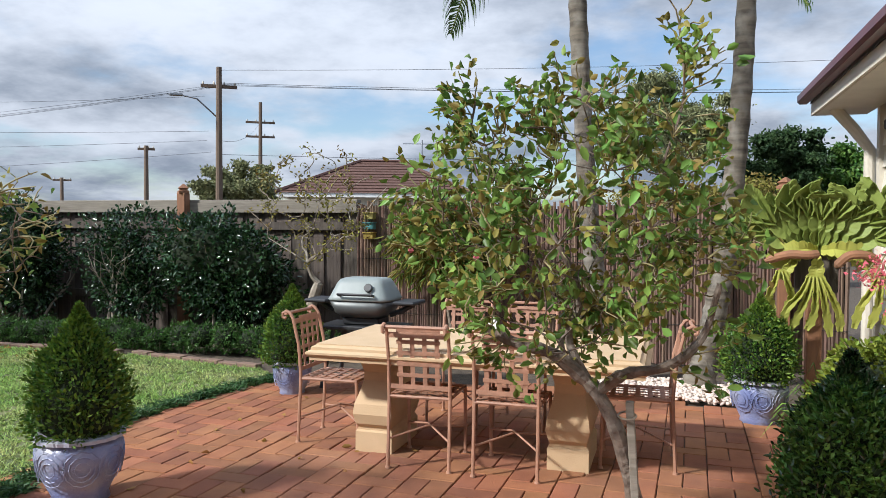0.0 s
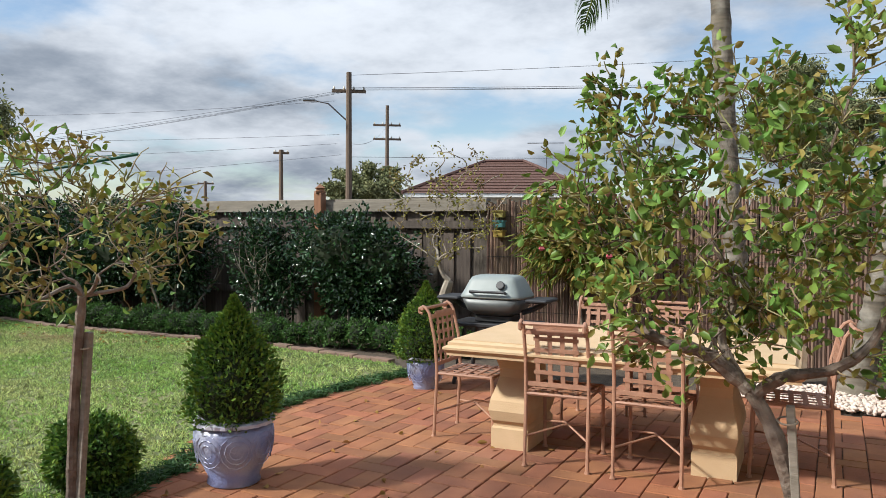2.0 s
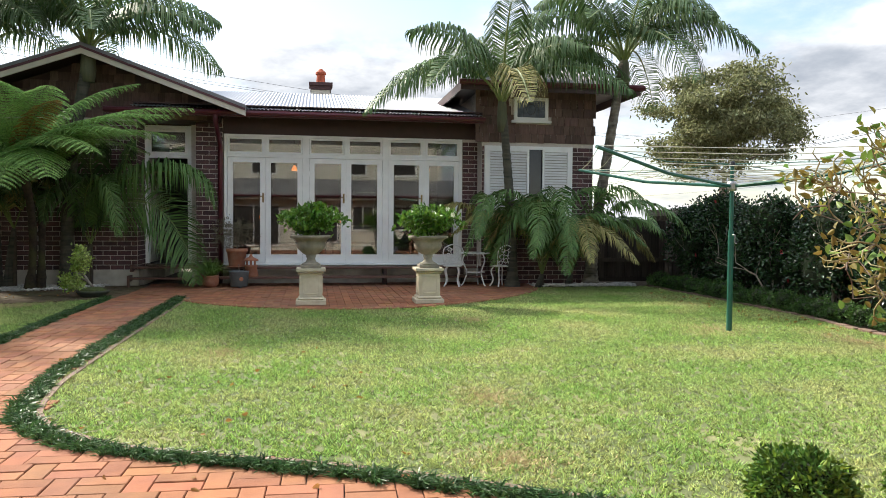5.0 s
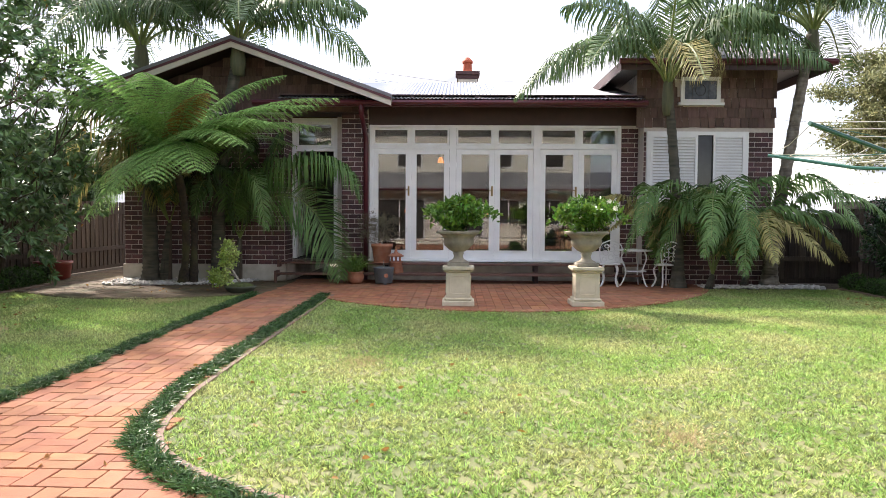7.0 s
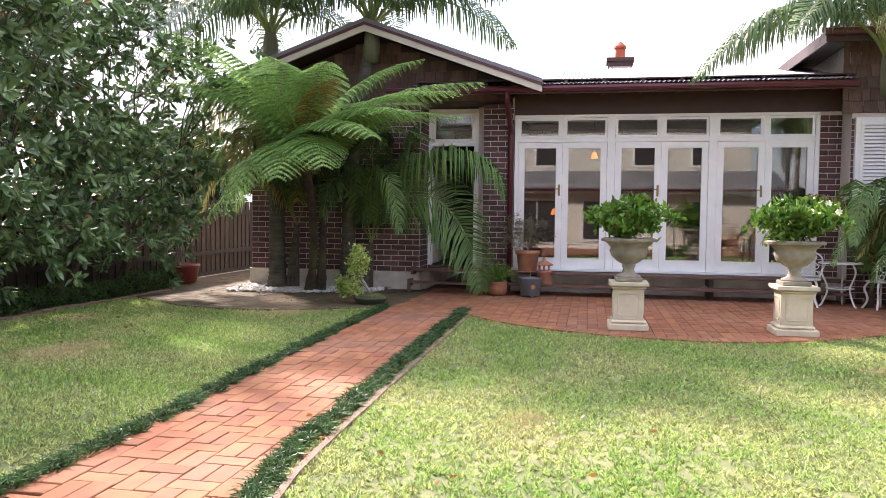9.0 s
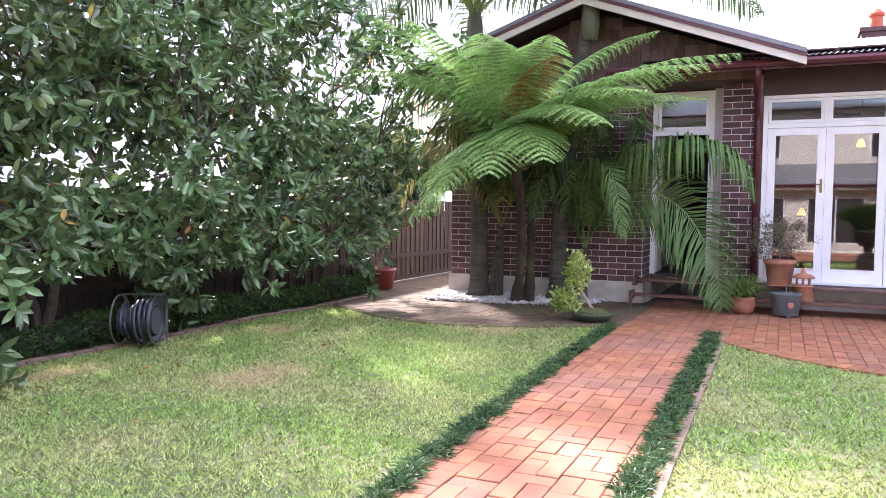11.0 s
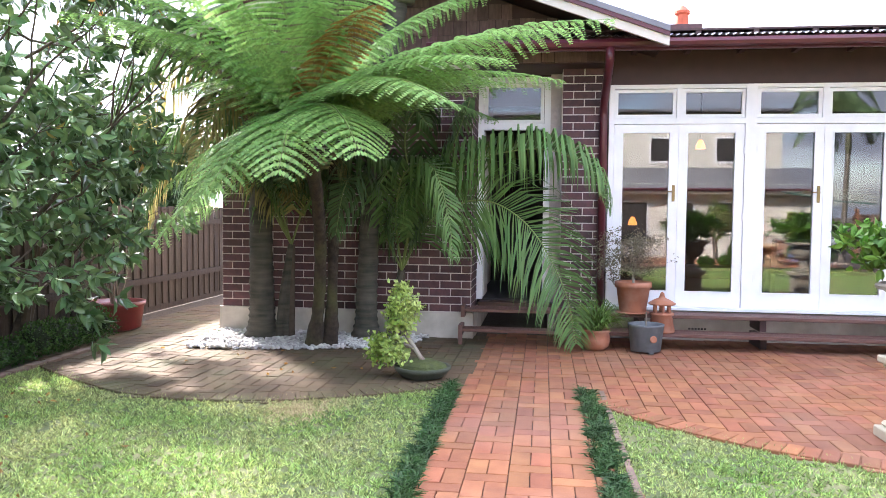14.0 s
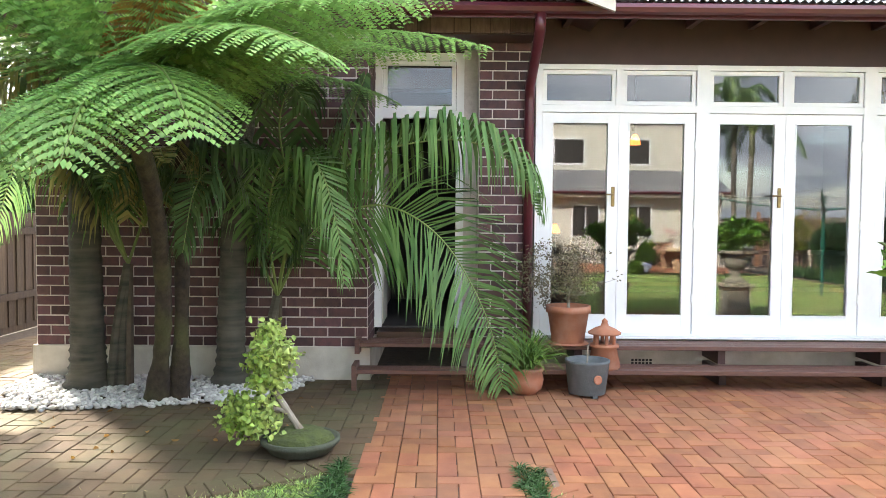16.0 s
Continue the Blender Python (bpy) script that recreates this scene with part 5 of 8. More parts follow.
def box_pot(at, r, h, cone_h, seed, cone_r):
    p = thing("glazed_pot", "blue glazed pot with embossed swirls and a beaded rim", "pot", "blue pots", at=at)
    part("body", lathe([(0.60 * r, 0), (0.66 * r, 0.03 * h), (0.62 * r, 0.12 * h), (0.80 * r, 0.35 * h), (0.97 * r, 0.65 * h), (0.98 * r, 0.82 * h), (0.88 * r, 0.93 * h), (0.86 * r, 0.93 * h), (0.80 * r, 0.86 * h), (0.10 * r, 0.85 * h)], 32), POT, p, smooth=True)
    part("rim", lathe([(0.86 * r, 0.93 * h), (1.0 * r, 0.94 * h), (1.0 * r, 0.99 * h), (0.86 * r, 1.0 * h)], 48, wave=lambda a, q, z: q * (1 + 0.018 * math.cos(24 * a))), RIM, p, "pale beaded rim")
    for k in range(8):
        a = 2 * math.pi * k / 8
        bm = bmesh.new()
        for q in (0.035, 0.06, 0.085):
            pts = []
            for j in range(13):
                t = 2 * math.pi * j / 12
                aa, zz = a + q * math.cos(t) / r * 1.0, 0.6 * h + q * math.sin(t)
                rr = r * (0.985 - 0.5 * abs((zz / h) - 0.72) ** 1.6)
                pts.append((rr * math.cos(aa), rr * math.sin(aa), zz))
            ring_tube(bm, pts, 0.0028, 4)
        part("relief", bm, POT, p, "embossed spiral relief")
    part("potting_soil", lathe([(0.1 * r, 0.86 * h), (0.80 * r, 0.865 * h)], 20), M["soil"], p)
    b = thing("box_cone", "clipped cone-shaped box bush growing in a pot", "topiary", "box cones", at=(at[0], at[1], at[2] + 0.87 * h))
    P, D = cone_points(int(6500 * (cone_h / 0.7) ** 2), cone_r, cone_h)
    leaves("foliage", P, D + rs.normal(size=D.shape) * 0.7, rs.uniform(0.016, 0.03, len(P)), 0.015, G["box"], b)
    P2, D2 = cone_points(1700, cone_r * 1.06, cone_h * 1.03, 0.2)
    tagged(leaves("new_growth", P2, D2 + rs.normal(size=D2.shape) * 0.6, 0.03, 0.014, G["boxy"], b), kind="stuff")
    # near-black body gives the cone its inner shade by colour
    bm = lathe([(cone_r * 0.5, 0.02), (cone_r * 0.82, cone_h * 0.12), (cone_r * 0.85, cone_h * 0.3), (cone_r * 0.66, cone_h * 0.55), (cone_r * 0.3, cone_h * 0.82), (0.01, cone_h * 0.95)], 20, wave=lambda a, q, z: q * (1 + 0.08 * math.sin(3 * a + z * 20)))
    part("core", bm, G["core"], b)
    part("stem", tube([(0, 0, -0.02), (0, 0, cone_h * 0.4)], 0.02, 6), G["bark_dark"], b)


box_pot((-2.76, 3.03, 0.012), 0.205, 0.335, 0.64, 1, 0.215)
box_pot((-2.93, 5.52, 0), 0.155, 0.27, 0.62, 2, 0.21)
box_pot((0.59, 5.72, 0.0), 0.195, 0.315, 0.60, 3, 0.235)


def bush(name, label, at, radii, n, material, leaf=(0.02, 0.035), wide=0.016, core=True, extra=None, freq=3.0, shell=0.72):
    b = thing(name, label, "bush", "", at=at)
    P, D = blob_points(n, (0, 0, radii[2] * 0.95), radii, shell=shell, freq=freq)
    P[:, 2] = np.maximum(P[:, 2], 0.01)
    leaves("foliage", P, D + rs.normal(size=D.shape) * 0.75, rs.uniform(*leaf, n), wide, material, b)
    if extra:
        m = n // 8
        P, D = blob_points(m, (0, 0, radii[2] * 0.95), [r * 1.06 for r in radii], shell=0.9, freq=freq)
        P[:, 2] = np.maximum(P[:, 2], 0.02)
        tagged(leaves("new_growth", P, D + rs.normal(size=D.shape) * 0.6, leaf[1], wide, extra, b), kind="stuff")
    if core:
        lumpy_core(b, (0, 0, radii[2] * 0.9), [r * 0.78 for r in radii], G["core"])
    bm = bmesh.new()
    rng = random.Random(n)
    for k in range(5):
        ring_tube(bm, [(0, 0, -0.01), (rng.uniform(-1, 1) * radii[0] * 0.4, rng.uniform(-1, 1) * radii[1] * 0.4, radii[2]), (rng.uniform(-1, 1) * radii[0] * 0.8, rng.uniform(-1, 1) * radii[1] * 0.8, radii[2] * 1.6)], [0.012, 0.008, 0.004], 5)
    part("twigs", bm, G["bark_dark"], b)
    return b


bush("box_ball", "clipped round box bush beside the standard rose", (-3.42, 2.02, 0), (0.21, 0.21, 0.17), 5200, G["box"], extra=G["boxy"])
bush("box_ball", "clipped round box bush beside the standard rose", (-3.3, 2.62, 0), (0.20, 0.20, 0.19), 5200, G["box"], extra=G["boxy"])


def dark_cone(at, r, h):
    b = thing("box_bush", "dark green cone-shaped bush beside the patio", "bush", at=at)
    P, D = cone_points(9000, r, h, 0.22)
    leaves("foliage", P, D + rs.normal(size=D.shape) * 0.8, rs.uniform(0.025, 0.045, len(P)), 0.017, G["box"], b)
    P, D = cone_points(1500, r * 1.1, h * 1.05, 0.3)
    tagged(leaves("new_growth", P, D + rs.normal(size=D.shape) * 0.7, 0.04, 0.016, G["camellia"], b), kind="stuff")
    part("core", lathe([(r * 0.6, 0.0), (r * 0.8, h * 0.12), (r * 0.8, h * 0.3), (r * 0.6, h * 0.55), (r * 0.25, h * 0.82), (0.01, h * 0.95)], 18, wave=lambda a, q, z: q * (1 + 0.1 * math.sin(3 * a + z * 15))), G["core"], b)
    bm = bmesh.new()
    rng = random.Random(77)
    for k in range(14):
        a = rng.uniform(0, 6.28)
        ring_tube(bm, [(0.05 * math.cos(a), 0.05 * math.sin(a), -0.01), (r * 0.8 * math.cos(a), r * 0.8 * math.sin(a), h * 0.15), (r * 1.0 * math.cos(a + 0.2), r * 1.0 * math.sin(a + 0.2), h * 0.3)], [0.009, 0.006, 0.003], 5)
    part("twigs", bm, G["bark"], b)


dark_cone((0.80, 3.95, 0), 0.27, 0.74)
bush("golden_bush", "yellow-green clipped bush beside the weatherboard house", (1.10, 4.55, 0), (0.34, 0.42, 0.40), 9000, G["golden"], leaf=(0.025, 0.045), wide=0.02)

# ---- edging plants ----
def mondo(name, pts, label, width=0.2, per_m=420):
    e = thing(name, label, "border plants", kind="stuff")
    line = [Vector((x, y, 0)) for x, y in pts]
    P, D = [], []
    rng = random.Random(len(pts))
    for a, b in zip(line, line[1:]):
        t = (b - a)
        nrm = Vector((-t.y, t.x, 0)).normalized()
        for _ in range(int(t.length * per_m / 26 + rng.random())):
            c = a + t * rng.random()
            c = c + nrm * rng.uniform(-0.5, 0.5) * width * (0.75 + 0.5 * noise.noise(c * 2.2))
            lean = (rng.gauss(0, 0.3), rng.gauss(0, 0.3))
            for _ in range(26):
                P.append((c.x + rng.gauss(0, 0.012), c.y + rng.gauss(0, 0.012), -0.005))
                D.append((lean[0] + rng.gauss(0, 0.55), lean[1] + rng.gauss(0, 0.55), 0.85))
    P, D = np.array(P), unit(np.array(D))
    n = len(P)
    ln = rs.uniform(0.06, 0.125, (n, 1))
    S = unit(np.cross(D, rs.normal(size=(n, 3)))) * 0.0042
    mid = P + D * ln * 0.6
    tip = mid + unit(D * np.array([1.6, 1.6, 0.2]) + np.array([0, 0, -0.1])) * ln * 0.5
    V = np.stack([P - S, P + S, mid + S, mid - S, tip], 1).reshape(-1, 3)
    b = np.arange(n)[:, None] * 5
    F = np.concatenate([b + np.array([0, 1, 2]), b + np.array([0, 2, 3]), b + np.array([3, 2, 4])], 1).reshape(-1, 3)
    fast_mesh("blades", V, F, G["mondo"], e)


mondo("mondo_edging", hedge_pts, "dark green mondo grass edging between lawn and paving", 0.16, 1400)
mondo("mondo_edging", left_pts[:16], "dark green mondo grass edging along the brick path", 0.13, 1300)


def edging(pts, label, off):
    """Low concrete strip on the lawn side of the border."""
    bm = bmesh.new()
    line = [Vector((x, y, 0)) for x, y in pts]
    prev = None
    for i, p in enumerate(line):
        t = (line[min(i + 1, len(line) - 1)] - line[max(i - 1, 0)]).normalized()
        nrm = Vector((-t.y, t.x, 0))
        ring = [bm.verts.new(p + nrm * o + Vector((0, 0, z))) for o, z in ((off, -0.02), (off, 0.02), (off + 0.042, 0.02), (off + 0.042, -0.02))]
        if prev:
            for k in range(3):
                bm.faces.new((prev[k], prev[k + 1], ring[k + 1], ring[k]))
        prev = ring
    bmesh.ops.recalc_face_normals(bm, faces=bm.faces)
    return tagged(finish("edging_strip", bm, None, M["concrete"]), label, "edging", kind="structure")


edging(hedge_pts[30:], "narrow tan concrete lawn edging", -0.145)


def low_hedge(name, x0, x1, y, h, w, n, label, seed=1):
    hd = thing(name, label, "hedge", kind="stuff")
    rng = random.Random(seed)
    x, Ps, Ds, cores, twigs = x0, [], [], bmesh.new(), bmesh.new()
    count = int((x1 - x0) / 0.27)
    while x < x1:
        hh, ww, yy = h * rng.uniform(0.75, 1.2), w * rng.uniform(0.85, 1.15), y + rng.uniform(-0.03, 0.03)
        rad = (rng.uniform(0.16, 0.22), ww * 0.5, hh * 0.52)
        P, D = blob_points(n // count, (x, yy, hh * 0.55), rad, rough=0.3, shell=0.6, freq=2.6)
        Ps.append(P); Ds.append(D)
        k = len(cores.verts)
        bmesh.ops.create_icosphere(cores, subdivisions=2, radius=1)
        cores.verts.ensure_lookup_table()
        for v in cores.verts[k:]:
            q = 0.74 + 0.2 * noise.noise(v.co * 2 + Vector((x, 0, 0)))
            v.co = Vector((x + v.co.x * rad[0] * q, yy + v.co.y * rad[1] * q, max(0.0, hh * 0.58 + v.co.z * rad[2] * q)))
        for _ in range(4):
            ring_tube(twigs, [(x + rng.uniform(-0.03, 0.03), yy, -0.02), (x + rng.uniform(-0.1, 0.1), yy + rng.uniform(-0.1, 0.1), hh * 0.5)], [0.007, 0.004], 5)
        x += rng.uniform(0.2, 0.34)
    P, D = np.concatenate(Ps), np.concatenate(Ds)
    P[:, 2] = np.maximum(P[:, 2], 0.02)
    leaves("foliage", P, D + rs.normal(size=D.shape) * 0.6, rs.uniform(0.022, 0.04, len(P)), 0.019, G["hedge"], hd)
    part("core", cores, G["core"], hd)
    part("twigs", twigs, G["bark"], hd)


low_hedge("low_hedge", -15.4, -3.2, 7.0, 0.27, 0.34, 34000, "low clipped box hedge along the back bed", 1)
low_hedge("low_hedge", -15.6, -4.6, -7.95, 0.30, 0.4, 30000, "low clipped box hedge along the side bed", 2)


# ---- shrubs along the back fence ----
def shrub(name, label, at, radii, n, material, leaf, wide, trunks=4, flowers=None, fl_n=0, density_core=0.62, seed=1):
    s = thing(name, label, "shrub", at=at)
    rng = random.Random(seed)
    bm, tips = bmesh.new(), []
    for k in range(trunks):
        branchy(bm, tips, (rng.uniform(-0.2, 0.2), rng.uniform(-0.1, 0.1), -0.02), (rng.uniform(-0.5, 0.5), rng.uniform(-0.3, 0.3), 1), radii[2] * 0.6, 0.022, 2, rng=rng, n=6)
    part("limbed_stem", bm, G["bark"], s)
    blobs = [((rng.uniform(-0.45, 0.45) * radii[0], rng.uniform(-0.3, 0.3) * radii[1], radii[2] * rng.uniform(0.55, 1.45)), rng.uniform(0.45, 0.75)) for _ in range(7)]
    Ps, Ds = [], []
    for c, k in blobs:
        P, D = blob_points(n // 7, c, [radii[0] * k, radii[1] * k, radii[2] * k * 0.75], rough=0.35, shell=0.5, freq=2)
        Ps.append(P); Ds.append(D)
    P, D = np.concatenate(Ps), np.concatenate(Ds)
    keep = P[:, 2] > 0.03
    P, D = P[keep], D[keep]
    leaves("foliage", P, D + rs.normal(size=D.shape) * 0.8, rs.uniform(*leaf, len(P)), wide, material, s)
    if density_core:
        # added dark lumps for the shade deep in the shrub, not real growth
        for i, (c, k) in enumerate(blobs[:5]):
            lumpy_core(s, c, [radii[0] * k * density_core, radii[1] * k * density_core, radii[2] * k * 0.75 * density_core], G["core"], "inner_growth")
    if flowers:
        idx = rs.choice(len(P), fl_n)
        for i in idx:
            fb = bmesh.new()
            for q in range(6):
                a = 2 * math.pi * q / 6
                o = Vector(P[i]) + Vector(D[i]) * 0.03
                t = Vector((math.cos(a), -0.6, math.sin(a))) * 0.028
                vs = [fb.verts.new(o), fb.verts.new(o + t + Vector((0, 0, 0.012))), fb.verts.new(o + t * 1.3), fb.verts.new(o + t + Vector((0.014, 0, -0.01)))]
                fb.faces.new(vs)
            part("flower", fb, flowers, s)
    return s


shrub("camellia", "dense glossy dark green camellia against the fence", (-4.75, 7.35, 0), (0.85, 0.45, 0.85), 13000, G["camellia"], (0.045, 0.075), 0.032, seed=2)
shrub("camellia", "thin upright camellia with gaps between its branches", (-6.1, 7.4, 0), (0.75, 0.35, 0.85), 5200, G["camellia"], (0.04, 0.07), 0.03, density_core=0, trunks=7, seed=3)
shrub("camellia", "bushy camellia with glossy leaves against the fence", (-7.6, 7.4, 0), (0.75, 0.42, 0.95), 6500, G["camellia"], (0.045, 0.075), 0.032, seed=4, density_core=0.5)
for i, x in enumerate((-9.1, -10.5, -11.9, -13.3, -14.6)):
    shrub("flowering_hedge_shrub", "tall dark glossy shrub with a few red flowers", (x, 7.45, 0), (0.95, 0.5, 1.0 + 0.05 * (i % 2)), 8500, G["camellia"], (0.05, 0.08), 0.034, flowers=G["red"], fl_n=6, seed=10 + i)


# ---- magnolias along the side fence ----
def magnolia(at, height, spread, n, seed, label):
    m = thing("magnolia_tree", label, "tree", "magnolias along the fence", at=at)
    rng = random.Random(seed)
    bm, tips = bmesh.new(), []
    for k in range(3):
        d = (rng.uniform(-0.35, 0.35), rng.uniform(-0.1, 0.35), 1)
        branchy(bm, tips, (rng.uniform(-0.2, 0.2), 0, -0.02), d, height * 0.34, 0.055, 3, spread=0.75, up=0.2, rng=rng, n=7, kids=(2, 3))
    for zz in np.linspace(0.6, height * 0.85, 14):
        branchy(bm, tips, (rng.uniform(-0.25, 0.25), 0.05, zz), (rng.uniform(-1, 1), rng.uniform(-0.2, 1.0), rng.uniform(-0.1, 0.4)), spread * 0.6, 0.02, 2, spread=0.7, up=0.05, rng=rng, n=5)
    part("limbed_trunk", bm, G["bark_dark"], m)
    T = np.array([tuple(p) for p, _ in tips]); W = np.array([tuple(d) for _, d in tips])
    idx = rs.choice(len(T), n)
    C0 = T[idx] + rs.normal(size=(n, 3)) * np.array([0.16, 0.14, 0.16])
    A0 = unit(W[idx] + rs.normal(size=(n, 3)) * 0.6 + np.array([0, 0.5, 0.1]))
    q, low = n // 3, 1.3 if height < 5 else 0.75
    C1 = np.stack([rs.uniform(-0.95, 0.95, q), rs.uniform(0.1, 0.75, q), low + rs.rand(q) ** 1.2 * (2.9 - low)], 1)
    A1 = unit(rs.normal(size=(q, 3)) * 0.5 + np.array([0, 0.9, 0.2]))
    for nm, C, A in (("foliage", C0, A0), ("lower_foliage", C1, A1)):
        # whorls of long leaves round each shoot end
        per = 9
        S = unit(np.cross(A, rs.normal(size=A.shape)))
        U = np.cross(A, S)
        Ps, Ds = [], []
        for j in range(per):
            t = 2 * math.pi * j * 0.39
            Ds.append(S * math.cos(t) + U * math.sin(t) + A * (0.25 + 0.11 * j) + rs.normal(size=A.shape) * 0.22 + np.array([0, 0, -0.38]))
            Ps.append(C + A * 0.012 * j)
        P, D = np.concatenate(Ps), np.concatenate(Ds)
        leaves(nm, P, D, rs.uniform(0.12, 0.19, len(P)), 0.066, G["magnolia"], m, fold=0.16)
    k = n // 7
    tagged(leaves("old_leaves", T[rs.choice(len(T), k)], rs.normal(size=(k, 3)) + np.array([0, 0.3, -0.5]), 0.12, 0.05, G["rose_old"] if seed % 2 else G["fern_dry"], m), kind="stuff")


for i, (x, h) in enumerate(((-14.6, 4.6), (-13.0, 5.2), (-11.3, 5.0), (-9.7, 5.2), (-8.1, 5.2), (-6.5, 5.2))):
    magnolia((x, -8.25 + 0.1 * (i % 2), 0), h, 1.25, 500 if i else 260, 70 + i, "tall magnolia with large glossy leaves and bare grey stems")


# ---- standard roses ----
def standard_rose(trunk, centre, radii, targets, n_leaf, seed, stake, label, r0, old, limbs=(), shoots=()):
    r = thing("standard_rose", label, "rose", "standard roses")
    rng = random.Random(seed)
    bm, nd = bmesh.new(), []
    grow(bm, trunk, targets, centre, radii, rng, r0, nd, thin=0.0032)
    for limb, rad in limbs:
        pts = spline(limb, 6)
        ring_tube(bm, pts, [rad * (1 - 0.6 * i / len(pts)) * (1 + 0.16 * rng.uniform(-1, 1)) for i in range(len(pts))], 8)
        nd += [(q, 0.006, 3) for q in pts[len(pts) // 2:]]
    for shoot in shoots:
        pts = spline(shoot, 6)
        ring_tube(bm, pts, 0.005, 5)
        nd += [(q, 0.004, 3) for q in pts[4:]] * 2
    part("limbed_trunk", bm, G["rose_bark"], r)
    ends = [q for q in nd if q[1] < r0 * 0.45]
    bm = bmesh.new()
    SP, SD = [], []
    for _ in range(max(260, n_leaf // 5)):
        p = ends[rng.randrange(len(ends))][0].copy()
        q = (p - Vector(centre)).normalized() * 0.6 + Vector((0, 0, 0.3))
        pts = [p.copy()]
        for k in range(4):
            q = (q + Vector((rng.uniform(-1, 1), rng.uniform(-1, 1), rng.uniform(-0.9, 0.9))) * 0.6).normalized()
            p = p + q * rng.uniform(0.025, 0.06)
            pts.append(p.copy())
            SP.append(tuple(p)); SD.append(tuple(q))
        ring_tube(bm, pts, [0.004, 0.0035, 0.003, 0.0025, 0.002], 4)
    tagged(part("shoot_growth", bm, G["twig"], r), kind="stuff")
    SP, SD = np.array(SP), np.array(SD)
    for nm, m, k, sz in (("foliage", G["rose"], n_leaf, (0.038, 0.066)), ("yellow_leaves", G["rose_old"], int(n_leaf * old), (0.03, 0.05))):
        idx = rs.choice(len(SP), k)
        leaves(nm, SP[idx] + rs.normal(size=(k, 3)) * 0.025, SD[idx] * 0.4 + rs.normal(size=(k, 3)) * 0.8 + np.array([0, 0, -0.2]), rs.uniform(*sz, k), 0.03 if nm == "foliage" else 0.024, m, r)
    st = thing("timber_stake", "weathered square timber stake tied to a rose", "stake", "rose stakes", at=stake[0])
    part("shaft", bx(-0.015, -0.015, -0.02, 0.015, 0.015, stake[1], m=pose(0, 0, 0, 0, stake[2], 0), bevel=0.003), M["cap"], st)
    hz = stake[1] * 0.92
    part("tie", tube([(0.034 * math.cos(a) - 0.012 + hz * math.sin(math.radians(stake[2])), 0.03 * math.sin(a) - 0.005, hz + 0.008 * math.sin(a)) for a in np.linspace(0, 6.28, 14)], 0.004, 5), G["bark"], st, "brown twine tie")


# ---- grass ----
def turf(name, poly, n, label):
    xs, ys = [p[0] for p in poly], [p[1] for p in poly]
    per = 8
    CX, CY = rs.uniform(min(xs), max(xs), n // per), rs.uniform(min(ys), max(ys), n // per)
    X, Y = np.repeat(CX, per) + rs.normal(size=n // per * per) * 0.011, np.repeat(CY, per) + rs.normal(size=n // per * per) * 0.011
    LX, LY = np.repeat(rs.normal(size=n // per), per), np.repeat(rs.normal(size=n // per), per)
    tall = np.repeat(rs.uniform(0.7, 1.35, n // per), per)
    ok = np.zeros(len(X), bool)
    for (x0, y0), (x1, y1) in zip(poly, poly[1:] + poly[:1]):
        if y0 != y1:
            ok ^= ((y0 > Y) != (y1 > Y)) & (X < (x1 - x0) * (Y - y0) / (y1 - y0) + x0)
    X, Y, LX, LY, tall = X[ok], Y[ok], LX[ok], LY[ok], tall[ok]
    n = len(X)
    P = np.stack([X, Y, np.full(n, -0.002)], 1)
    D = unit(np.stack([LX * 0.55 + rs.normal(size=n) * 0.55, LY * 0.55 + rs.normal(size=n) * 0.55, np.full(n, 0.75)], 1))
    ln = rs.uniform(0.018, 0.045, (n, 1)) * tall[:, None]
    S = unit(np.cross(D, rs.normal(size=(n, 3)))) * 0.005
    V = np.stack([P - S, P + S, P + D * ln], 1).reshape(-1, 3)
    t = thing(name, label, "grass", kind="stuff")
    fast_mesh("blades", V, np.arange(n * 3).reshape(-1, 3), M["grass"], t)


turf("lawn_grass", LAWN, 700000, "short green lawn grass with straw-coloured patches")
turf("side_lawn_grass", LAWN_SIDE, 330000, "short lawn grass with a worn straw-coloured patch")


def worn_patch(name, at, radii, n, label):
    """Dry straw-coloured grass."""
    t = thing(name, label, "grass", kind="stuff")
    a, r = rs.rand(n) * 2 * np.pi, np.abs(rs.normal(size=n)) * 0.5
    P = np.stack([at[0] + np.cos(a) * r * radii[0], at[1] + np.sin(a) * r * radii[1], np.full(n, 0.004)], 1)
    D = unit(np.stack([rs.normal(size=n), rs.normal(size=n), np.full(n, 0.5)], 1))
    S = unit(np.cross(D, rs.normal(size=(n, 3)))) * 0.004
    ln = rs.uniform(0.02, 0.05, (n, 1))
    fast_mesh("blades", np.stack([P - S, P + S, P + D * ln], 1).reshape(-1, 3), np.arange(n * 3).reshape(-1, 3), STRAW, t)


STRAW = mat("straw", (0.52, 0.42, 0.22), (0.40, 0.33, 0.16), scale=6, rough=0.8, vary=0.3, island=True)
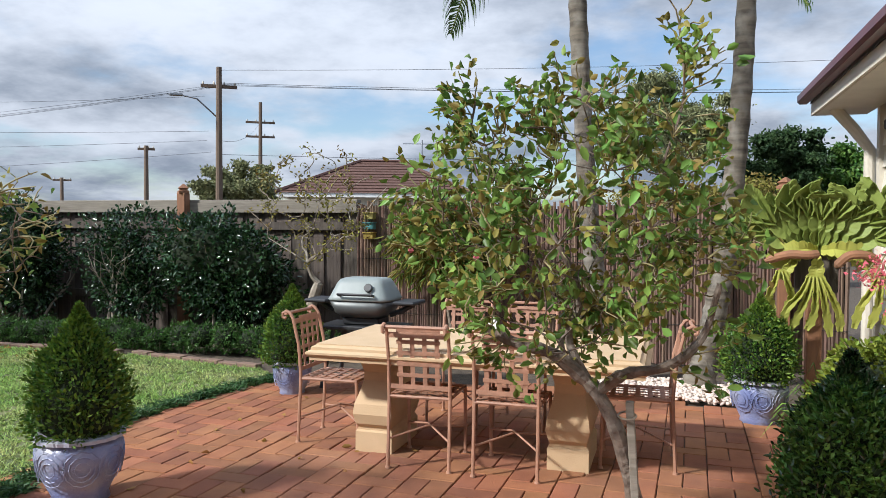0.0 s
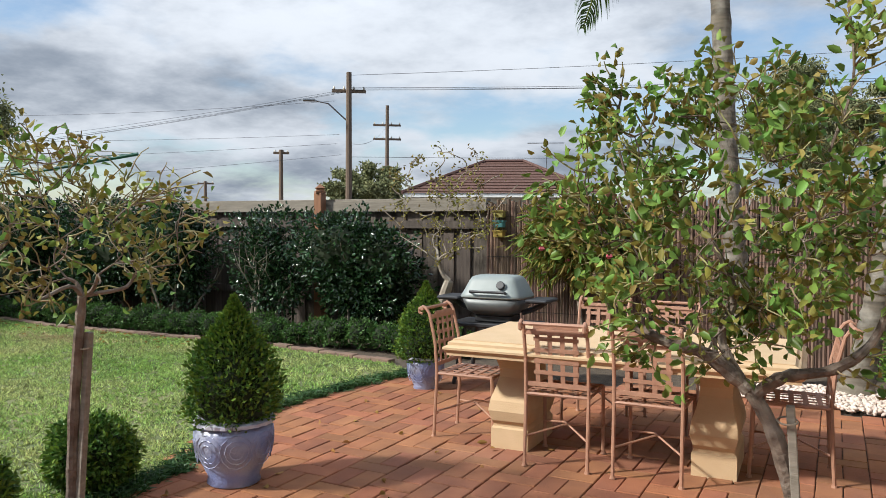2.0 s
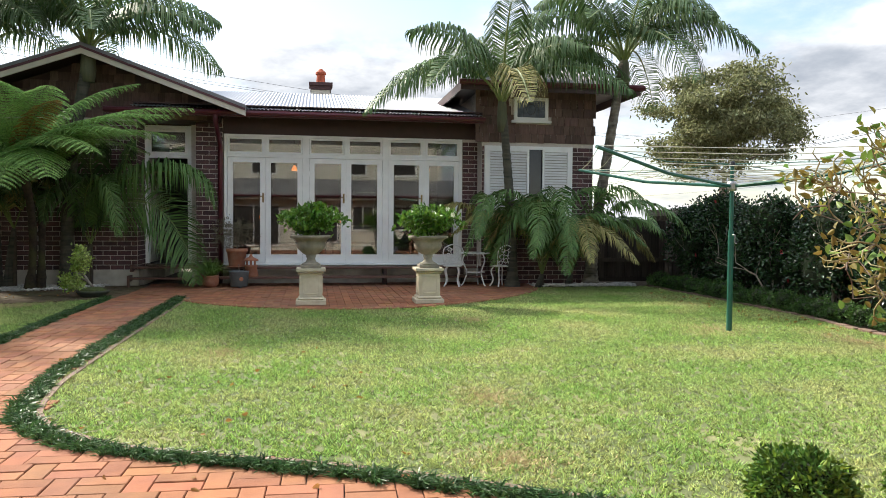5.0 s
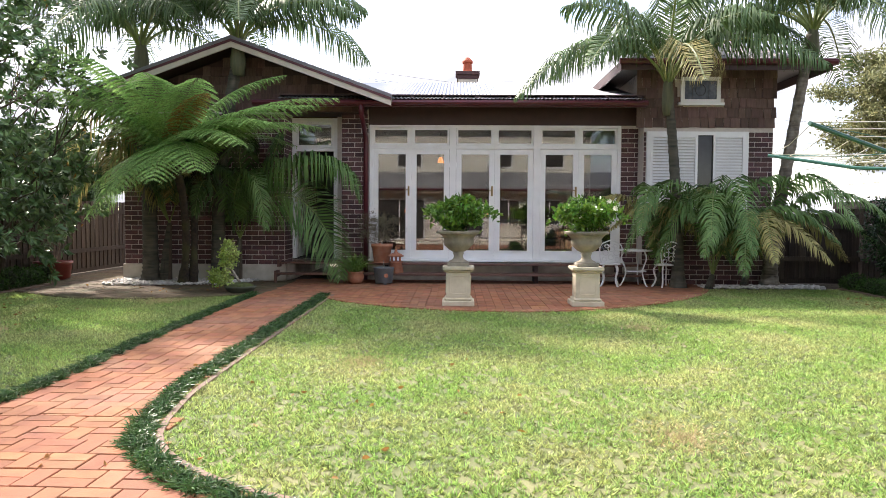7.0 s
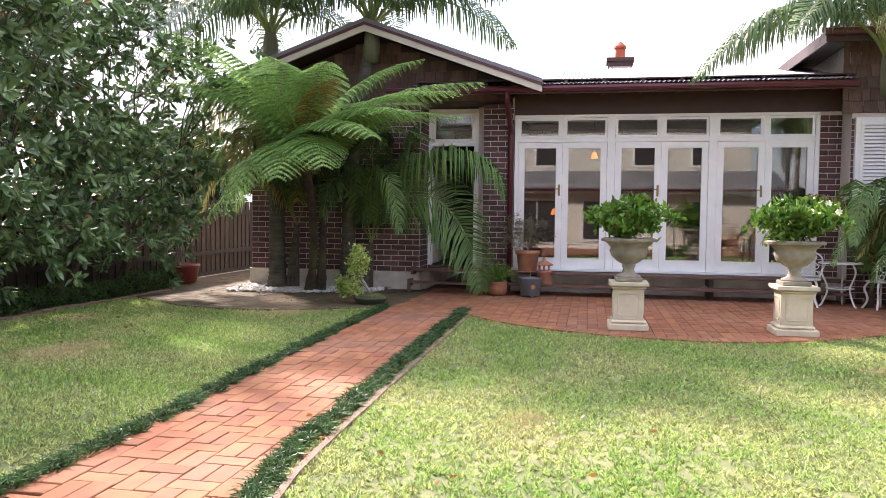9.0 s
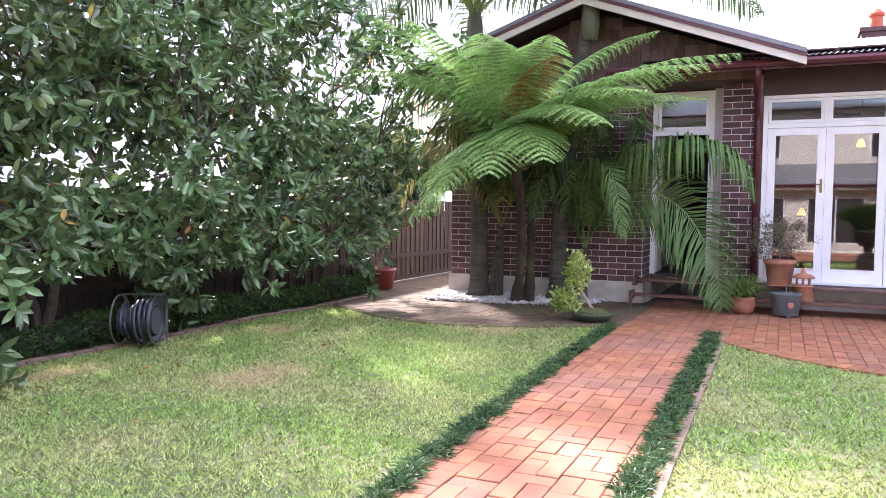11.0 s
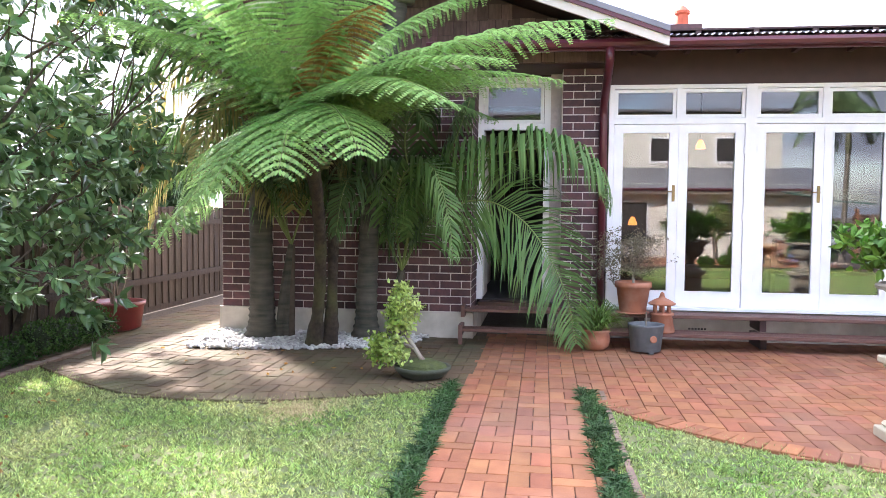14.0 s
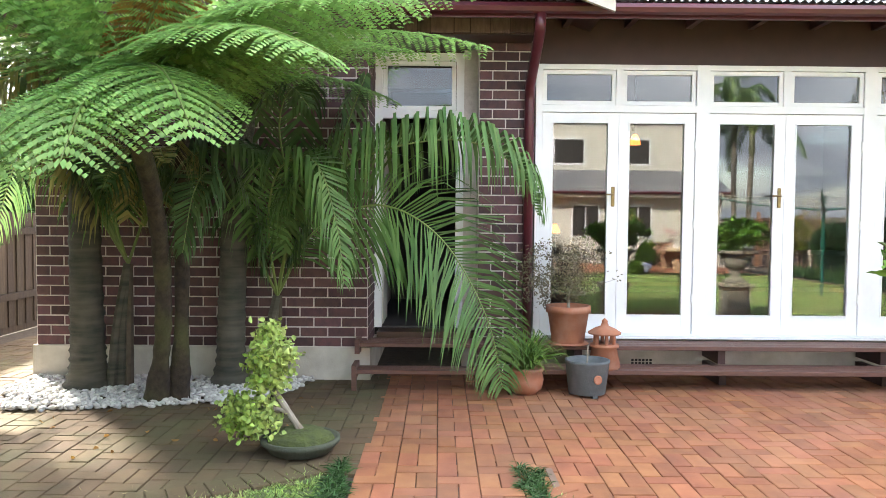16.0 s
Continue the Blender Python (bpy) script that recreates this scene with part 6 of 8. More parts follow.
for x_, y_, rx_, ry_, n_ in ((-9.7, -5.55, 0.7, 0.45, 9000), (-11.8, -6.9, 0.5, 0.3, 3000), (-12.9, -4.6, 0.45, 0.35, 3500), (-9.0, -7.1, 0.6, 0.3, 3500), (-8.3, -1.0, 0.6, 0.4, 1800), (-6.0, 1.2, 0.5, 0.4, 1500), (-10.5, 2.0, 0.6, 0.4, 1500), (-9.2, 4.8, 0.7, 0.6, 2500), (-4.5, 1.0, 0.4, 0.4, 1500), (-8.0, 6.0, 1.5, 0.3, 3000)):
    worn_patch("worn_grass", (x_, y_), (rx_, ry_), n_, "worn straw-coloured patch in the lawn")

def fallen_leaves():
    t = thing("fallen_leaves", "dry brown fallen leaves scattered on lawn and paving", "leaves", kind="stuff")
    spots = ((-2.4, 4.2, 1.0, 1.6, 40), (-10.5, -6.3, 2.6, 1.0, 60), (-9.5, 6.3, 4.5, 0.35, 160), (-14.9, -5.4, 1.0, 1.5, 30), (-6.0, -1.0, 2.5, 1.5, 40))
    P = np.concatenate([np.stack([x + rs.uniform(-a, a, n), y + rs.uniform(-b, b, n), np.full(n, 0.024)], 1) for x, y, a, b, n in spots])
    leaves("dry_leaves", P, rs.normal(size=P.shape) * np.array([1, 1, 0.12]), rs.uniform(0.03, 0.07, len(P)), 0.028, G["fern_dry"], t)


fallen_leaves()

# ---- dining patio ----
T_ = dict(
    sand=mat("cast_sandstone", (0.56, 0.40, 0.24), (0.50, 0.35, 0.20), scale=7, rough=0.8, bump=0.2, bump_scale=120, stain=(0.42, 0.30, 0.18), stain_scale=2.5, stain_amount=0.4),
    iron=mat("tan_powder_coat", (0.40, 0.215, 0.14), (0.30, 0.16, 0.105), scale=20, rough=0.55, bump=0.2, bump_scale=90),
    black=mat("black_plastic", (0.025, 0.026, 0.03), (0.018, 0.018, 0.02), scale=9, rough=0.5),
    bbq=mat("grey_green_enamel", (0.24, 0.27, 0.26), (0.20, 0.23, 0.225), scale=6, rough=0.5),
    bowl=mat("grey_cast_aluminium", (0.13, 0.14, 0.14), (0.09, 0.095, 0.095), scale=6, rough=0.45, metallic=0.4),
    steel=mat("dull_steel", (0.35, 0.35, 0.35), rough=0.35, metallic=1.0),
    stone=mat("weathered_urn_stone", (0.36, 0.32, 0.25), (0.24, 0.21, 0.16), scale=9, rough=0.95, bump=0.6, bump_scale=60, stain=(0.12, 0.12, 0.09), stain_scale=4, stain_amount=0.7),
    stone_pale=mat("pale_cast_stone", (0.62, 0.56, 0.42), (0.54, 0.48, 0.35), scale=7, rough=0.9, bump=0.3, stain=(0.40, 0.36, 0.24), stain_scale=3.5, stain_amount=0.5),
    terra=mat("terracotta", (0.42, 0.17, 0.09), (0.34, 0.13, 0.07), scale=8, rough=0.8, bump=0.2, stain=(0.5, 0.35, 0.26), stain_scale=6, stain_amount=0.4),
    pebble=mat("white_pebble", (0.62, 0.60, 0.56), (0.50, 0.48, 0.45), scale=9, rough=0.7, vary=0.25, island=True),
    pebble_w=mat("pinkish_pebble", (0.66, 0.55, 0.47), (0.58, 0.47, 0.40), scale=9, rough=0.7, vary=0.2, island=True),
    green=mat("green_painted_steel", (0.012, 0.10, 0.07), (0.01, 0.075, 0.055), scale=9, rough=0.4),
    line=mat("cream_cord", (0.55, 0.52, 0.42), rough=0.8),
    hose=mat("dark_hose", (0.03, 0.035, 0.045), (0.05, 0.055, 0.065), scale=9, rough=0.4),
    grey_pot=mat("slate_grey_pot", (0.09, 0.10, 0.10), (0.13, 0.14, 0.14), scale=12, rough=0.7, bump=0.4),
    timber=mat("pole_timber", (0.17, 0.12, 0.085), (0.12, 0.085, 0.06), scale=8, rough=0.9, bump=0.4, stretch=(4, 4, 0.4)),
)


def stone_table():
    t = thing("stone_table", "rectangular sandstone-coloured dining table on two scrolled legs", "table")
    bm = bmesh.new()
    x0, x1, y0, y1 = -2.0, -0.13, 3.97, 4.95
    prof = ((0.0, 0.585), (0.0, 0.60), (-0.02, 0.62), (-0.02, 0.632), (0.005, 0.645), (0.005, 0.66), (0.03, 0.672), (0.03, 0.678))
    rings = []
    for o, z in ((0.05, 0.585),) + prof:
        rings.append([bm.verts.new(p) for p in ((x0 + o, y0 + o, z), (x1 - o, y0 + o, z), (x1 - o, y1 - o, z), (x0 + o, y1 - o, z))])
    for a, b in zip(rings, rings[1:]):
        for k in range(4):
            bm.faces.new((a[k], a[(k + 1) % 4], b[(k + 1) % 4], b[k]))
    bm.faces.new(rings[0][::-1]); bm.faces.new(rings[-1])
    bmesh.ops.recalc_face_normals(bm, faces=bm.faces)
    part("tabletop", bm, T_["sand"], t)
    for cx in (-1.695, -0.545):
        bm = bmesh.new()
        side = [(0.0, 0.002), (0.0, 0.13), (0.012, 0.14), (0.012, 0.155), (-0.012, 0.18), (-0.03, 0.24), (-0.02, 0.30), (0.02, 0.37), (0.055, 0.43), (0.06, 0.48), (0.035, 0.53), (0.0, 0.56), (0.0, 0.583)]
        half = 0.24
        L_ = [(4.44 - half + o, z) for o, z in side]
        R_ = [(4.44 + half - o, z) for o, z in side]
        w0 = []
        for x in (-1, 1):
            ring = []
            for y, z in L_ + R_[::-1]:
                wx = float(np.interp(z, (0, 0.13, 0.155, 0.24, 0.30, 0.37, 0.46, 0.53, 0.583), (0.115, 0.115, 0.10, 0.122, 0.115, 0.095, 0.08, 0.095, 0.118)))
                ring.append(bm.verts.new((cx + x * wx, y, z)))
            w0.append(ring)
        n = len(w0[0])
        for k in range(n):
            bm.faces.new((w0[0][k], w0[0][(k + 1) % n], w0[1][(k + 1) % n], w0[1][k]))
        h = len(L_)
        for s in (0, 1):
            for k in range(h - 1):
                bm.faces.new((w0[s][k], w0[s][k + 1], w0[s][n - 2 - k], w0[s][n - 1 - k]))
        bmesh.ops.recalc_face_normals(bm, faces=bm.faces)
        part("leg", bm, T_["sand"], t, smooth=False)


stone_table()


def patio_chair():
    """Facing +y, the back at y = 0."""
    c = thing("patio_chair", "tan wrought-iron patio chair with a woven lattice back and seat", "chair", "chairs round the stone table")
    w, d, sh, h = 0.175, 0.37, 0.40, 0.80
    for s in (-1, 1):
        leg = bmesh.new()
        ring_tube(leg, [(s * w, -0.02, 0), (s * w, 0, sh), (s * w, -0.015, 0.6), (s * w, -0.055, h - 0.03), (s * w, -0.075, h), (s * w, -0.10, h + 0.015), (s * w, -0.125, h), (s * w, -0.125, h - 0.025), (s * w, -0.105, h - 0.03)], 0.0105, 7)
        part("back_leg", leg, T_["iron"], c)
        part("front_leg", tube([(s * w, d + 0.015, 0), (s * w, d, sh)], 0.0105, 7), T_["iron"], c)
        for y in (-0.02, d + 0.015):
            part("foot", lathe([(0.017, 0), (0.014, 0.012)], 10, at=(s * w, y, 0)), T_["iron"], c)
    part("top_rail", tube([(-w - 0.01, -0.105, h + 0.0), (w + 0.01, -0.105, h + 0.0)], 0.011, 7), T_["iron"], c)
    part("top_bar", bx(-w, -0.055, h - 0.065, w, -0.047, h - 0.035), T_["iron"], c)
    part("low_bar", bx(-w, -0.008, sh + 0.045, w, 0.0, sh + 0.07), T_["iron"], c)
    sf = bmesh.new()
    ring_tube(sf, [(-w, 0, sh), (w, 0, sh), (w, d, sh), (-w, d, sh), (-w, 0, sh)], 0.01, 6)
    part("seat_frame", sf, T_["iron"], c)
    for k in range(4):
        x = -0.105 + k * 0.07
        part("back_strap", bx(x - 0.0125, -0.002, 0, x + 0.0125, 0.002, h - sh - 0.11, m=pose(0, -0.004, sh + 0.055, 6, 0, 0)), T_["iron"], c)
    for k in range(5):
        z = 0.06 + k * 0.062
        part("back_slat", bx(-0.125, -0.005, z, 0.125, -0.0022, z + 0.022, m=pose(0, -0.004, sh + 0.055, 6, 0, 0)), T_["iron"], c)
    for k in range(5):
        x = -0.14 + k * 0.07
        part("seat_strap", bx(x - 0.013, 0.0, sh + 0.004, x + 0.013, d, sh + 0.007), T_["iron"], c)
        y = 0.05 + k * 0.068
        part("seat_slat", bx(-w, y - 0.013, sh + 0.0085, w, y + 0.013, sh + 0.0115), T_["iron"], c)
    for a, b in (((-w, 0.0), (w, d)), ((w, 0.0), (-w, d))):
        part("cross_brace", tube([(a[0], a[1], 0.16), (0, d / 2, 0.2 if a[0] < 0 else 0.214), (b[0], b[1], 0.16)], 0.006, 6), T_["iron"], c)
    return c


chair = patio_chair()
chair.matrix_basis = pose(-1.335, 3.98, 0.012, 0, 0, 2)
for x, y, r in ((-0.845, 3.97, -1), (-2.2, 4.43, -90), (-1.42, 5.30, 180), (-0.95, 5.32, 178), (0.0, 4.5, 92)):
    copy_thing(chair, pose(x, y, 0.012, 0, 0, r))

shell = thing("shell_ornament", "white conch-like shell standing on the table", "shell", at=(-1.02, 4.42, 0.68))
part("body", lathe([(0.10, 0), (0.11, 0.01), (0.06, 0.025), (0.065, 0.05), (0.04, 0.085), (0.03, 0.10), (0.004, 0.15)], 14, wave=lambda a, r, z: r * (1 + 0.2 * math.sin(3 * a + z * 30))), mat("white_shell", (0.75, 0.72, 0.66), rough=0.5), shell)


def barbecue():
    b = thing("barbecue", "grey-green lidded barbecue with black side shelves on a stand", "barbecue", at=(-2.47, 5.95, 0))
    def loft(prof, mat_, name):
        bm = bmesh.new()
        rings = []
        for z, hx, hy in prof:
            rings.append([bm.verts.new((hx * math.copysign(abs(math.cos(a)) ** 0.32, math.cos(a)), hy * math.copysign(abs(math.sin(a)) ** 0.32, math.sin(a)), z)) for a in np.linspace(0, 2 * math.pi, 28, endpoint=False)])
        for p, q in zip(rings, rings[1:]):
            for k in range(28):
                bm.faces.new((p[k], p[(k + 1) % 28], q[(k + 1) % 28], q[k]))
        bm.faces.new(rings[0][::-1]); bm.faces.new(rings[-1])
        return part(name, bm, mat_, b, smooth=True)
    loft([(0.60, 0.17, 0.13), (0.64, 0.22, 0.19), (0.735, 0.262, 0.215)], T_["bowl"], "cooking_bowl")
    lid = loft([(0.742, 0.268, 0.222), (0.755, 0.274, 0.228), (0.775, 0.262, 0.215), (0.885, 0.212, 0.165), (0.915, 0.19, 0.145), (0.927, 0.16, 0.11), (0.93, 0.09, 0.05)], T_["bbq"], "lid")
    g = bmesh.new()
    lathe([(0.035, 0), (0.035, 0.02), (0.028, 0.022)], 18, bm=g)
    for v in g.verts:
        v.co = pose(0.10, -0.186, 0.85, 66, 0, 0) @ v.co
    part("thermometer", g, T_["black"], lid, "round black thermometer")
    part("lid_handle", tube([(-0.15, -0.2, 0.79), (-0.15, -0.25, 0.80), (0.15, -0.25, 0.80), (0.15, -0.2, 0.79)], 0.011, 8), T_["black"], lid)
    part("side_shelf", bx(-0.50, -0.16, 0.715, -0.295, 0.16, 0.745, bevel=0.01), T_["black"], b)
    part("side_shelf", bx(0.295, -0.16, 0.715, 0.48, 0.16, 0.745, bevel=0.01), T_["black"], b)
    for s in (-1, 1):
        part("side_bracket", tube([(s * 0.22, 0, 0.62), (s * 0.33, 0, 0.66), (s * 0.42, 0, 0.712)], 0.022, 8), T_["black"], b)
    part("cart_shelf", bx(-0.36, -0.2, 0.50, 0.36, 0.2, 0.535, bevel=0.008), T_["black"], b)
    part("mount", bx(-0.16, -0.12, 0.54, 0.16, 0.12, 0.598, bevel=0.008), T_["black"], b)
    for sx in (-1, 1):
        for sy in (-1, 1):
            part("leg", tube([(sx * 0.32, sy * 0.19, 0.0), (sx * 0.24, sy * 0.12, 0.5)], 0.019, 8), T_["black"], b)


barbecue()

# pebbles by the patio palms and by the tree ferns
def pebbles(name, label, poly, n, size, material):
    s = thing(name, label, "pebbles", kind="stuff")
    xs, ys = [p[0] for p in poly], [p[1] for p in poly]
    ico = bmesh.new()
    bmesh.ops.create_icosphere(ico, subdivisions=1, radius=1)
    iv = np.array([v.co[:] for v in ico.verts]); jf = np.array([[v.index for v in f.verts] for f in ico.faces])
    ico.free()
    V, F, k = [], [], 0
    while k < n:
        x, y = rs.uniform(min(xs), max(xs)), rs.uniform(min(ys), max(ys))
        if not inside(poly, x, y):
            continue
        r = size * rs.uniform(0.6, 1.25)
        m = np.array(Euler((rs.rand() * 0.5, rs.rand() * 0.5, rs.rand() * 6)).to_matrix())
        V.append((iv * (1 + 0.12 * rs.normal(size=iv.shape)) * np.array([r, r * 0.75, r * 0.5])) @ m.T + np.array([x, y, 0.02 + rs.rand() * 0.03]))
        F.append(jf + 12 * k)
        k += 1
    fast_mesh("stones", np.concatenate(V), np.concatenate(F), material, s)


pebbles("white_pebbles", "bed of white pebbles under the tree ferns", [(-15.2, -6.75), (-15.2, -6.2), (-15.35, -5.3), (-15.5, -4.7), (-15.9, -4.25), (-16.45, -4.1), (-16.45, -6.8)], 2600, 0.032, T_["pebble"])
pebbles("pale_pebbles", "heap of pale pinkish pebbles round the patio palms", [(-0.9, 6.35), (0.45, 6.1), (0.5, 6.9), (-0.9, 7.0)], 2600, 0.024, T_["pebble_w"])
pebbles("white_pebbles", "strip of white pebbles under the young palms", [(-15.45, 4.4), (-15.4, 6.6), (-15.9, 6.6), (-15.9, 4.4)], 700, 0.035, T_["pebble"])


# staghorn fern on the fence post
def staghorn():
    s = thing("staghorn_fern", "large staghorn fern with pale forked fronds hanging on a post", "fern", at=(0.98, 5.95, 1.16))
    rng = random.Random(9)
    def strap(P, w, mat_, nm, forks=True, lobes=7):
        pts = spline(P, 6)
        bm = bmesh.new()
        prev = None
        for i, p in enumerate(pts):
            q = i / (len(pts) - 1)
            t = (pts[min(i + 1, len(pts) - 1)] - pts[max(i - 1, 0)]).normalized()
            a = t.cross(Vector((0, -1, 0.3))).normalized()
            ww = w * (0.35 + 0.9 * q) * (1 + 0.18 * math.sin(i * 2.2))
            if q > 0.85:
                ww *= 1 - (q - 0.85) * 4
            c = Vector((0, -0.02 * math.sin(q * 6), 0))
            row = [bm.verts.new(p - a * ww * 0.5 + c), bm.verts.new(p + Vector((0, 0.02, 0))), bm.verts.new(p + a * ww * 0.5 + c)]
            if prev:
                bm.faces.new((prev[0], prev[1], row[1], row[0])); bm.faces.new((prev[1], prev[2], row[2], row[1]))
            prev = row
        ob = part(nm, bm, mat_, s)
        md = ob.modifiers.new("thickness", "SOLIDIFY"); md.thickness = 0.006
        return ob
    for k in range(9):
        a = math.pi * (0.10 + 0.80 * k / 8) + rng.uniform(-0.06, 0.06)
        ln = 0.34 + 0.26 * abs(math.cos(a)) + rng.uniform(-0.03, 0.05)
        dx, dz = math.cos(a), math.sin(a)
        fan = strap([(dx * 0.05, -0.05, 0.02), (dx * ln * 0.45, -0.12, 0.04 + dz * ln * 0.45), (dx * ln * 0.8, -0.16, 0.05 + dz * ln * 0.85), (dx * ln * 1.05, -0.24, 0.06 + dz * ln * 1.0)], rng.uniform(0.2, 0.26), G["stag"], "upright_frond")
        for q in (-1, 1):
            b = a + q * rng.uniform(0.12, 0.22)
            strap([(dx * ln * 0.6, -0.15, 0.04 + dz * ln * 0.6), (math.cos(b) * ln * 0.95, -0.2, 0.05 + math.sin(b) * ln * 0.95), (math.cos(b) * ln * 1.15, -0.26, 0.05 + math.sin(b) * ln * 1.08)], 0.075, G["stag"], "frond_lobe")
    for x, n_, sc in ((-0.04, 5, 1.0), (0.38, 4, 0.85), (-0.26, 2, 0.7)):
        # a broad strap that splits into fingers
        strap([(x * 0.55, -0.12, 0.02), (x * 0.8, -0.20, -0.07), (x, -0.2, -0.17 * sc - 0.03)], 0.11 * sc, G["stag_pale"], "hanging_frond")
        for k in range(n_):
            o = (k - (n_ - 1) / 2) / n_
            tipx = x + o * 0.42 * sc + rng.uniform(-0.02, 0.02)
            strap([(x + o * 0.10 * sc, -0.2, -0.13 * sc), (x + o * 0.24 * sc, -0.2, -0.25 * sc), (tipx, -0.17, -0.40 * sc), (tipx + rng.uniform(-0.04, 0.04), -0.12, -rng.uniform(0.50, 0.62) * sc)], 0.052, G["stag_pale"], "frond_fork")
    for sx in (-1, 1):
        strap([(0.01 * sx, -0.10, 0.05), (0.10 * sx, -0.17, 0.06), (0.22 * sx, -0.17, 0.03), (0.33 * sx, -0.12, -0.04)], 0.17, G["stag_pale"], "shield_frond")
        rim = bmesh.new()
        ring_tube(rim, spline([(0.05 * sx + 0.03, -0.2, -0.06 if sx > 0 else 0.03), (0.13 * sx + 0.03, -0.23, 0.02), (0.25 * sx + 0.03, -0.21, 0.02), (0.36 * sx, -0.14, -0.03)], 5), [0.012] + [0.03] * 13 + [0.025, 0.012], 9)
        part("dry_rim", rim, G["shield"], s, "rolled brown dry edge")
    part("backing_board", bx(-0.14, 0.0, -0.25, 0.14, 0.03, 0.2), M["fence_i"], s)
    p = thing("timber_post", "square stained post carrying the staghorn fern", "post", at=(0.98, 6.03, 0))
    part("shaft", bx(-0.05, -0.045, -0.02, 0.05, 0.045, 1.40, bevel=0.006), M["post"], p)


staghorn()


def strappy(name, label, at, n, ln, material, pot=None, w=0.012, spread=0.9):
    s = thing(name, label, "plant", at=at)
    D = unit(np.stack([rs.normal(size=n) * spread, rs.normal(size=n) * spread, np.full(n, 0.9)], 1))
    P = rs.normal(size=(n, 3)) * np.array([0.03, 0.03, 0])
    L_ = rs.uniform(0.6, 1.0, (n, 1)) * ln
    S = unit(np.cross(D, np.array([0, 0, 1.0]) + rs.normal(size=(n, 3)) * 0.3)) * w * 0.5
    a1 = P + D * L_ * 0.5
    a2 = a1 + unit(D + np.array([0, 0, -0.45])) * L_ * 0.3
    a3 = a2 + unit(D + np.array([0, 0, -1.3])) * L_ * 0.25
    V = np.stack([P - S, P + S, a1 - S, a1 + S, a2 - S * 0.8, a2 + S * 0.8, a3, a3], 1).reshape(-1, 3)
    b = np.arange(n)[:, None] * 8
    F = np.concatenate([b + np.array([0, 1, 3, 2]), b + np.array([2, 3, 5, 4]), b + np.array([4, 5, 7, 6])], 1).reshape(-1, 4)
    fast_mesh("leaf_clump", V, F, material, s)
    return s


strappy("strap_leaf_plant", "clump of narrow green strap leaves beside the pot", (0.98, 5.55, 0.05), 90, 0.55, G["rose"], w=0.016)

# pink flower sprays beside the house
def flower_sprays(at):
    t = thing("flower_spray", "thin arching stems with small pink flowers", "plant", at=at)
    rng = random.Random(21)
    for k in range(6):
        a = 2.2 + k * 0.35
        pts = spline([(0, 0, 0), (0.05 * math.cos(a), 0.05 * math.sin(a), 0.55), (0.22 * math.cos(a), 0.22 * math.sin(a), 1.0 + 0.05 * k), (0.34 * math.cos(a), 0.34 * math.sin(a), 1.08)], 5)
        part("stem", tube(pts, 0.004, 5), G["twig"], t)
        fb = bmesh.new()
        for p in pts[8:]:
            for _ in range(7):
                o = p + Vector((rng.gauss(0, 0.03), rng.gauss(0, 0.03), rng.gauss(0, 0.03)))
                vs = [fb.verts.new(o + Vector((rng.gauss(0, 0.009), rng.gauss(0, 0.009), rng.gauss(0, 0.009)))) for _ in range(4)]
                fb.faces.new(vs)
        part("flowers", fb, G["pink"], t)


flower_sprays((1.38, 4.95, 0.0))

# climbing bromeliads and flowers on the reed screen
v = thing("climbing_plant", "tangle of arching yellow-green leaves and pink flowers on the screen", "climber", at=(-2.25, 7.6, 0))
n = 1700
P, D = blob_points(n, (0, 0, 1.2), (0.62, 0.25, 0.42), rough=0.4, shell=0.3)
leaves("foliage", P, D * 0.6 + rs.normal(size=(n, 3)) * 0.5 + np.array([0, -0.4, -0.5]), rs.uniform(0.10, 0.2, n), 0.022, G["rose_old"], v)
leaves("green_foliage", P[:900] + 0.02, D[:900] * 0.6 + rs.normal(size=(900, 3)) * 0.5 + np.array([0, -0.4, -0.4]), rs.uniform(0.10, 0.2, 900), 0.024, G["rose"], v)
for k in range(9):
    i = rs.randint(n)
    part("flower", lathe([(0.01, 0), (0.03, 0.02), (0.022, 0.045)], 7, at=tuple(P[i] + np.array([0, -0.12, 0])), wave=lambda a, r, z: r * (1 + 0.3 * math.cos(3 * a))), G["pink"], v)
part("stem", tube(spline([(0.1, 0.1, 0), (0.0, 0.05, 0.6), (0.15, 0.0, 1.2)], 5), 0.018, 7), G["bark"], v)

# nest boxes on the fence
for k, (z, c) in enumerate(((1.47, (0.42, 0.36, 0.10)), (1.36, (0.12, 0.36, 0.36)), (1.25, (0.50, 0.36, 0.07)))):
    nb = thing("nest_box", "small painted wooden nest box on the reed screen", "nest box", "painted nest boxes", at=(-3.22, 7.87, z))
    pm = mat("box_paint", c, rough=0.6)
    part("body", bx(-0.055, -0.05, -0.035, 0.055, 0.04, 0.03, bevel=0.004), pm, nb)
    part("lid", bx(-0.065, -0.065, 0.031, 0.065, 0.045, 0.042), pm, nb)
    part("perch", tube([(0, -0.05, -0.015), (0, -0.085, -0.015)], 0.005, 6), M["post"], nb)


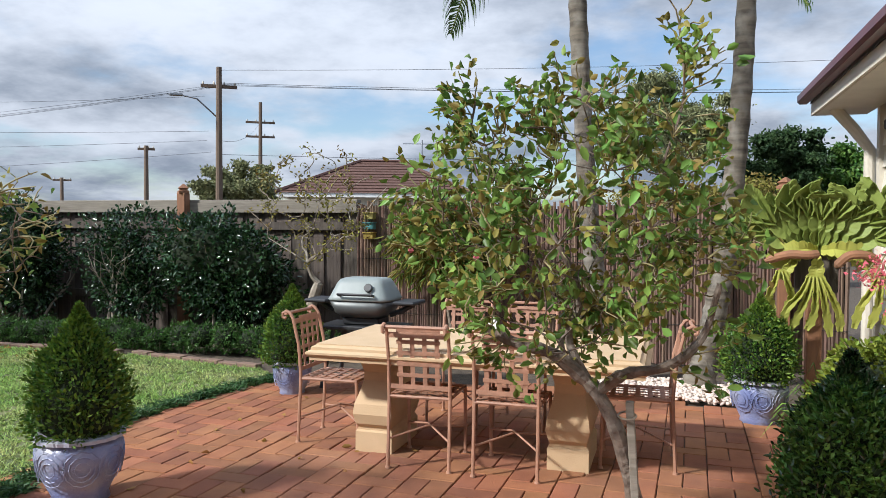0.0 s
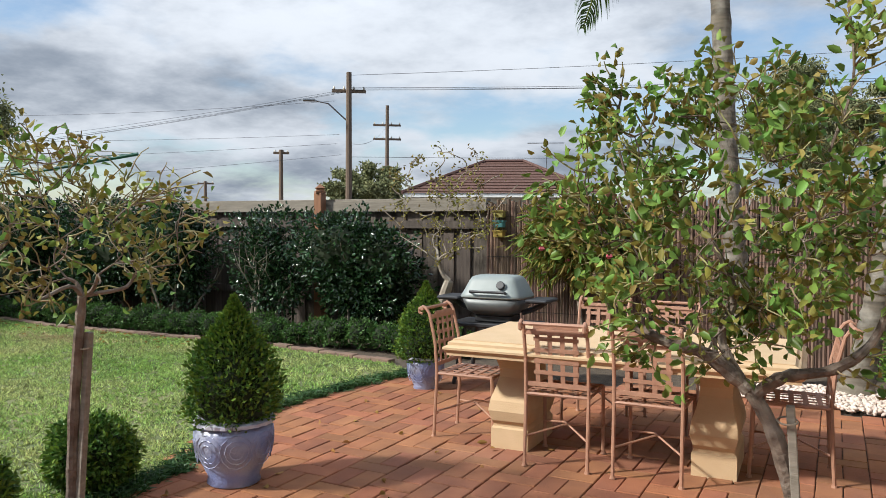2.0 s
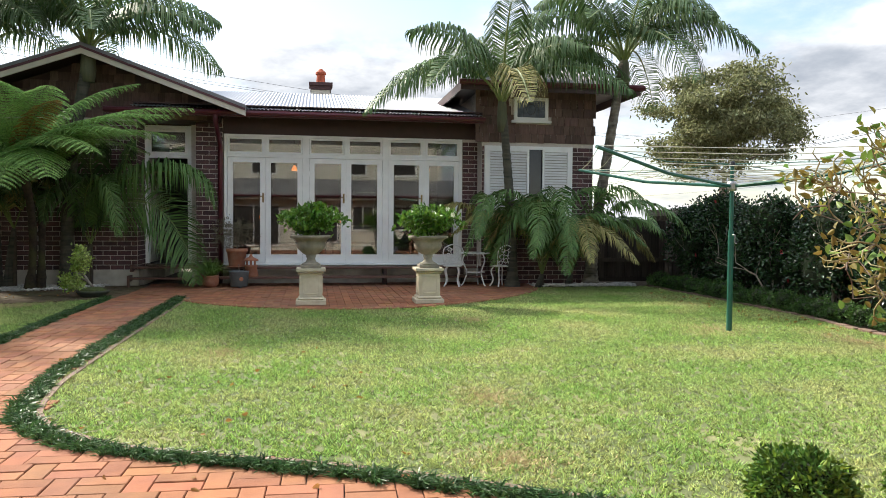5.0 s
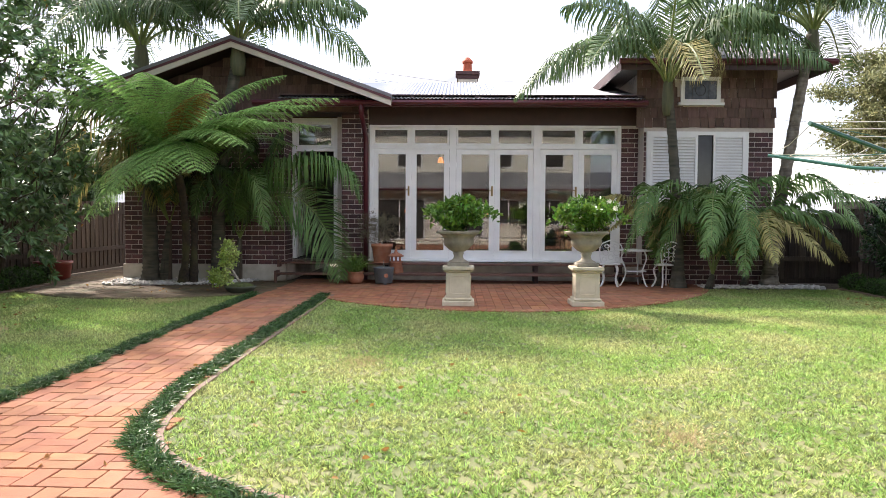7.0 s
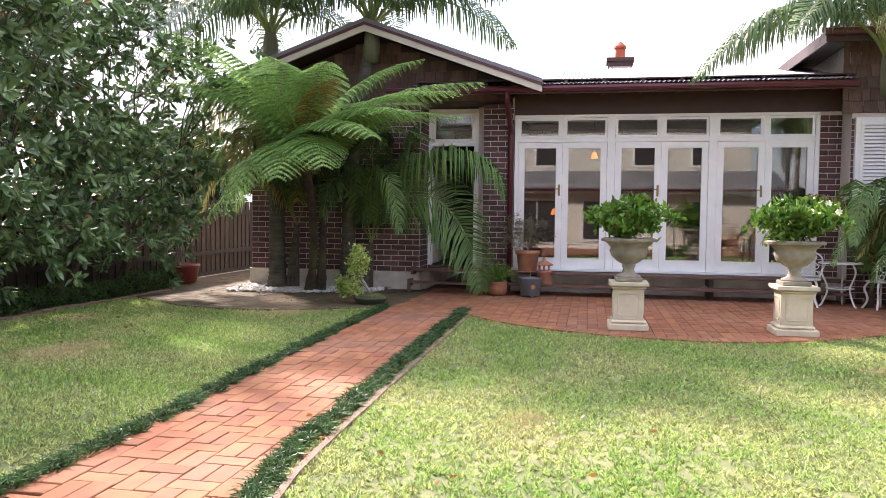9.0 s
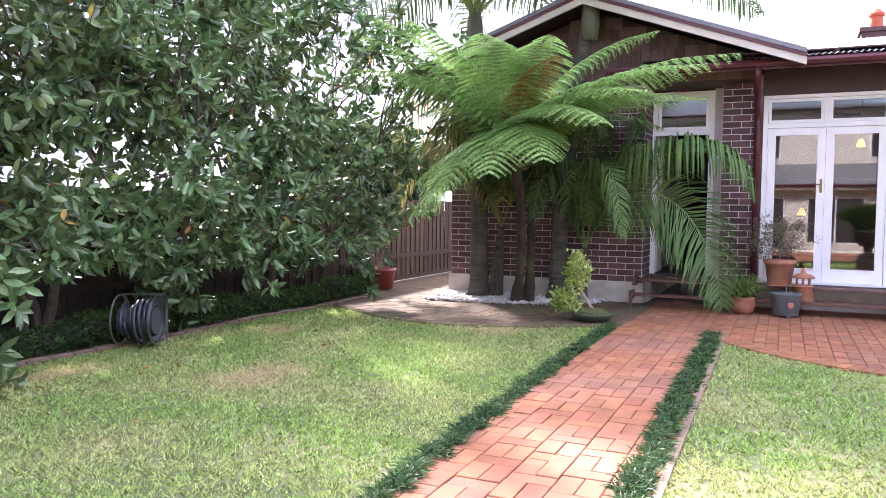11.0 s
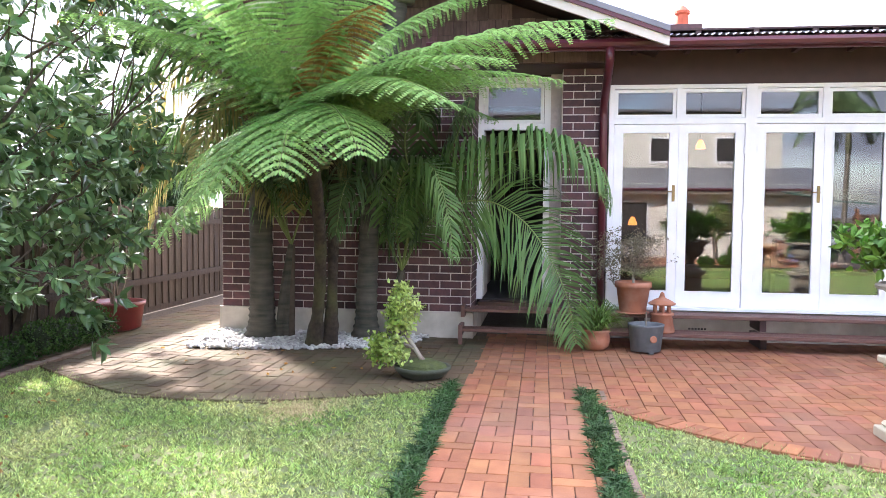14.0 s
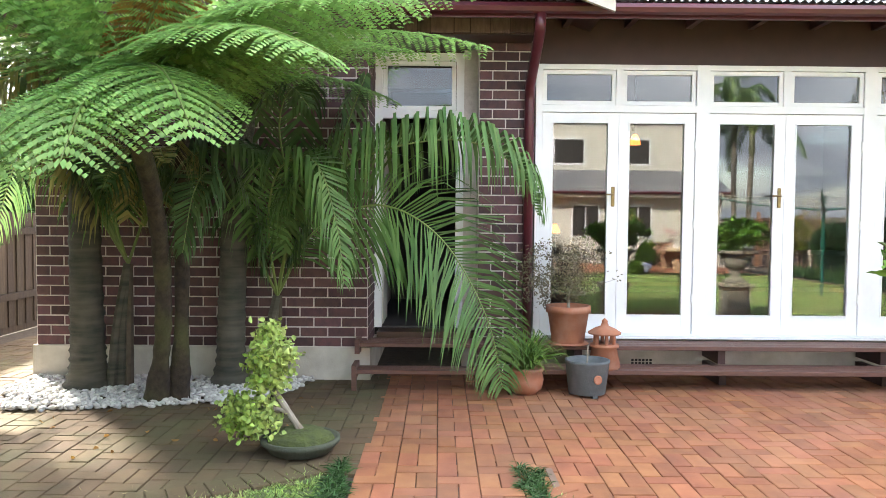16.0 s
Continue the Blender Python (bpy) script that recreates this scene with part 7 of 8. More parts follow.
# small bare fruit tree by the fence
def bare_tree(at, fork_z, targets, centre, radii, n_leaf, seed, label):
    t = thing("fruit_tree", label, "tree", at=at)
    rng = random.Random(seed)
    bm, nd = bmesh.new(), []
    grow(bm, [(0, 0, -0.02), (-0.08, 0, fork_z * 0.5), (0.03, 0, fork_z)], targets, centre, radii, rng, 0.055, nd, taper=0.72, thin=0.006)
    part("limbed_trunk", bm, G["bark"], t)
    N_ = np.array([tuple(q[0]) for q in nd])
    P = N_[rs.choice(len(N_), n_leaf)] + rs.normal(size=(n_leaf, 3)) * 0.03
    leaves("foliage", P, rs.normal(size=P.shape), rs.uniform(0.03, 0.05, n_leaf), 0.022, G["rose_old"], t)



def grow(bm, trunk, count, centre, radii, rng, r0, nodes_out=None, taper=0.62, thin=0.0022):
    """A trunk, and limbs that reach to scattered places in a crown."""
    P = spline(trunk, 5)
    ring_tube(bm, P, [r0 * (1.15 - 0.25 * i / len(P)) * (1 + 0.12 * rng.uniform(-1, 1)) for i in range(len(P))], 9)
    nodes = [(P[-1], r0 * 0.8, 0)]
    c = Vector(centre)
    tg = []
    while len(tg) < count:
        v = Vector((rng.uniform(-1, 1), rng.uniform(-1, 1), rng.uniform(-1, 1)))
        if 0.15 < v.length < 1:
            v = Vector((v.x * radii[0], v.y * radii[1], v.z * radii[2])) * (1 + 0.3 * noise.noise(v * 2))
            tg.append(c + v)
    tg.sort(key=lambda q: (q - P[-1]).length)
    for q in tg:
        best = min(nodes, key=lambda nd: (nd[0] - q).length + 0.04 * nd[2])
        p, r, dep = best
        ln = (q - p).length
        mid = p.lerp(q, 0.5) + Vector((rng.uniform(-1, 1), rng.uniform(-1, 1), rng.uniform(-0.6, 0.9))) * ln * 0.22
        rr = max(thin, min(r * taper, r0 * 0.62))
        pts = spline([p, mid, q], 3)
        rad = [rr * (1 - 0.35 * i / (len(pts) - 1)) for i in range(len(pts))]
        ring_tube(bm, pts, rad, 6 if rr > 0.008 else 4)
        for i in (len(pts) // 2, len(pts) - 1):
            nodes.append((pts[i], rad[i], dep + 1))
    if nodes_out is not None:
        nodes_out += [nd for nd in nodes if nd[2] > 0]


bare_tree((-3.62, 7.35, 0), 0.75, 120, (0.0, 0, 1.62), (0.72, 0.35, 0.68), 900, 15, "small nearly bare fruit tree with crooked limbs by the fence")


# ---- urns ----
def urn(at, seed, flowers):
    ped = thing("stone_pedestal", "pale cast-stone pedestal with framed panels", "pedestal", "pedestals of the urns", at=at)
    z = at[2]
    part("base", bx(-0.235, -0.235, 0, 0.235, 0.235, 0.075, bevel=0.008), T_["stone_pale"], ped)
    part("base_moulding", bx(-0.205, -0.205, 0.076, 0.205, 0.205, 0.12, bevel=0.02), T_["stone_pale"], ped)
    die = part("die", bx(-0.175, -0.175, 0.121, 0.175, 0.175, 0.49, bevel=0.006), T_["stone_pale"], ped)
    for r in (0, 90, 180, 270):
        bm = bmesh.new()
        o, i = [(-0.12, 0.20), (-0.09, 0.175), (0.09, 0.175), (0.12, 0.20), (0.12, 0.41), (0.09, 0.435), (-0.09, 0.435), (-0.12, 0.41)], None
        ring_tube(bm, [(0.177, y, zz) for y, zz in o + o[:1]], 0.007, 6, cap=False)
        for v in bm.verts:
            v.co = pose(0, 0, 0, 0, 0, r) @ v.co
        part("panel_moulding", bm, T_["stone_pale"], die)
    part("cap_moulding", bx(-0.205, -0.205, 0.491, 0.205, 0.205, 0.525, bevel=0.015), T_["stone_pale"], ped)
    part("cap", bx(-0.23, -0.23, 0.526, 0.23, 0.23, 0.575, bevel=0.008), T_["stone_pale"], ped)
    u = thing("garden_urn", "weathered fluted stone urn on a pedestal", "urn", "garden urns", at=(at[0], at[1], z + 0.576))
    part("plinth_block", bx(-0.16, -0.16, 0, 0.16, 0.16, 0.05, bevel=0.01), T_["stone"], u)
    part("bowl", lathe([(0.15, 0.051), (0.14, 0.07), (0.08, 0.10), (0.065, 0.15), (0.085, 0.19), (0.07, 0.20), (0.13, 0.235), (0.20, 0.30), (0.225, 0.36), (0.21, 0.40), (0.25, 0.45), (0.29, 0.475)], 48, wave=lambda a, r, zz: r * (1 + (0.035 * abs(math.sin(10 * a)) if 0.22 < zz < 0.46 else 0))), T_["stone"], u, smooth=True)
    part("rim", lathe([(0.29, 0.475), (0.325, 0.48), (0.33, 0.505), (0.30, 0.52), (0.27, 0.50), (0.02, 0.49)], 48, wave=lambda a, r, zz: r * (1 + 0.01 * math.cos(24 * a))), T_["stone"], u)
    g = thing("gardenia", "bushy green gardenia growing in a stone urn" + (" with white flowers" if flowers else ""), "plant", "gardenias in the urns", at=(at[0], at[1], z + 1.07))
    rng = random.Random(seed)
    bm, nd = bmesh.new(), []
    grow(bm, [(0, 0, -0.02), (0.02, 0, 0.05), (0, 0, 0.1)], 70, (0, 0, 0.27), (0.5, 0.5, 0.22), rng, 0.014, nd)
    part("branching_stem", bm, G["bark"], g)
    N_ = np.array([tuple(q[0]) for q in nd])
    n = 2300
    C = N_[rs.choice(len(N_), n)] + rs.normal(size=(n, 3)) * np.array([0.05, 0.05, 0.035])
    leaves("foliage", C, rs.normal(size=(n, 3)) + np.array([0, 0, 0.5]), rs.uniform(0.06, 0.105, n), 0.042, G["gardenia"], g)
    for k in range(7 if flowers else 2):
        p = N_[rs.randint(len(N_))] + np.array([0.05, 0, 0.03])
        fb = bmesh.new()
        for q in range(7):
            a = 2 * math.pi * q / 7
            o = Vector(p)
            vs = [fb.verts.new(o), fb.verts.new(o + Vector((0.012, math.cos(a) * 0.03, math.sin(a) * 0.03))), fb.verts.new(o + Vector((0.018, math.cos(a + 0.4) * 0.045, math.sin(a + 0.4) * 0.045))), fb.verts.new(o + Vector((0.012, math.cos(a + 0.8) * 0.03, math.sin(a + 0.8) * 0.03)))]
            fb.faces.new(vs)
        part("flower", fb, G["petal"], g)


urn((-12.68, -0.15, 0.014), 1, False)
urn((-12.72, 1.74, 0.014), 2, True)


# ---- white cast-iron bistro set ----
WI = mat("white_cast_iron", (0.76, 0.76, 0.74), (0.68, 0.68, 0.66), scale=20, rough=0.45, bump=0.2)


def cast_chair(at, turn):
    c = thing("cast_iron_chair", "white cast-iron garden chair with a lacy pierced back", "chair", "white garden chairs", at=at, turn=turn)
    part("seat", lathe([(0.17, 0.40), (0.195, 0.41), (0.195, 0.425), (0.17, 0.43)], 24), WI, c)
    for k in range(4):
        a = math.pi / 4 + k * math.pi / 2
        x, y = math.cos(a), math.sin(a)
        part("leg", tube(spline([(x * 0.15, y * 0.15, 0.40), (x * 0.20, y * 0.20, 0.30), (x * 0.155, y * 0.155, 0.14), (x * 0.21, y * 0.21, 0.015), (x * 0.235, y * 0.235, 0.0)], 5), [0.016] * 21, 7), WI, c)
    bm = bmesh.new()
    outer = spline([(-0.17, 0.16, 0.42), (-0.21, 0.19, 0.6), (-0.19, 0.21, 0.76), (-0.08, 0.22, 0.83), (0, 0.22, 0.85), (0.08, 0.22, 0.83), (0.19, 0.21, 0.76), (0.21, 0.19, 0.6), (0.17, 0.16, 0.42)], 5)
    ring_tube(bm, outer, 0.013, 7)
    part("back_frame", bm, WI, c)
    for cx, cz, r in ((0, 0.7, 0.07), (-0.1, 0.62, 0.06), (0.1, 0.62, 0.06), (0, 0.54, 0.06), (-0.08, 0.75, 0.045), (0.08, 0.75, 0.045), (-0.12, 0.5, 0.05), (0.12, 0.5, 0.05)):
        part("scroll", tube([(cx + r * math.cos(t) * (0.6 + 0.06 * t), 0.185 + 0.1 * (cz - 0.5), cz + r * math.sin(t) * (0.6 + 0.06 * t)) for t in np.linspace(0, 6.9, 18)], 0.009, 5), WI, c)


cast_chair((-15.85, 2.72, 0.014), 75)
cast_chair((-15.75, 3.72, 0.014), -70)
bt = thing("cast_iron_table", "small round white cast-iron garden table", "table", at=(-15.95, 3.22, 0.014))
part("tabletop", lathe([(0.30, 0.66), (0.315, 0.665), (0.315, 0.68), (0.30, 0.685)], 32), WI, bt)
part("ring", tube([(0.2 * math.cos(a), 0.2 * math.sin(a), 0.28) for a in np.linspace(0, 2 * math.pi, 25)], 0.01, 6), WI, bt)
for k in range(3):
    a = 0.6 + k * 2 * math.pi / 3
    x, y = math.cos(a), math.sin(a)
    part("leg", tube(spline([(x * 0.22, y * 0.22, 0.66), (x * 0.27, y * 0.27, 0.52), (x * 0.18, y * 0.18, 0.28), (x * 0.25, y * 0.25, 0.06), (x * 0.3, y * 0.3, 0.0)], 5), 0.014, 7), WI, bt)


# ---- clothes line ----
def hoist():
    h = thing("clothes_hoist", "green rotary clothes hoist with cream lines", "clothes line", at=(-9.05, 4.96, 0))
    part("post", tube([(0, 0, -0.02), (0, 0, 1.25)], 0.034, 12), T_["green"], h)
    part("inner_post", tube([(0, 0, 1.25), (0, 0, 2.08)], 0.024, 10), T_["green"], h)
    part("hub", lathe([(0.05, 1.74), (0.06, 1.76), (0.06, 1.83), (0.04, 1.86)], 12), T_["steel"], h)
    part("cap", lathe([(0.035, 2.04), (0.04, 2.06), (0.03, 2.10), (0.005, 2.11)], 12), T_["black"], h)
    part("crank", tube([(0.03, 0, 1.2), (0.09, 0, 1.2), (0.09, 0.0, 1.1), (0.13, 0, 1.1)], 0.008, 6), T_["steel"], h)
    tips = []
    for k in range(4):
        a = math.radians(208 + 90 * k)
        x, y = math.cos(a), math.sin(a)
        tips.append((x, y))
        part("arm", tube([(x * 0.05, y * 0.05, 1.80), (x * 1.3, y * 1.3, 1.90), (x * 2.5, y * 2.5, 2.12)], 0.02, 7), T_["green"], h)
        part("stay", tube([(x * 0.03, y * 0.03, 2.07), (x * 1.3, y * 1.3, 2.03), (x * 2.45, y * 2.45, 2.12)], 0.005, 5), T_["green"], h)
    for r in (0.7, 1.0, 1.3, 1.6, 1.9, 2.2, 2.45):
        z = 1.84 + 0.28 * (r / 2.5) ** 1.6
        for (x, y), (u, w) in zip(tips, tips[1:] + tips[:1]):
            part("clothes_cord", tube([(x * r, y * r, z + 0.02), ((x + u) * r / 2, (y + w) * r / 2, z - 0.02), (u * r, w * r, z + 0.02)], 0.0045, 4), T_["line"], h)


hoist()


# ---- hose reel, red pot ----
def hose_reel():
    h = thing("hose_reel", "metal hose reel wound with dark garden hose", "hose reel", at=(-10.2, -7.42, 0), turn=25)
    h.scale = (1.22, 1.22, 1.22)
    for s in (-1, 1):
        part("side_frame", tube(spline([(-0.16, s * 0.17, 0), (-0.16, s * 0.17, 0.35), (-0.12, s * 0.17, 0.42)], 3), 0.009, 6), T_["steel"], h)
        part("wheel_ring", tube([(0.0 + 0.2 * math.cos(a), s * 0.15, 0.24 + 0.2 * math.sin(a)) for a in np.linspace(0, 6.283, 25)], 0.008, 6), T_["steel"], h)
    part("handle", tube([(-0.12, -0.17, 0.43), (-0.12, 0.17, 0.43)], 0.009, 6), T_["steel"], h)
    bm = bmesh.new()
    pts = []
    for t in np.linspace(0, 2 * math.pi * 15, 360):
        r = 0.13 + 0.035 * math.sin(t * 0.09) + 0.018 * math.sin(t * 0.53)
        pts.append((r * math.cos(t), 0.13 * math.sin(t * 0.105), 0.23 + r * math.sin(t)))
    ring_tube(bm, pts, 0.014, 6)
    part("hose", bm, T_["hose"], h, smooth=True)
    part("drum", tube([(0, -0.14, 0.23), (0, 0.14, 0.23)], 0.11, 16), T_["hose"], h)
    part("connector", tube([(-0.17, -0.17, 0.22), (-0.24, -0.16, 0.22)], 0.018, 8), G["red"], h)


hose_reel()
rp = thing("red_planter", "dull red glazed planter by the side fence", "pot", at=(-16.3, -8.15, 0))
part("body", lathe([(0.20, 0), (0.30, 0.05), (0.34, 0.32), (0.36, 0.34), (0.36, 0.38), (0.32, 0.38), (0.30, 0.34), (0.02, 0.33)], 28), mat("red_glaze", (0.20, 0.035, 0.03), (0.14, 0.028, 0.025), rough=0.3), rp, smooth=True)
for k in range(7):
    part("branch", tube(spline([(0.05 * math.cos(k), 0.05 * math.sin(k), 0.33), (0.2 * math.cos(k), 0.12 * math.sin(k), 0.9), (0.45 * math.cos(k * 2.1), 0.25 * math.sin(k * 1.7), 1.7)], 4), 0.009, 5), G["bark"], rp)


# ---- pots by the back door ----
def door_pots():
    p = thing("terracotta_pot", "round terracotta bowl with grassy strap leaves", "pot", at=(-15.98, -2.12, 0.014))
    part("body", lathe([(0.10, 0), (0.15, 0.05), (0.165, 0.13), (0.15, 0.2), (0.165, 0.21), (0.165, 0.235), (0.14, 0.23), (0.02, 0.22)], 26), T_["terra"], p, smooth=True)
    strappy("grassy_plant", "clump of grassy leaves in a terracotta bowl", (-15.98, -2.12, 0.23), 330, 0.5, G["rose"], w=0.011, spread=0.75)
    q = thing("tall_terracotta_pot", "terracotta pot with a moulded rim", "pot", at=(-16.45, -1.66, 0.39))
    part("body", lathe([(0.15, 0), (0.155, 0.02), (0.195, 0.30), (0.215, 0.305), (0.215, 0.37), (0.19, 0.37), (0.18, 0.33), (0.02, 0.32)], 28), T_["terra"], q, smooth=True)
    part("saucer", lathe([(0.17, 0.0), (0.2, 0.012), (0.19, 0.02)], 28, at=(0, 0, -0.005)), T_["terra"], q)
    b = thing("bronze_shrub", "small-leaved greyish bronze shrub in a terracotta pot", "shrub", at=(-16.45, -1.66, 0.71))
    bm, nd = bmesh.new(), []
    grow(bm, [(0, 0, -0.02), (0.0, 0.0, 0.1), (0, 0, 0.15)], 130, (0.03, -0.08, 0.38), (0.35, 0.5, 0.33), random.Random(3), 0.014, nd)
    part("branching_stem", bm, G["bark"], b)
    N_ = np.array([tuple(t[0]) for t in nd])
    n = 2600
    leaves("foliage", N_[rs.choice(len(N_), n)] + rs.normal(size=(n, 3)) * 0.03, rs.normal(size=(n, 3)), rs.uniform(0.018, 0.032, n), 0.016, G["grey"], b)
    g = thing("grey_pot", "dark grey stoneware pot with a round orange emblem", "pot", at=(-15.93, -1.57, 0.014))
    part("body", lathe([(0.16, 0.02), (0.165, 0.03), (0.195, 0.29), (0.20, 0.30), (0.20, 0.32), (0.18, 0.32), (0.17, 0.28), (0.02, 0.27)], 28), T_["grey_pot"], g, smooth=True)
    for k in range(3):
        a = k * 2.1 + 0.3
        part("foot", bx(-0.04, -0.025, 0, 0.04, 0.025, 0.03, m=pose(0.12 * math.cos(a), 0.12 * math.sin(a), 0, 0, 0, math.degrees(a))), T_["grey_pot"], g)
    em = bmesh.new()
    lathe([(0.04, 0), (0.04, 0.008), (0.03, 0.012)], 18, bm=em)
    for v_ in em.verts:
        v_.co = pose(0.175, 0.06, 0.17, 0, 84, 18) @ v_.co
    part("emblem", em, T_["terra"], g)
    part("bare_stem", tube([(0, 0, 0.26), (0.01, 0, 0.45)], 0.008, 6), G["bark"], g)
    l = thing("terracotta_lantern", "small pagoda-shaped terracotta lantern", "lantern", at=(-16.2, -1.36, 0.205))
    part("base", lathe([(0.14, 0), (0.15, 0.02), (0.115, 0.19), (0.135, 0.2), (0.135, 0.225)], 24), T_["terra"], l, smooth=True)
    for k in range(6):
        a = k * math.pi / 3
        part("pillar", tube([(0.09 * math.cos(a), 0.09 * math.sin(a), 0.225), (0.09 * math.cos(a), 0.09 * math.sin(a), 0.32)], 0.017, 7), T_["terra"], l)
    part("roof", lathe([(0.15, 0.32), (0.155, 0.335), (0.09, 0.375), (0.04, 0.395), (0.025, 0.43), (0.03, 0.44), (0.005, 0.465)], 24), T_["terra"], l, smooth=True)


door_pots()


def bonsai():
    b = thing("bonsai_bowl", "mossy round stone bowl on the paving", "bowl", at=(-14.2, -3.83, 0.014))
    part("bowl", lathe([(0.16, 0), (0.20, 0.015), (0.25, 0.07), (0.265, 0.085), (0.265, 0.11), (0.24, 0.11), (0.22, 0.09), (0.02, 0.09)], 30), mat("mossy_stone", (0.08, 0.085, 0.06), (0.05, 0.06, 0.035), scale=9, rough=0.95, bump=0.5), b, smooth=True)
    part("moss", lathe([(0.225, 0.085), (0.20, 0.13), (0.12, 0.16), (0.01, 0.17)], 20, wave=lambda a, r, z: r * (1 + 0.08 * math.sin(5 * a))), mat("moss", (0.09, 0.11, 0.03), (0.05, 0.06, 0.02), scale=20, rough=1, bump=1.0), b)
    t = thing("bonsai_tree", "small leaning variegated bonsai cascading to one side", "bonsai", at=(-14.2, -3.83, 0.16))
    bm, nd = bmesh.new(), []
    rng = random.Random(12)
    grow(bm, [(0.0, 0.02, -0.02), (0.0, -0.06, 0.1), (0.0, -0.18, 0.28)], 55, (0, -0.2, 0.5), (0.16, 0.15, 0.26), rng, 0.022, nd)
    grow(bm, [(0.0, -0.08, 0.12), (0.03, -0.16, 0.16), (0.03, -0.25, 0.14)], 45, (0.03, -0.33, 0.12), (0.15, 0.2, 0.13), rng, 0.012, nd)
    part("branching_stem", bm, G["bark"], t)
    N_ = np.array([tuple(q[0]) for q in nd])
    n = 2000
    leaves("foliage", N_[rs.choice(len(N_), n)] + rs.normal(size=(n, 3)) * 0.03, rs.normal(size=(n, 3)), rs.uniform(0.034, 0.055, n), 0.034, G["jade"], t)


bonsai()

# edge bricks along the side bed and round the mossy paving
bed = thing("bed_edging", "old brick edging along the side bed", "edging", kind="structure")
bev = bpy.data.meshes.new("brick"); bmm = bx(-0.115, -0.05, -0.04, 0.115, 0.05, 0.03, bevel=0.006); bmm.to_mesh(bev); bmm.free()
bev.materials.append(M["concrete"])
rng = random.Random(2)
for i in range(46):
    ob = new("brick", bev)
    ob.parent, ob.matrix_basis = bed, pose(-15.2 + i * 0.238, -7.66 + 0.03 * math.sin(i * 0.4), 0.01 + rng.uniform(-0.008, 0.006), rng.uniform(-2, 2), 0, rng.uniform(-4, 4))
back_bed = thing("bed_edging", "old brick edging between the lawn and the back bed", "edging", kind="structure")
for a, c in zip(BACK_EDGE, BACK_EDGE[1:]):
    t = Vector((c[0] - a[0], c[1] - a[1], 0))
    for i in range(int(t.length / 0.238)):
        q = Vector((*a, 0)) + t.normalized() * (i + 0.5) * 0.238
        ob = new("brick", bev)
        ob.parent, ob.matrix_basis = back_bed, pose(q.x, q.y + 0.05, 0.004 + rng.uniform(-0.008, 0.006), rng.uniform(-2, 2), 0, math.degrees(math.atan2(t.y, t.x)) + rng.uniform(-3, 3))
for nm, pts, mt in (("soldier_course", arc_pts, M["paver_old"]), ("soldier_course", patio_pts, M["paver_i"])):
    sc = thing(nm, "curved row of bricks edging the paving", "edging", kind="structure")
    me = bpy.data.meshes.new("brick"); bmm = bx(-0.11, -0.053, -0.03, 0.11, 0.053, 0.018, bevel=0.005); bmm.to_mesh(me); bmm.free()
    me.materials.append(M["paver"] if mt is M["paver_i"] else mt)
    line = [Vector((x, y, 0)) for x, y in pts]
    acc = 0.0
    for a, c in zip(line, line[1:]):
        t = (c - a)
        while acc < t.length:
            q = a + t.normalized() * acc
            ob = new("brick", me)
            ob.parent = sc
            ob.matrix_basis = pose(q.x, q.y, 0.006 + rng.uniform(-0.003, 0.003), 0, 0, math.degrees(math.atan2(t.y, t.x)) + 90 + rng.uniform(-1.5, 1.5))
            acc += 0.112
        acc -= t.length

# ---- lamps and furniture in the room ----
for y, z, e in ((2.55, 2.62, 3.0), (-0.55, 2.55, 2.0), (0.55, 1.35, 1.5), (-1.35, 1.45, 1.5)):
    hang = z > 2
    l = thing("pendant_lamp" if hang else "table_lamp", "small warm glowing lamp in the living room", "lamp", "lamps in the room", at=(-18.4 if hang else -19.4, y, z))
    part("shade", lathe([(0.07, -0.06), (0.065, -0.02), (0.04, 0.04), (0.02, 0.07)], 16), glow_mat("lamp_glow", (1.0, 0.26, 0.05), e * 0.3), l)
    part("cord" if hang else "lamp_base", tube([(0, 0, 0.07), (0, 0, 3.38 - z)] if hang else [(0, 0, -0.08), (0, 0, 0.76 - z)], 0.012, 6), M["dark"], l)
st = thing("side_table", "dark timber table in the living room", "table", at=(-19.4, -0.4, 0.40))
part("tabletop", bx(-0.35, -1.4, 0.32, 0.35, 1.4, 0.37), M["deck"], st)
for x in (-0.3, 0.3):
    for y in (-1.3, 1.3):
        part("leg", bx(x - 0.03, y - 0.03, 0, x + 0.03, y + 0.03, 0.318), M["deck"], st)
so = thing("sofa", "dark upholstered sofa in the living room", "sofa", at=(-18.2, 1.2, 0.40))
sfm = mat("dark_fabric", (0.05, 0.05, 0.055), rough=0.9)
part("seat", bx(-0.4, -0.9, 0.05, 0.4, 0.9, 0.42, bevel=0.04), sfm, so)
part("backrest", bx(0.25, -0.9, 0.425, 0.42, 0.9, 0.85, bevel=0.05), sfm, so)
for y in (-1.05, 0.92):
    part("armrest", bx(-0.4, y, 0.0, 0.42, y + 0.14, 0.62, bevel=0.04), sfm, so)

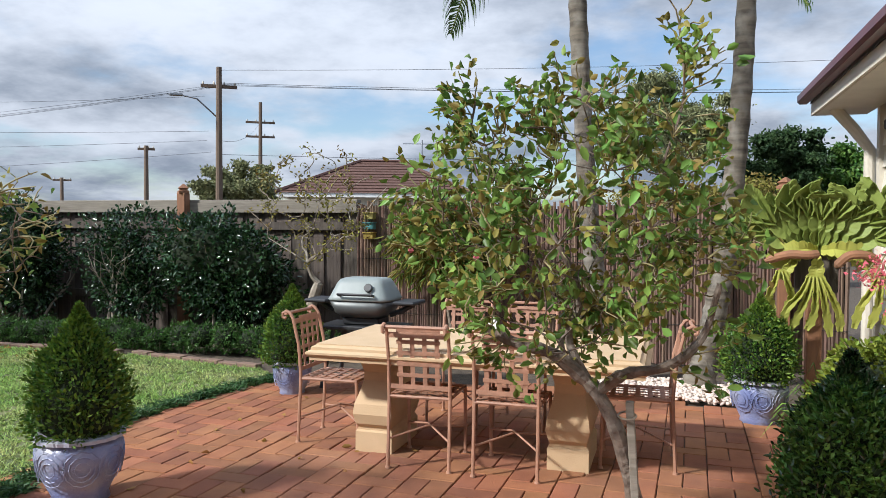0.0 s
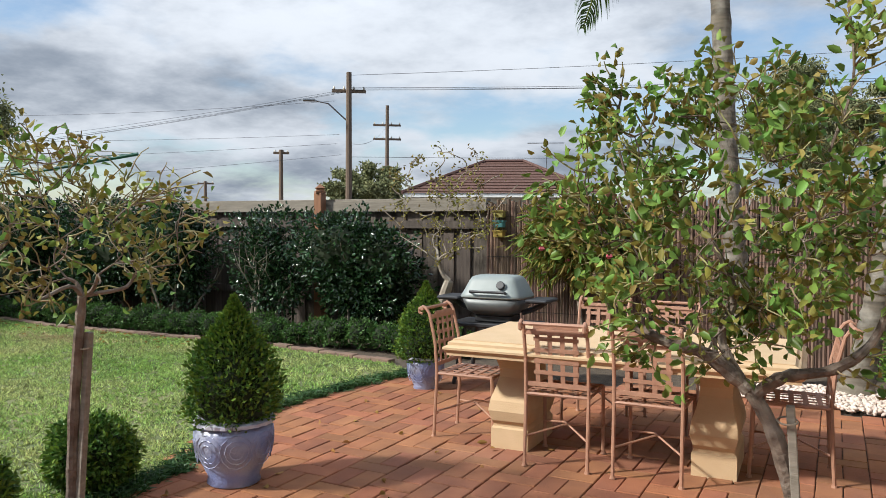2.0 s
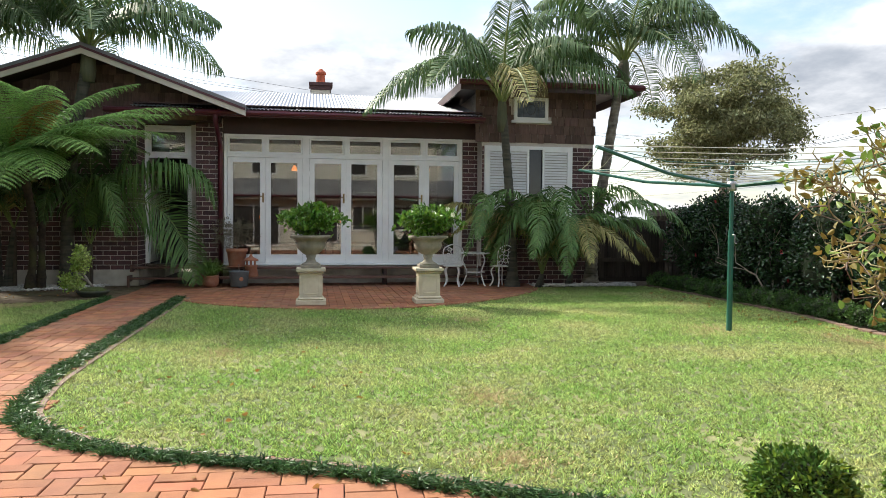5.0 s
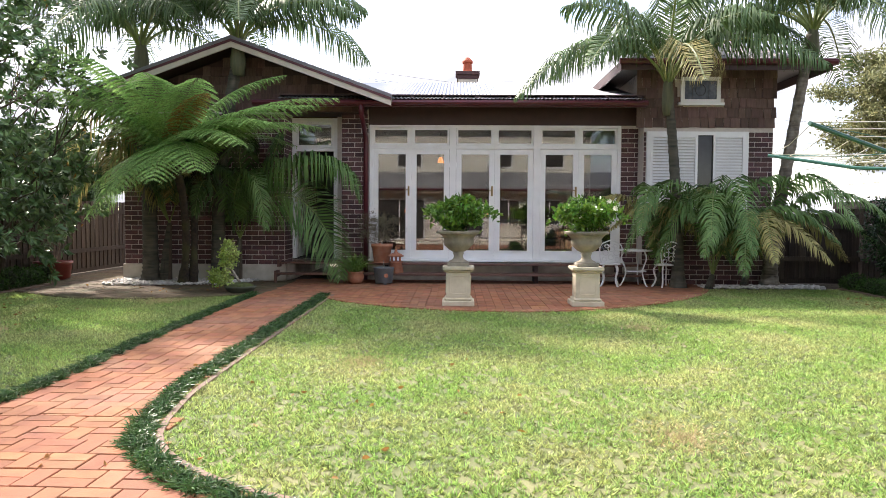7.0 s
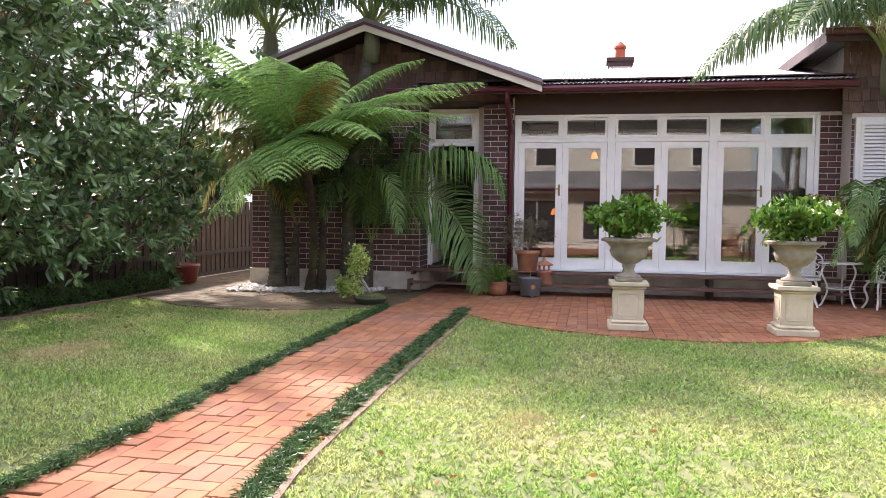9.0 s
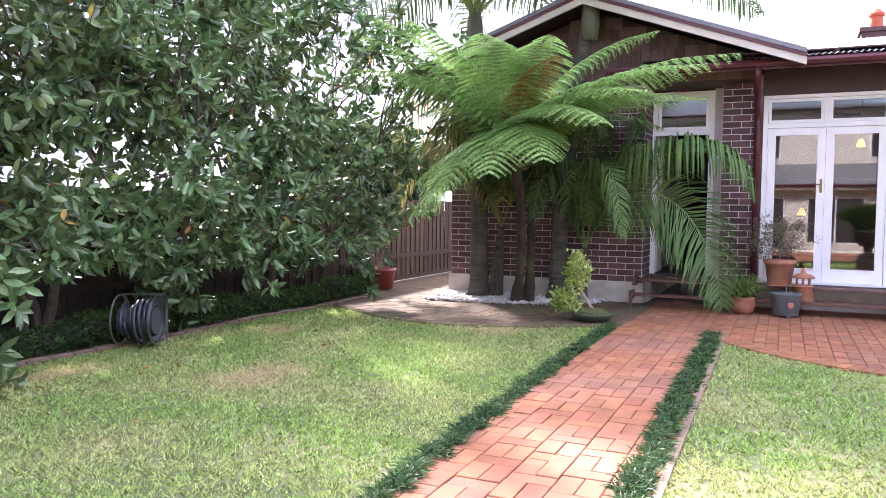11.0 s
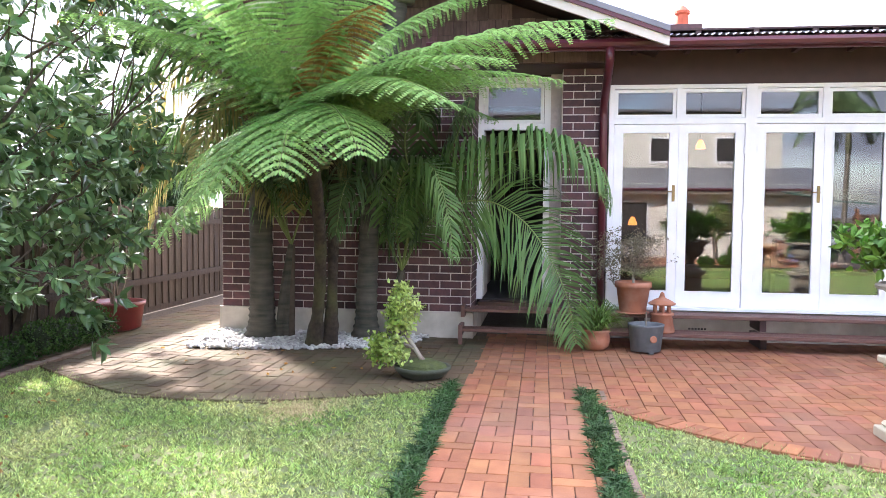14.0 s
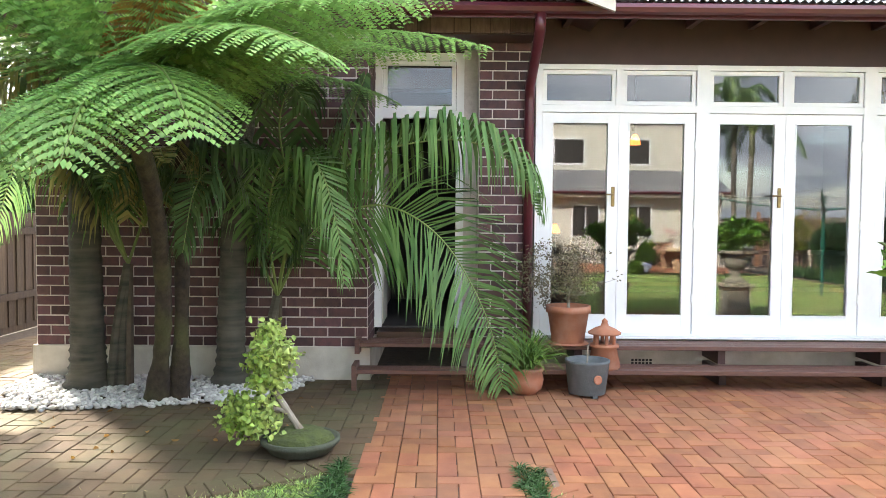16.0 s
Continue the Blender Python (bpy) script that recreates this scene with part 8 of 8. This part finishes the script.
standard_rose([(-0.12, 3.05, -0.02), (-0.14, 3.03, 0.3), (-0.21, 3.0, 0.58), (-0.31, 3.0, 0.76)], (-0.40, 3.0, 1.38), (0.60, 0.46, 0.50), 230, 2200, 5, ((-0.11, 2.97, 0), 0.70, -4), "gnarled standard rose with a wide leafy crown", 0.030, 0.8,
              limbs=(([(-0.30, 3.0, 0.74), (-0.45, 2.98, 0.86), (-0.62, 3.0, 0.90), (-0.78, 3.02, 0.98), (-0.88, 3.0, 1.15)], 0.030), ([(-0.28, 3.0, 0.72), (-0.18, 2.97, 0.80), (-0.02, 2.98, 0.84), (0.10, 3.0, 0.95), (0.16, 3.02, 1.15)], 0.026), ([(-0.32, 3.0, 0.76), (-0.40, 3.03, 0.92), (-0.36, 3.05, 1.10), (-0.48, 3.04, 1.35)], 0.022)),
              shoots=([(-0.05, 3.0, 1.6), (0.02, 3.02, 1.85), (0.0, 3.0, 2.12)], [(-0.75, 3.0, 1.5), (-0.80, 3.0, 1.7), (-0.78, 3.0, 1.86)]))
standard_rose([(-3.08, 2.32, -0.02), (-3.05, 2.31, 0.4), (-3.0, 2.3, 0.8), (-2.97, 2.3, 1.02)], (-3.02, 2.3, 1.34), (0.62, 0.55, 0.34), 120, 220, 8, ((-3.044, 2.333, 0), 0.86, 5), "nearly bare standard rose with a flat crown of twigs", 0.023, 2.4)

# ---- beyond the fences ----
def far_at(angle, dist):
    """angle: degrees to the left of +y."""
    return (-math.sin(radians(angle)) * dist, math.cos(radians(angle)) * dist, 0)


def power_pole(at, h, arms, lamp, label):
    p = thing("power_pole", label, "power pole", "power poles", at=at, turn=33)
    part("pole", tube([(0, 0, -0.05), (0, 0, h)], [0.17, 0.12], 10), T_["timber"], p)
    for z, w in arms:
        part("crossarm", bx(-w, -0.06, z - 0.07, w, 0.06, z + 0.07, m=pose(0, 0.13, 0, 0, 0, 0)), T_["timber"], p)
        for k in range(4):
            part("insulator", lathe([(0.04, 0), (0.05, 0.06), (0.02, 0.14)], 8, at=(-w + 0.1 + k * (2 * w - 0.2) / 3, 0.13, z + 0.07)), M["cream"], p)
    if lamp:
        part("lamp_arm", tube([(0, 0, lamp - 0.9), (-0.9, -0.1, lamp - 0.1), (-1.5, -0.2, lamp)], 0.035, 6), T_["steel"], p)
        part("lamp_head", bx(-2.0, -0.3, lamp - 0.04, -1.45, -0.08, lamp + 0.08, bevel=0.03), T_["steel"], p)


PA = far_at(33.1, 34)
power_pole(PA, 8.1, ((7.3, 0.75),), 6.8, "timber power pole with a crossarm and a street lamp")
PB = far_at(30.2, 55)
power_pole(PB, 10.0, ((8.6, 1.0), (7.6, 1.0)), None, "distant timber power pole with two crossarms")
PC = far_at(38.0, 50)
power_pole(PC, 6.2, ((6.0, 0.5),), None, "short distant power pole")
PD = far_at(43.3, 70)
power_pole(PD, 5.2, ((5.0, 0.7),), None, "short distant power pole")


def wire(a, b, sag, r=0.009):
    w = tube([tuple(Vector(a).lerp(Vector(b), s) - Vector((0, 0, sag * 4 * s * (1 - s)))) for s in np.linspace(0, 1, 15)], r, 4)
    return tagged(finish("power_line", w, None, T_["black"]), "thin black overhead power line", "power line", "overhead wires")


E0 = Vector(far_at(-35, 60))
W0 = Vector(far_at(95, 60))
for dz, z2, sg in ((7.35, 9.2, 0.6), (7.4, 9.4, 0.7), (7.45, 9.6, 0.7), (8.0, 11.5, 0.6), (4.4, 5.6, 0.5)):
    wire((PA[0], PA[1] + 0.13, dz), (E0.x, E0.y, z2), sg)
for k, (dz, z2, sg) in enumerate(((7.3, 3.0, 0.8), (7.3, 3.4, 0.9), (7.25, 3.8, 0.9), (7.35, 4.4, 0.8), (4.5, 3.2, 0.5), (5.4, 6.6, 0.4), (5.0, 5.0, 0.3), (6.9, 8.5, 0.6))):
    wire((PA[0] - 0.1 * k, PA[1], dz), (far_at(78, 62)[0], far_at(78, 62)[1] + k * 1.5, z2), sg, 0.0065)
wire((PB[0], PB[1], 8.6), (PA[0], PA[1], 5.0), 0.5)
wire((-70, 30, 9.5), (-24, -30, 9.5), 0.8)
wire((-70, 26, 10.5), (-26, -30, 10.2), 0.8)
wire((-60, 40, 8.0), (-30, -20, 8.4), 0.8)


def far_house():
    c = far_at(21.6, 40)
    h = thing("tiled_house", "distant house with a brown tiled hip roof and white gutters", "house", at=c, turn=20)
    part("wall", bx(-4.2, -3, -0.05, 4.2, 3, 2.75), M["board"], h)
    part("gutter", bx(-4.7, -3.5, 2.75, 4.7, 3.5, 2.95), M["white"], h)
    bm = bmesh.new()
    vs = [bm.verts.new(p) for p in ((-4.75, -3.55, 2.95), (4.75, -3.55, 2.95), (4.75, 3.55, 2.95), (-4.75, 3.55, 2.95), (-0.9, 0, 4.75), (1.1, 0, 4.75))]
    for f in ((0, 1, 5, 4), (1, 2, 5), (2, 3, 4, 5), (3, 0, 4), (3, 2, 1, 0)):
        bm.faces.new([vs[i] for i in f])
    bmesh.ops.recalc_face_normals(bm, faces=bm.faces)
    rf = part("roof", bm, M["roof_red"], h)
    for a, b in (((-4.75, -3.55, 2.98), (-0.9, 0, 4.78)), ((4.75, -3.55, 2.98), (1.1, 0, 4.78)), ((-0.9, 0, 4.78), (1.1, 0, 4.78))):
        part("ridge_cap", tube([a, b], 0.09, 6), M["roof_red"], rf)
    for k in range(11):
        s = (k + 0.5) / 11.5
        part("tile_course", tube([(-4.75 + 3.85 * s, -3.55 * (1 - s), 2.97 + 1.8 * s), (4.75 - 3.65 * s, -3.55 * (1 - s), 2.97 + 1.8 * s)], 0.03, 5), M["roof_red"], rf)
    part("window", bx(-1.2, -3.04, 1.0, 0.6, -3.0, 2.2), M["dark"], h)
    part("antenna", tube([(2.3, 0, 3.9), (2.3, 0, 5.9)], 0.03, 5), T_["steel"], h)
    part("antenna_boom", tube([(1.3, 0, 5.7), (3.2, 0, 5.7)], 0.025, 5), T_["steel"], h)


far_house()


def far_tree(label, at, trunk_h, centre, radii, clumps, per, seed, leaf, size, wide, lean=(0, 0)):
    t = thing("tree", label, "tree", "trees beyond the fence", at=at)
    rng = random.Random(seed)
    bm, nd = bmesh.new(), []
    grow(bm, [(0, 0, -0.05), (lean[0] * 0.4, lean[1] * 0.4, trunk_h * 0.5), (lean[0], lean[1], trunk_h)], clumps, centre, radii, rng, max(radii) * 0.055, nd, taper=0.7)
    part("limbed_trunk", bm, G["bark"], t)
    N_ = np.array([tuple(q[0]) for q in nd])
    C = np.repeat(N_, per, 0)
    k = max(radii) * 0.075
    C = C + rs.normal(size=C.shape) * k * np.array([1.15, 1.15, 0.5])
    leaves("crown", C, rs.normal(size=C.shape) + np.array([0, 0, -0.4]), rs.uniform(*size, len(C)), wide, leaf, t)


far_tree("large spreading gum tree with an open grey-green crown", far_at(60.5, 44), 3.5, (0, 0, 6.8), (4.7, 3.8, 2.7), 110, 120, 5, G["gum"], (0.16, 0.30), 0.09)
far_tree("bushy dark tree behind the power pole", far_at(32.0, 42), 1.4, (0, 0, 3.2), (2.3, 2, 1.7), 80, 160, 6, G["gum"], (0.14, 0.26), 0.10)
far_tree("tall open gum tree behind the patio", far_at(0.6, 30), 2.6, (0, 0, 5.4), (2.7, 2.1, 2.0), 90, 130, 7, G["gum"], (0.10, 0.2), 0.06)
far_tree("dark conifer-like tree behind the patio", far_at(-7.0, 34), 1.5, (0, 0, 3.6), (2.0, 1.8, 2.0), 80, 150, 8, G["far"], (0.15, 0.26), 0.10)
far_tree("round green tree behind the patio", far_at(-11.5, 36), 1.0, (0, 0, 3.0), (3.0, 2.4, 1.7), 90, 170, 9, G["box"], (0.16, 0.28), 0.13)
far_tree("tangled brown hedge behind the patio", far_at(-3.0, 20), 0.8, (0, 0, 1.8), (3.0, 0.8, 0.7), 90, 80, 10, G["rose_old"], (0.08, 0.15), 0.05)
for i, (a, d, h) in enumerate(((75, 38, 3.6), (-22, 40, 4.0), (106, 40, 4.5), (118, 30, 4.2))):
    far_tree("distant round dark green tree", far_at(a, d), 1.0, (0, 0, h * 0.6), (3.0, 2.5, h * 0.42), 70, 140, 30 + i, G["far"], (0.16, 0.28), 0.12)

# ---- pieces of walls and paving ----
brick_wall(wing, WX, -6.8, -3.6, 0.33, 3.35, as_parts=300)
brick_wall(pier, FX, -2.52, -1.97, 0.0, 3.45, as_parts=60)
brick_wall(pier_2, FX, 3.11, 3.45, 0.40, 3.14, as_parts=30)
brick_wall(wing, -3.6, -17.2, -16.5, 0.33, 3.35, axis="y", as_parts=0)
brick_wall(upper, RX, 3.45, 5.95, 0.0, 3.05, holes=[(3.5, 5.46, 1.45, 2.98)], as_parts=60)
shingles(gable, WX, -6.9, -2.0, 3.36, 4.6, keep=gable_keep, row=0.17, as_parts=100)
shingles(upper, RX, 3.3, 6.0, 3.06, 4.1, keep=lambda y, z: not (4.1 < y < 4.94 and 3.47 < z < 4.05), as_parts=150)
pave("paving_path", "red terracotta brick path between the lawns", [(PATH_X0 - 0.05, PATH_Y0), (-6.5, PATH_Y0 + 0.1), (-6.5, PATH_Y1 + 0.1), (PATH_X0 - 0.05, PATH_Y1)], 0, M["paver_i"], M["paver"], z=0.017, pick=(-13.0, -9.2))
pave("paving_house", "red terracotta brick paving in front of the house", [(-14.0, PATH_Y0)] + [(-14.0, -2.25)] + patio_pts + [(-15.6, 4.4), (-16.9, 4.4), (-16.9, PATH_Y0)], 0, M["paver_i"], M["paver"], pick=(-14.6, -13.2))
pave("paving_mossy", "brown mossy brick paving under the tree ferns", arc_pts + [(-14.0, -3.43), (-16.6, -3.43), (-16.6, -7.0), (-19.0, -7.0), (-19.0, -8.2), (-15.0, -8.2)], 0, M["paver_old"], M["paver_old"])
pave("paving_table", "red brick paving of the dining patio", PAVE_TABLE, 88.5, M["paver_i"], M["paver"], pick=(-2.2, -0.9))
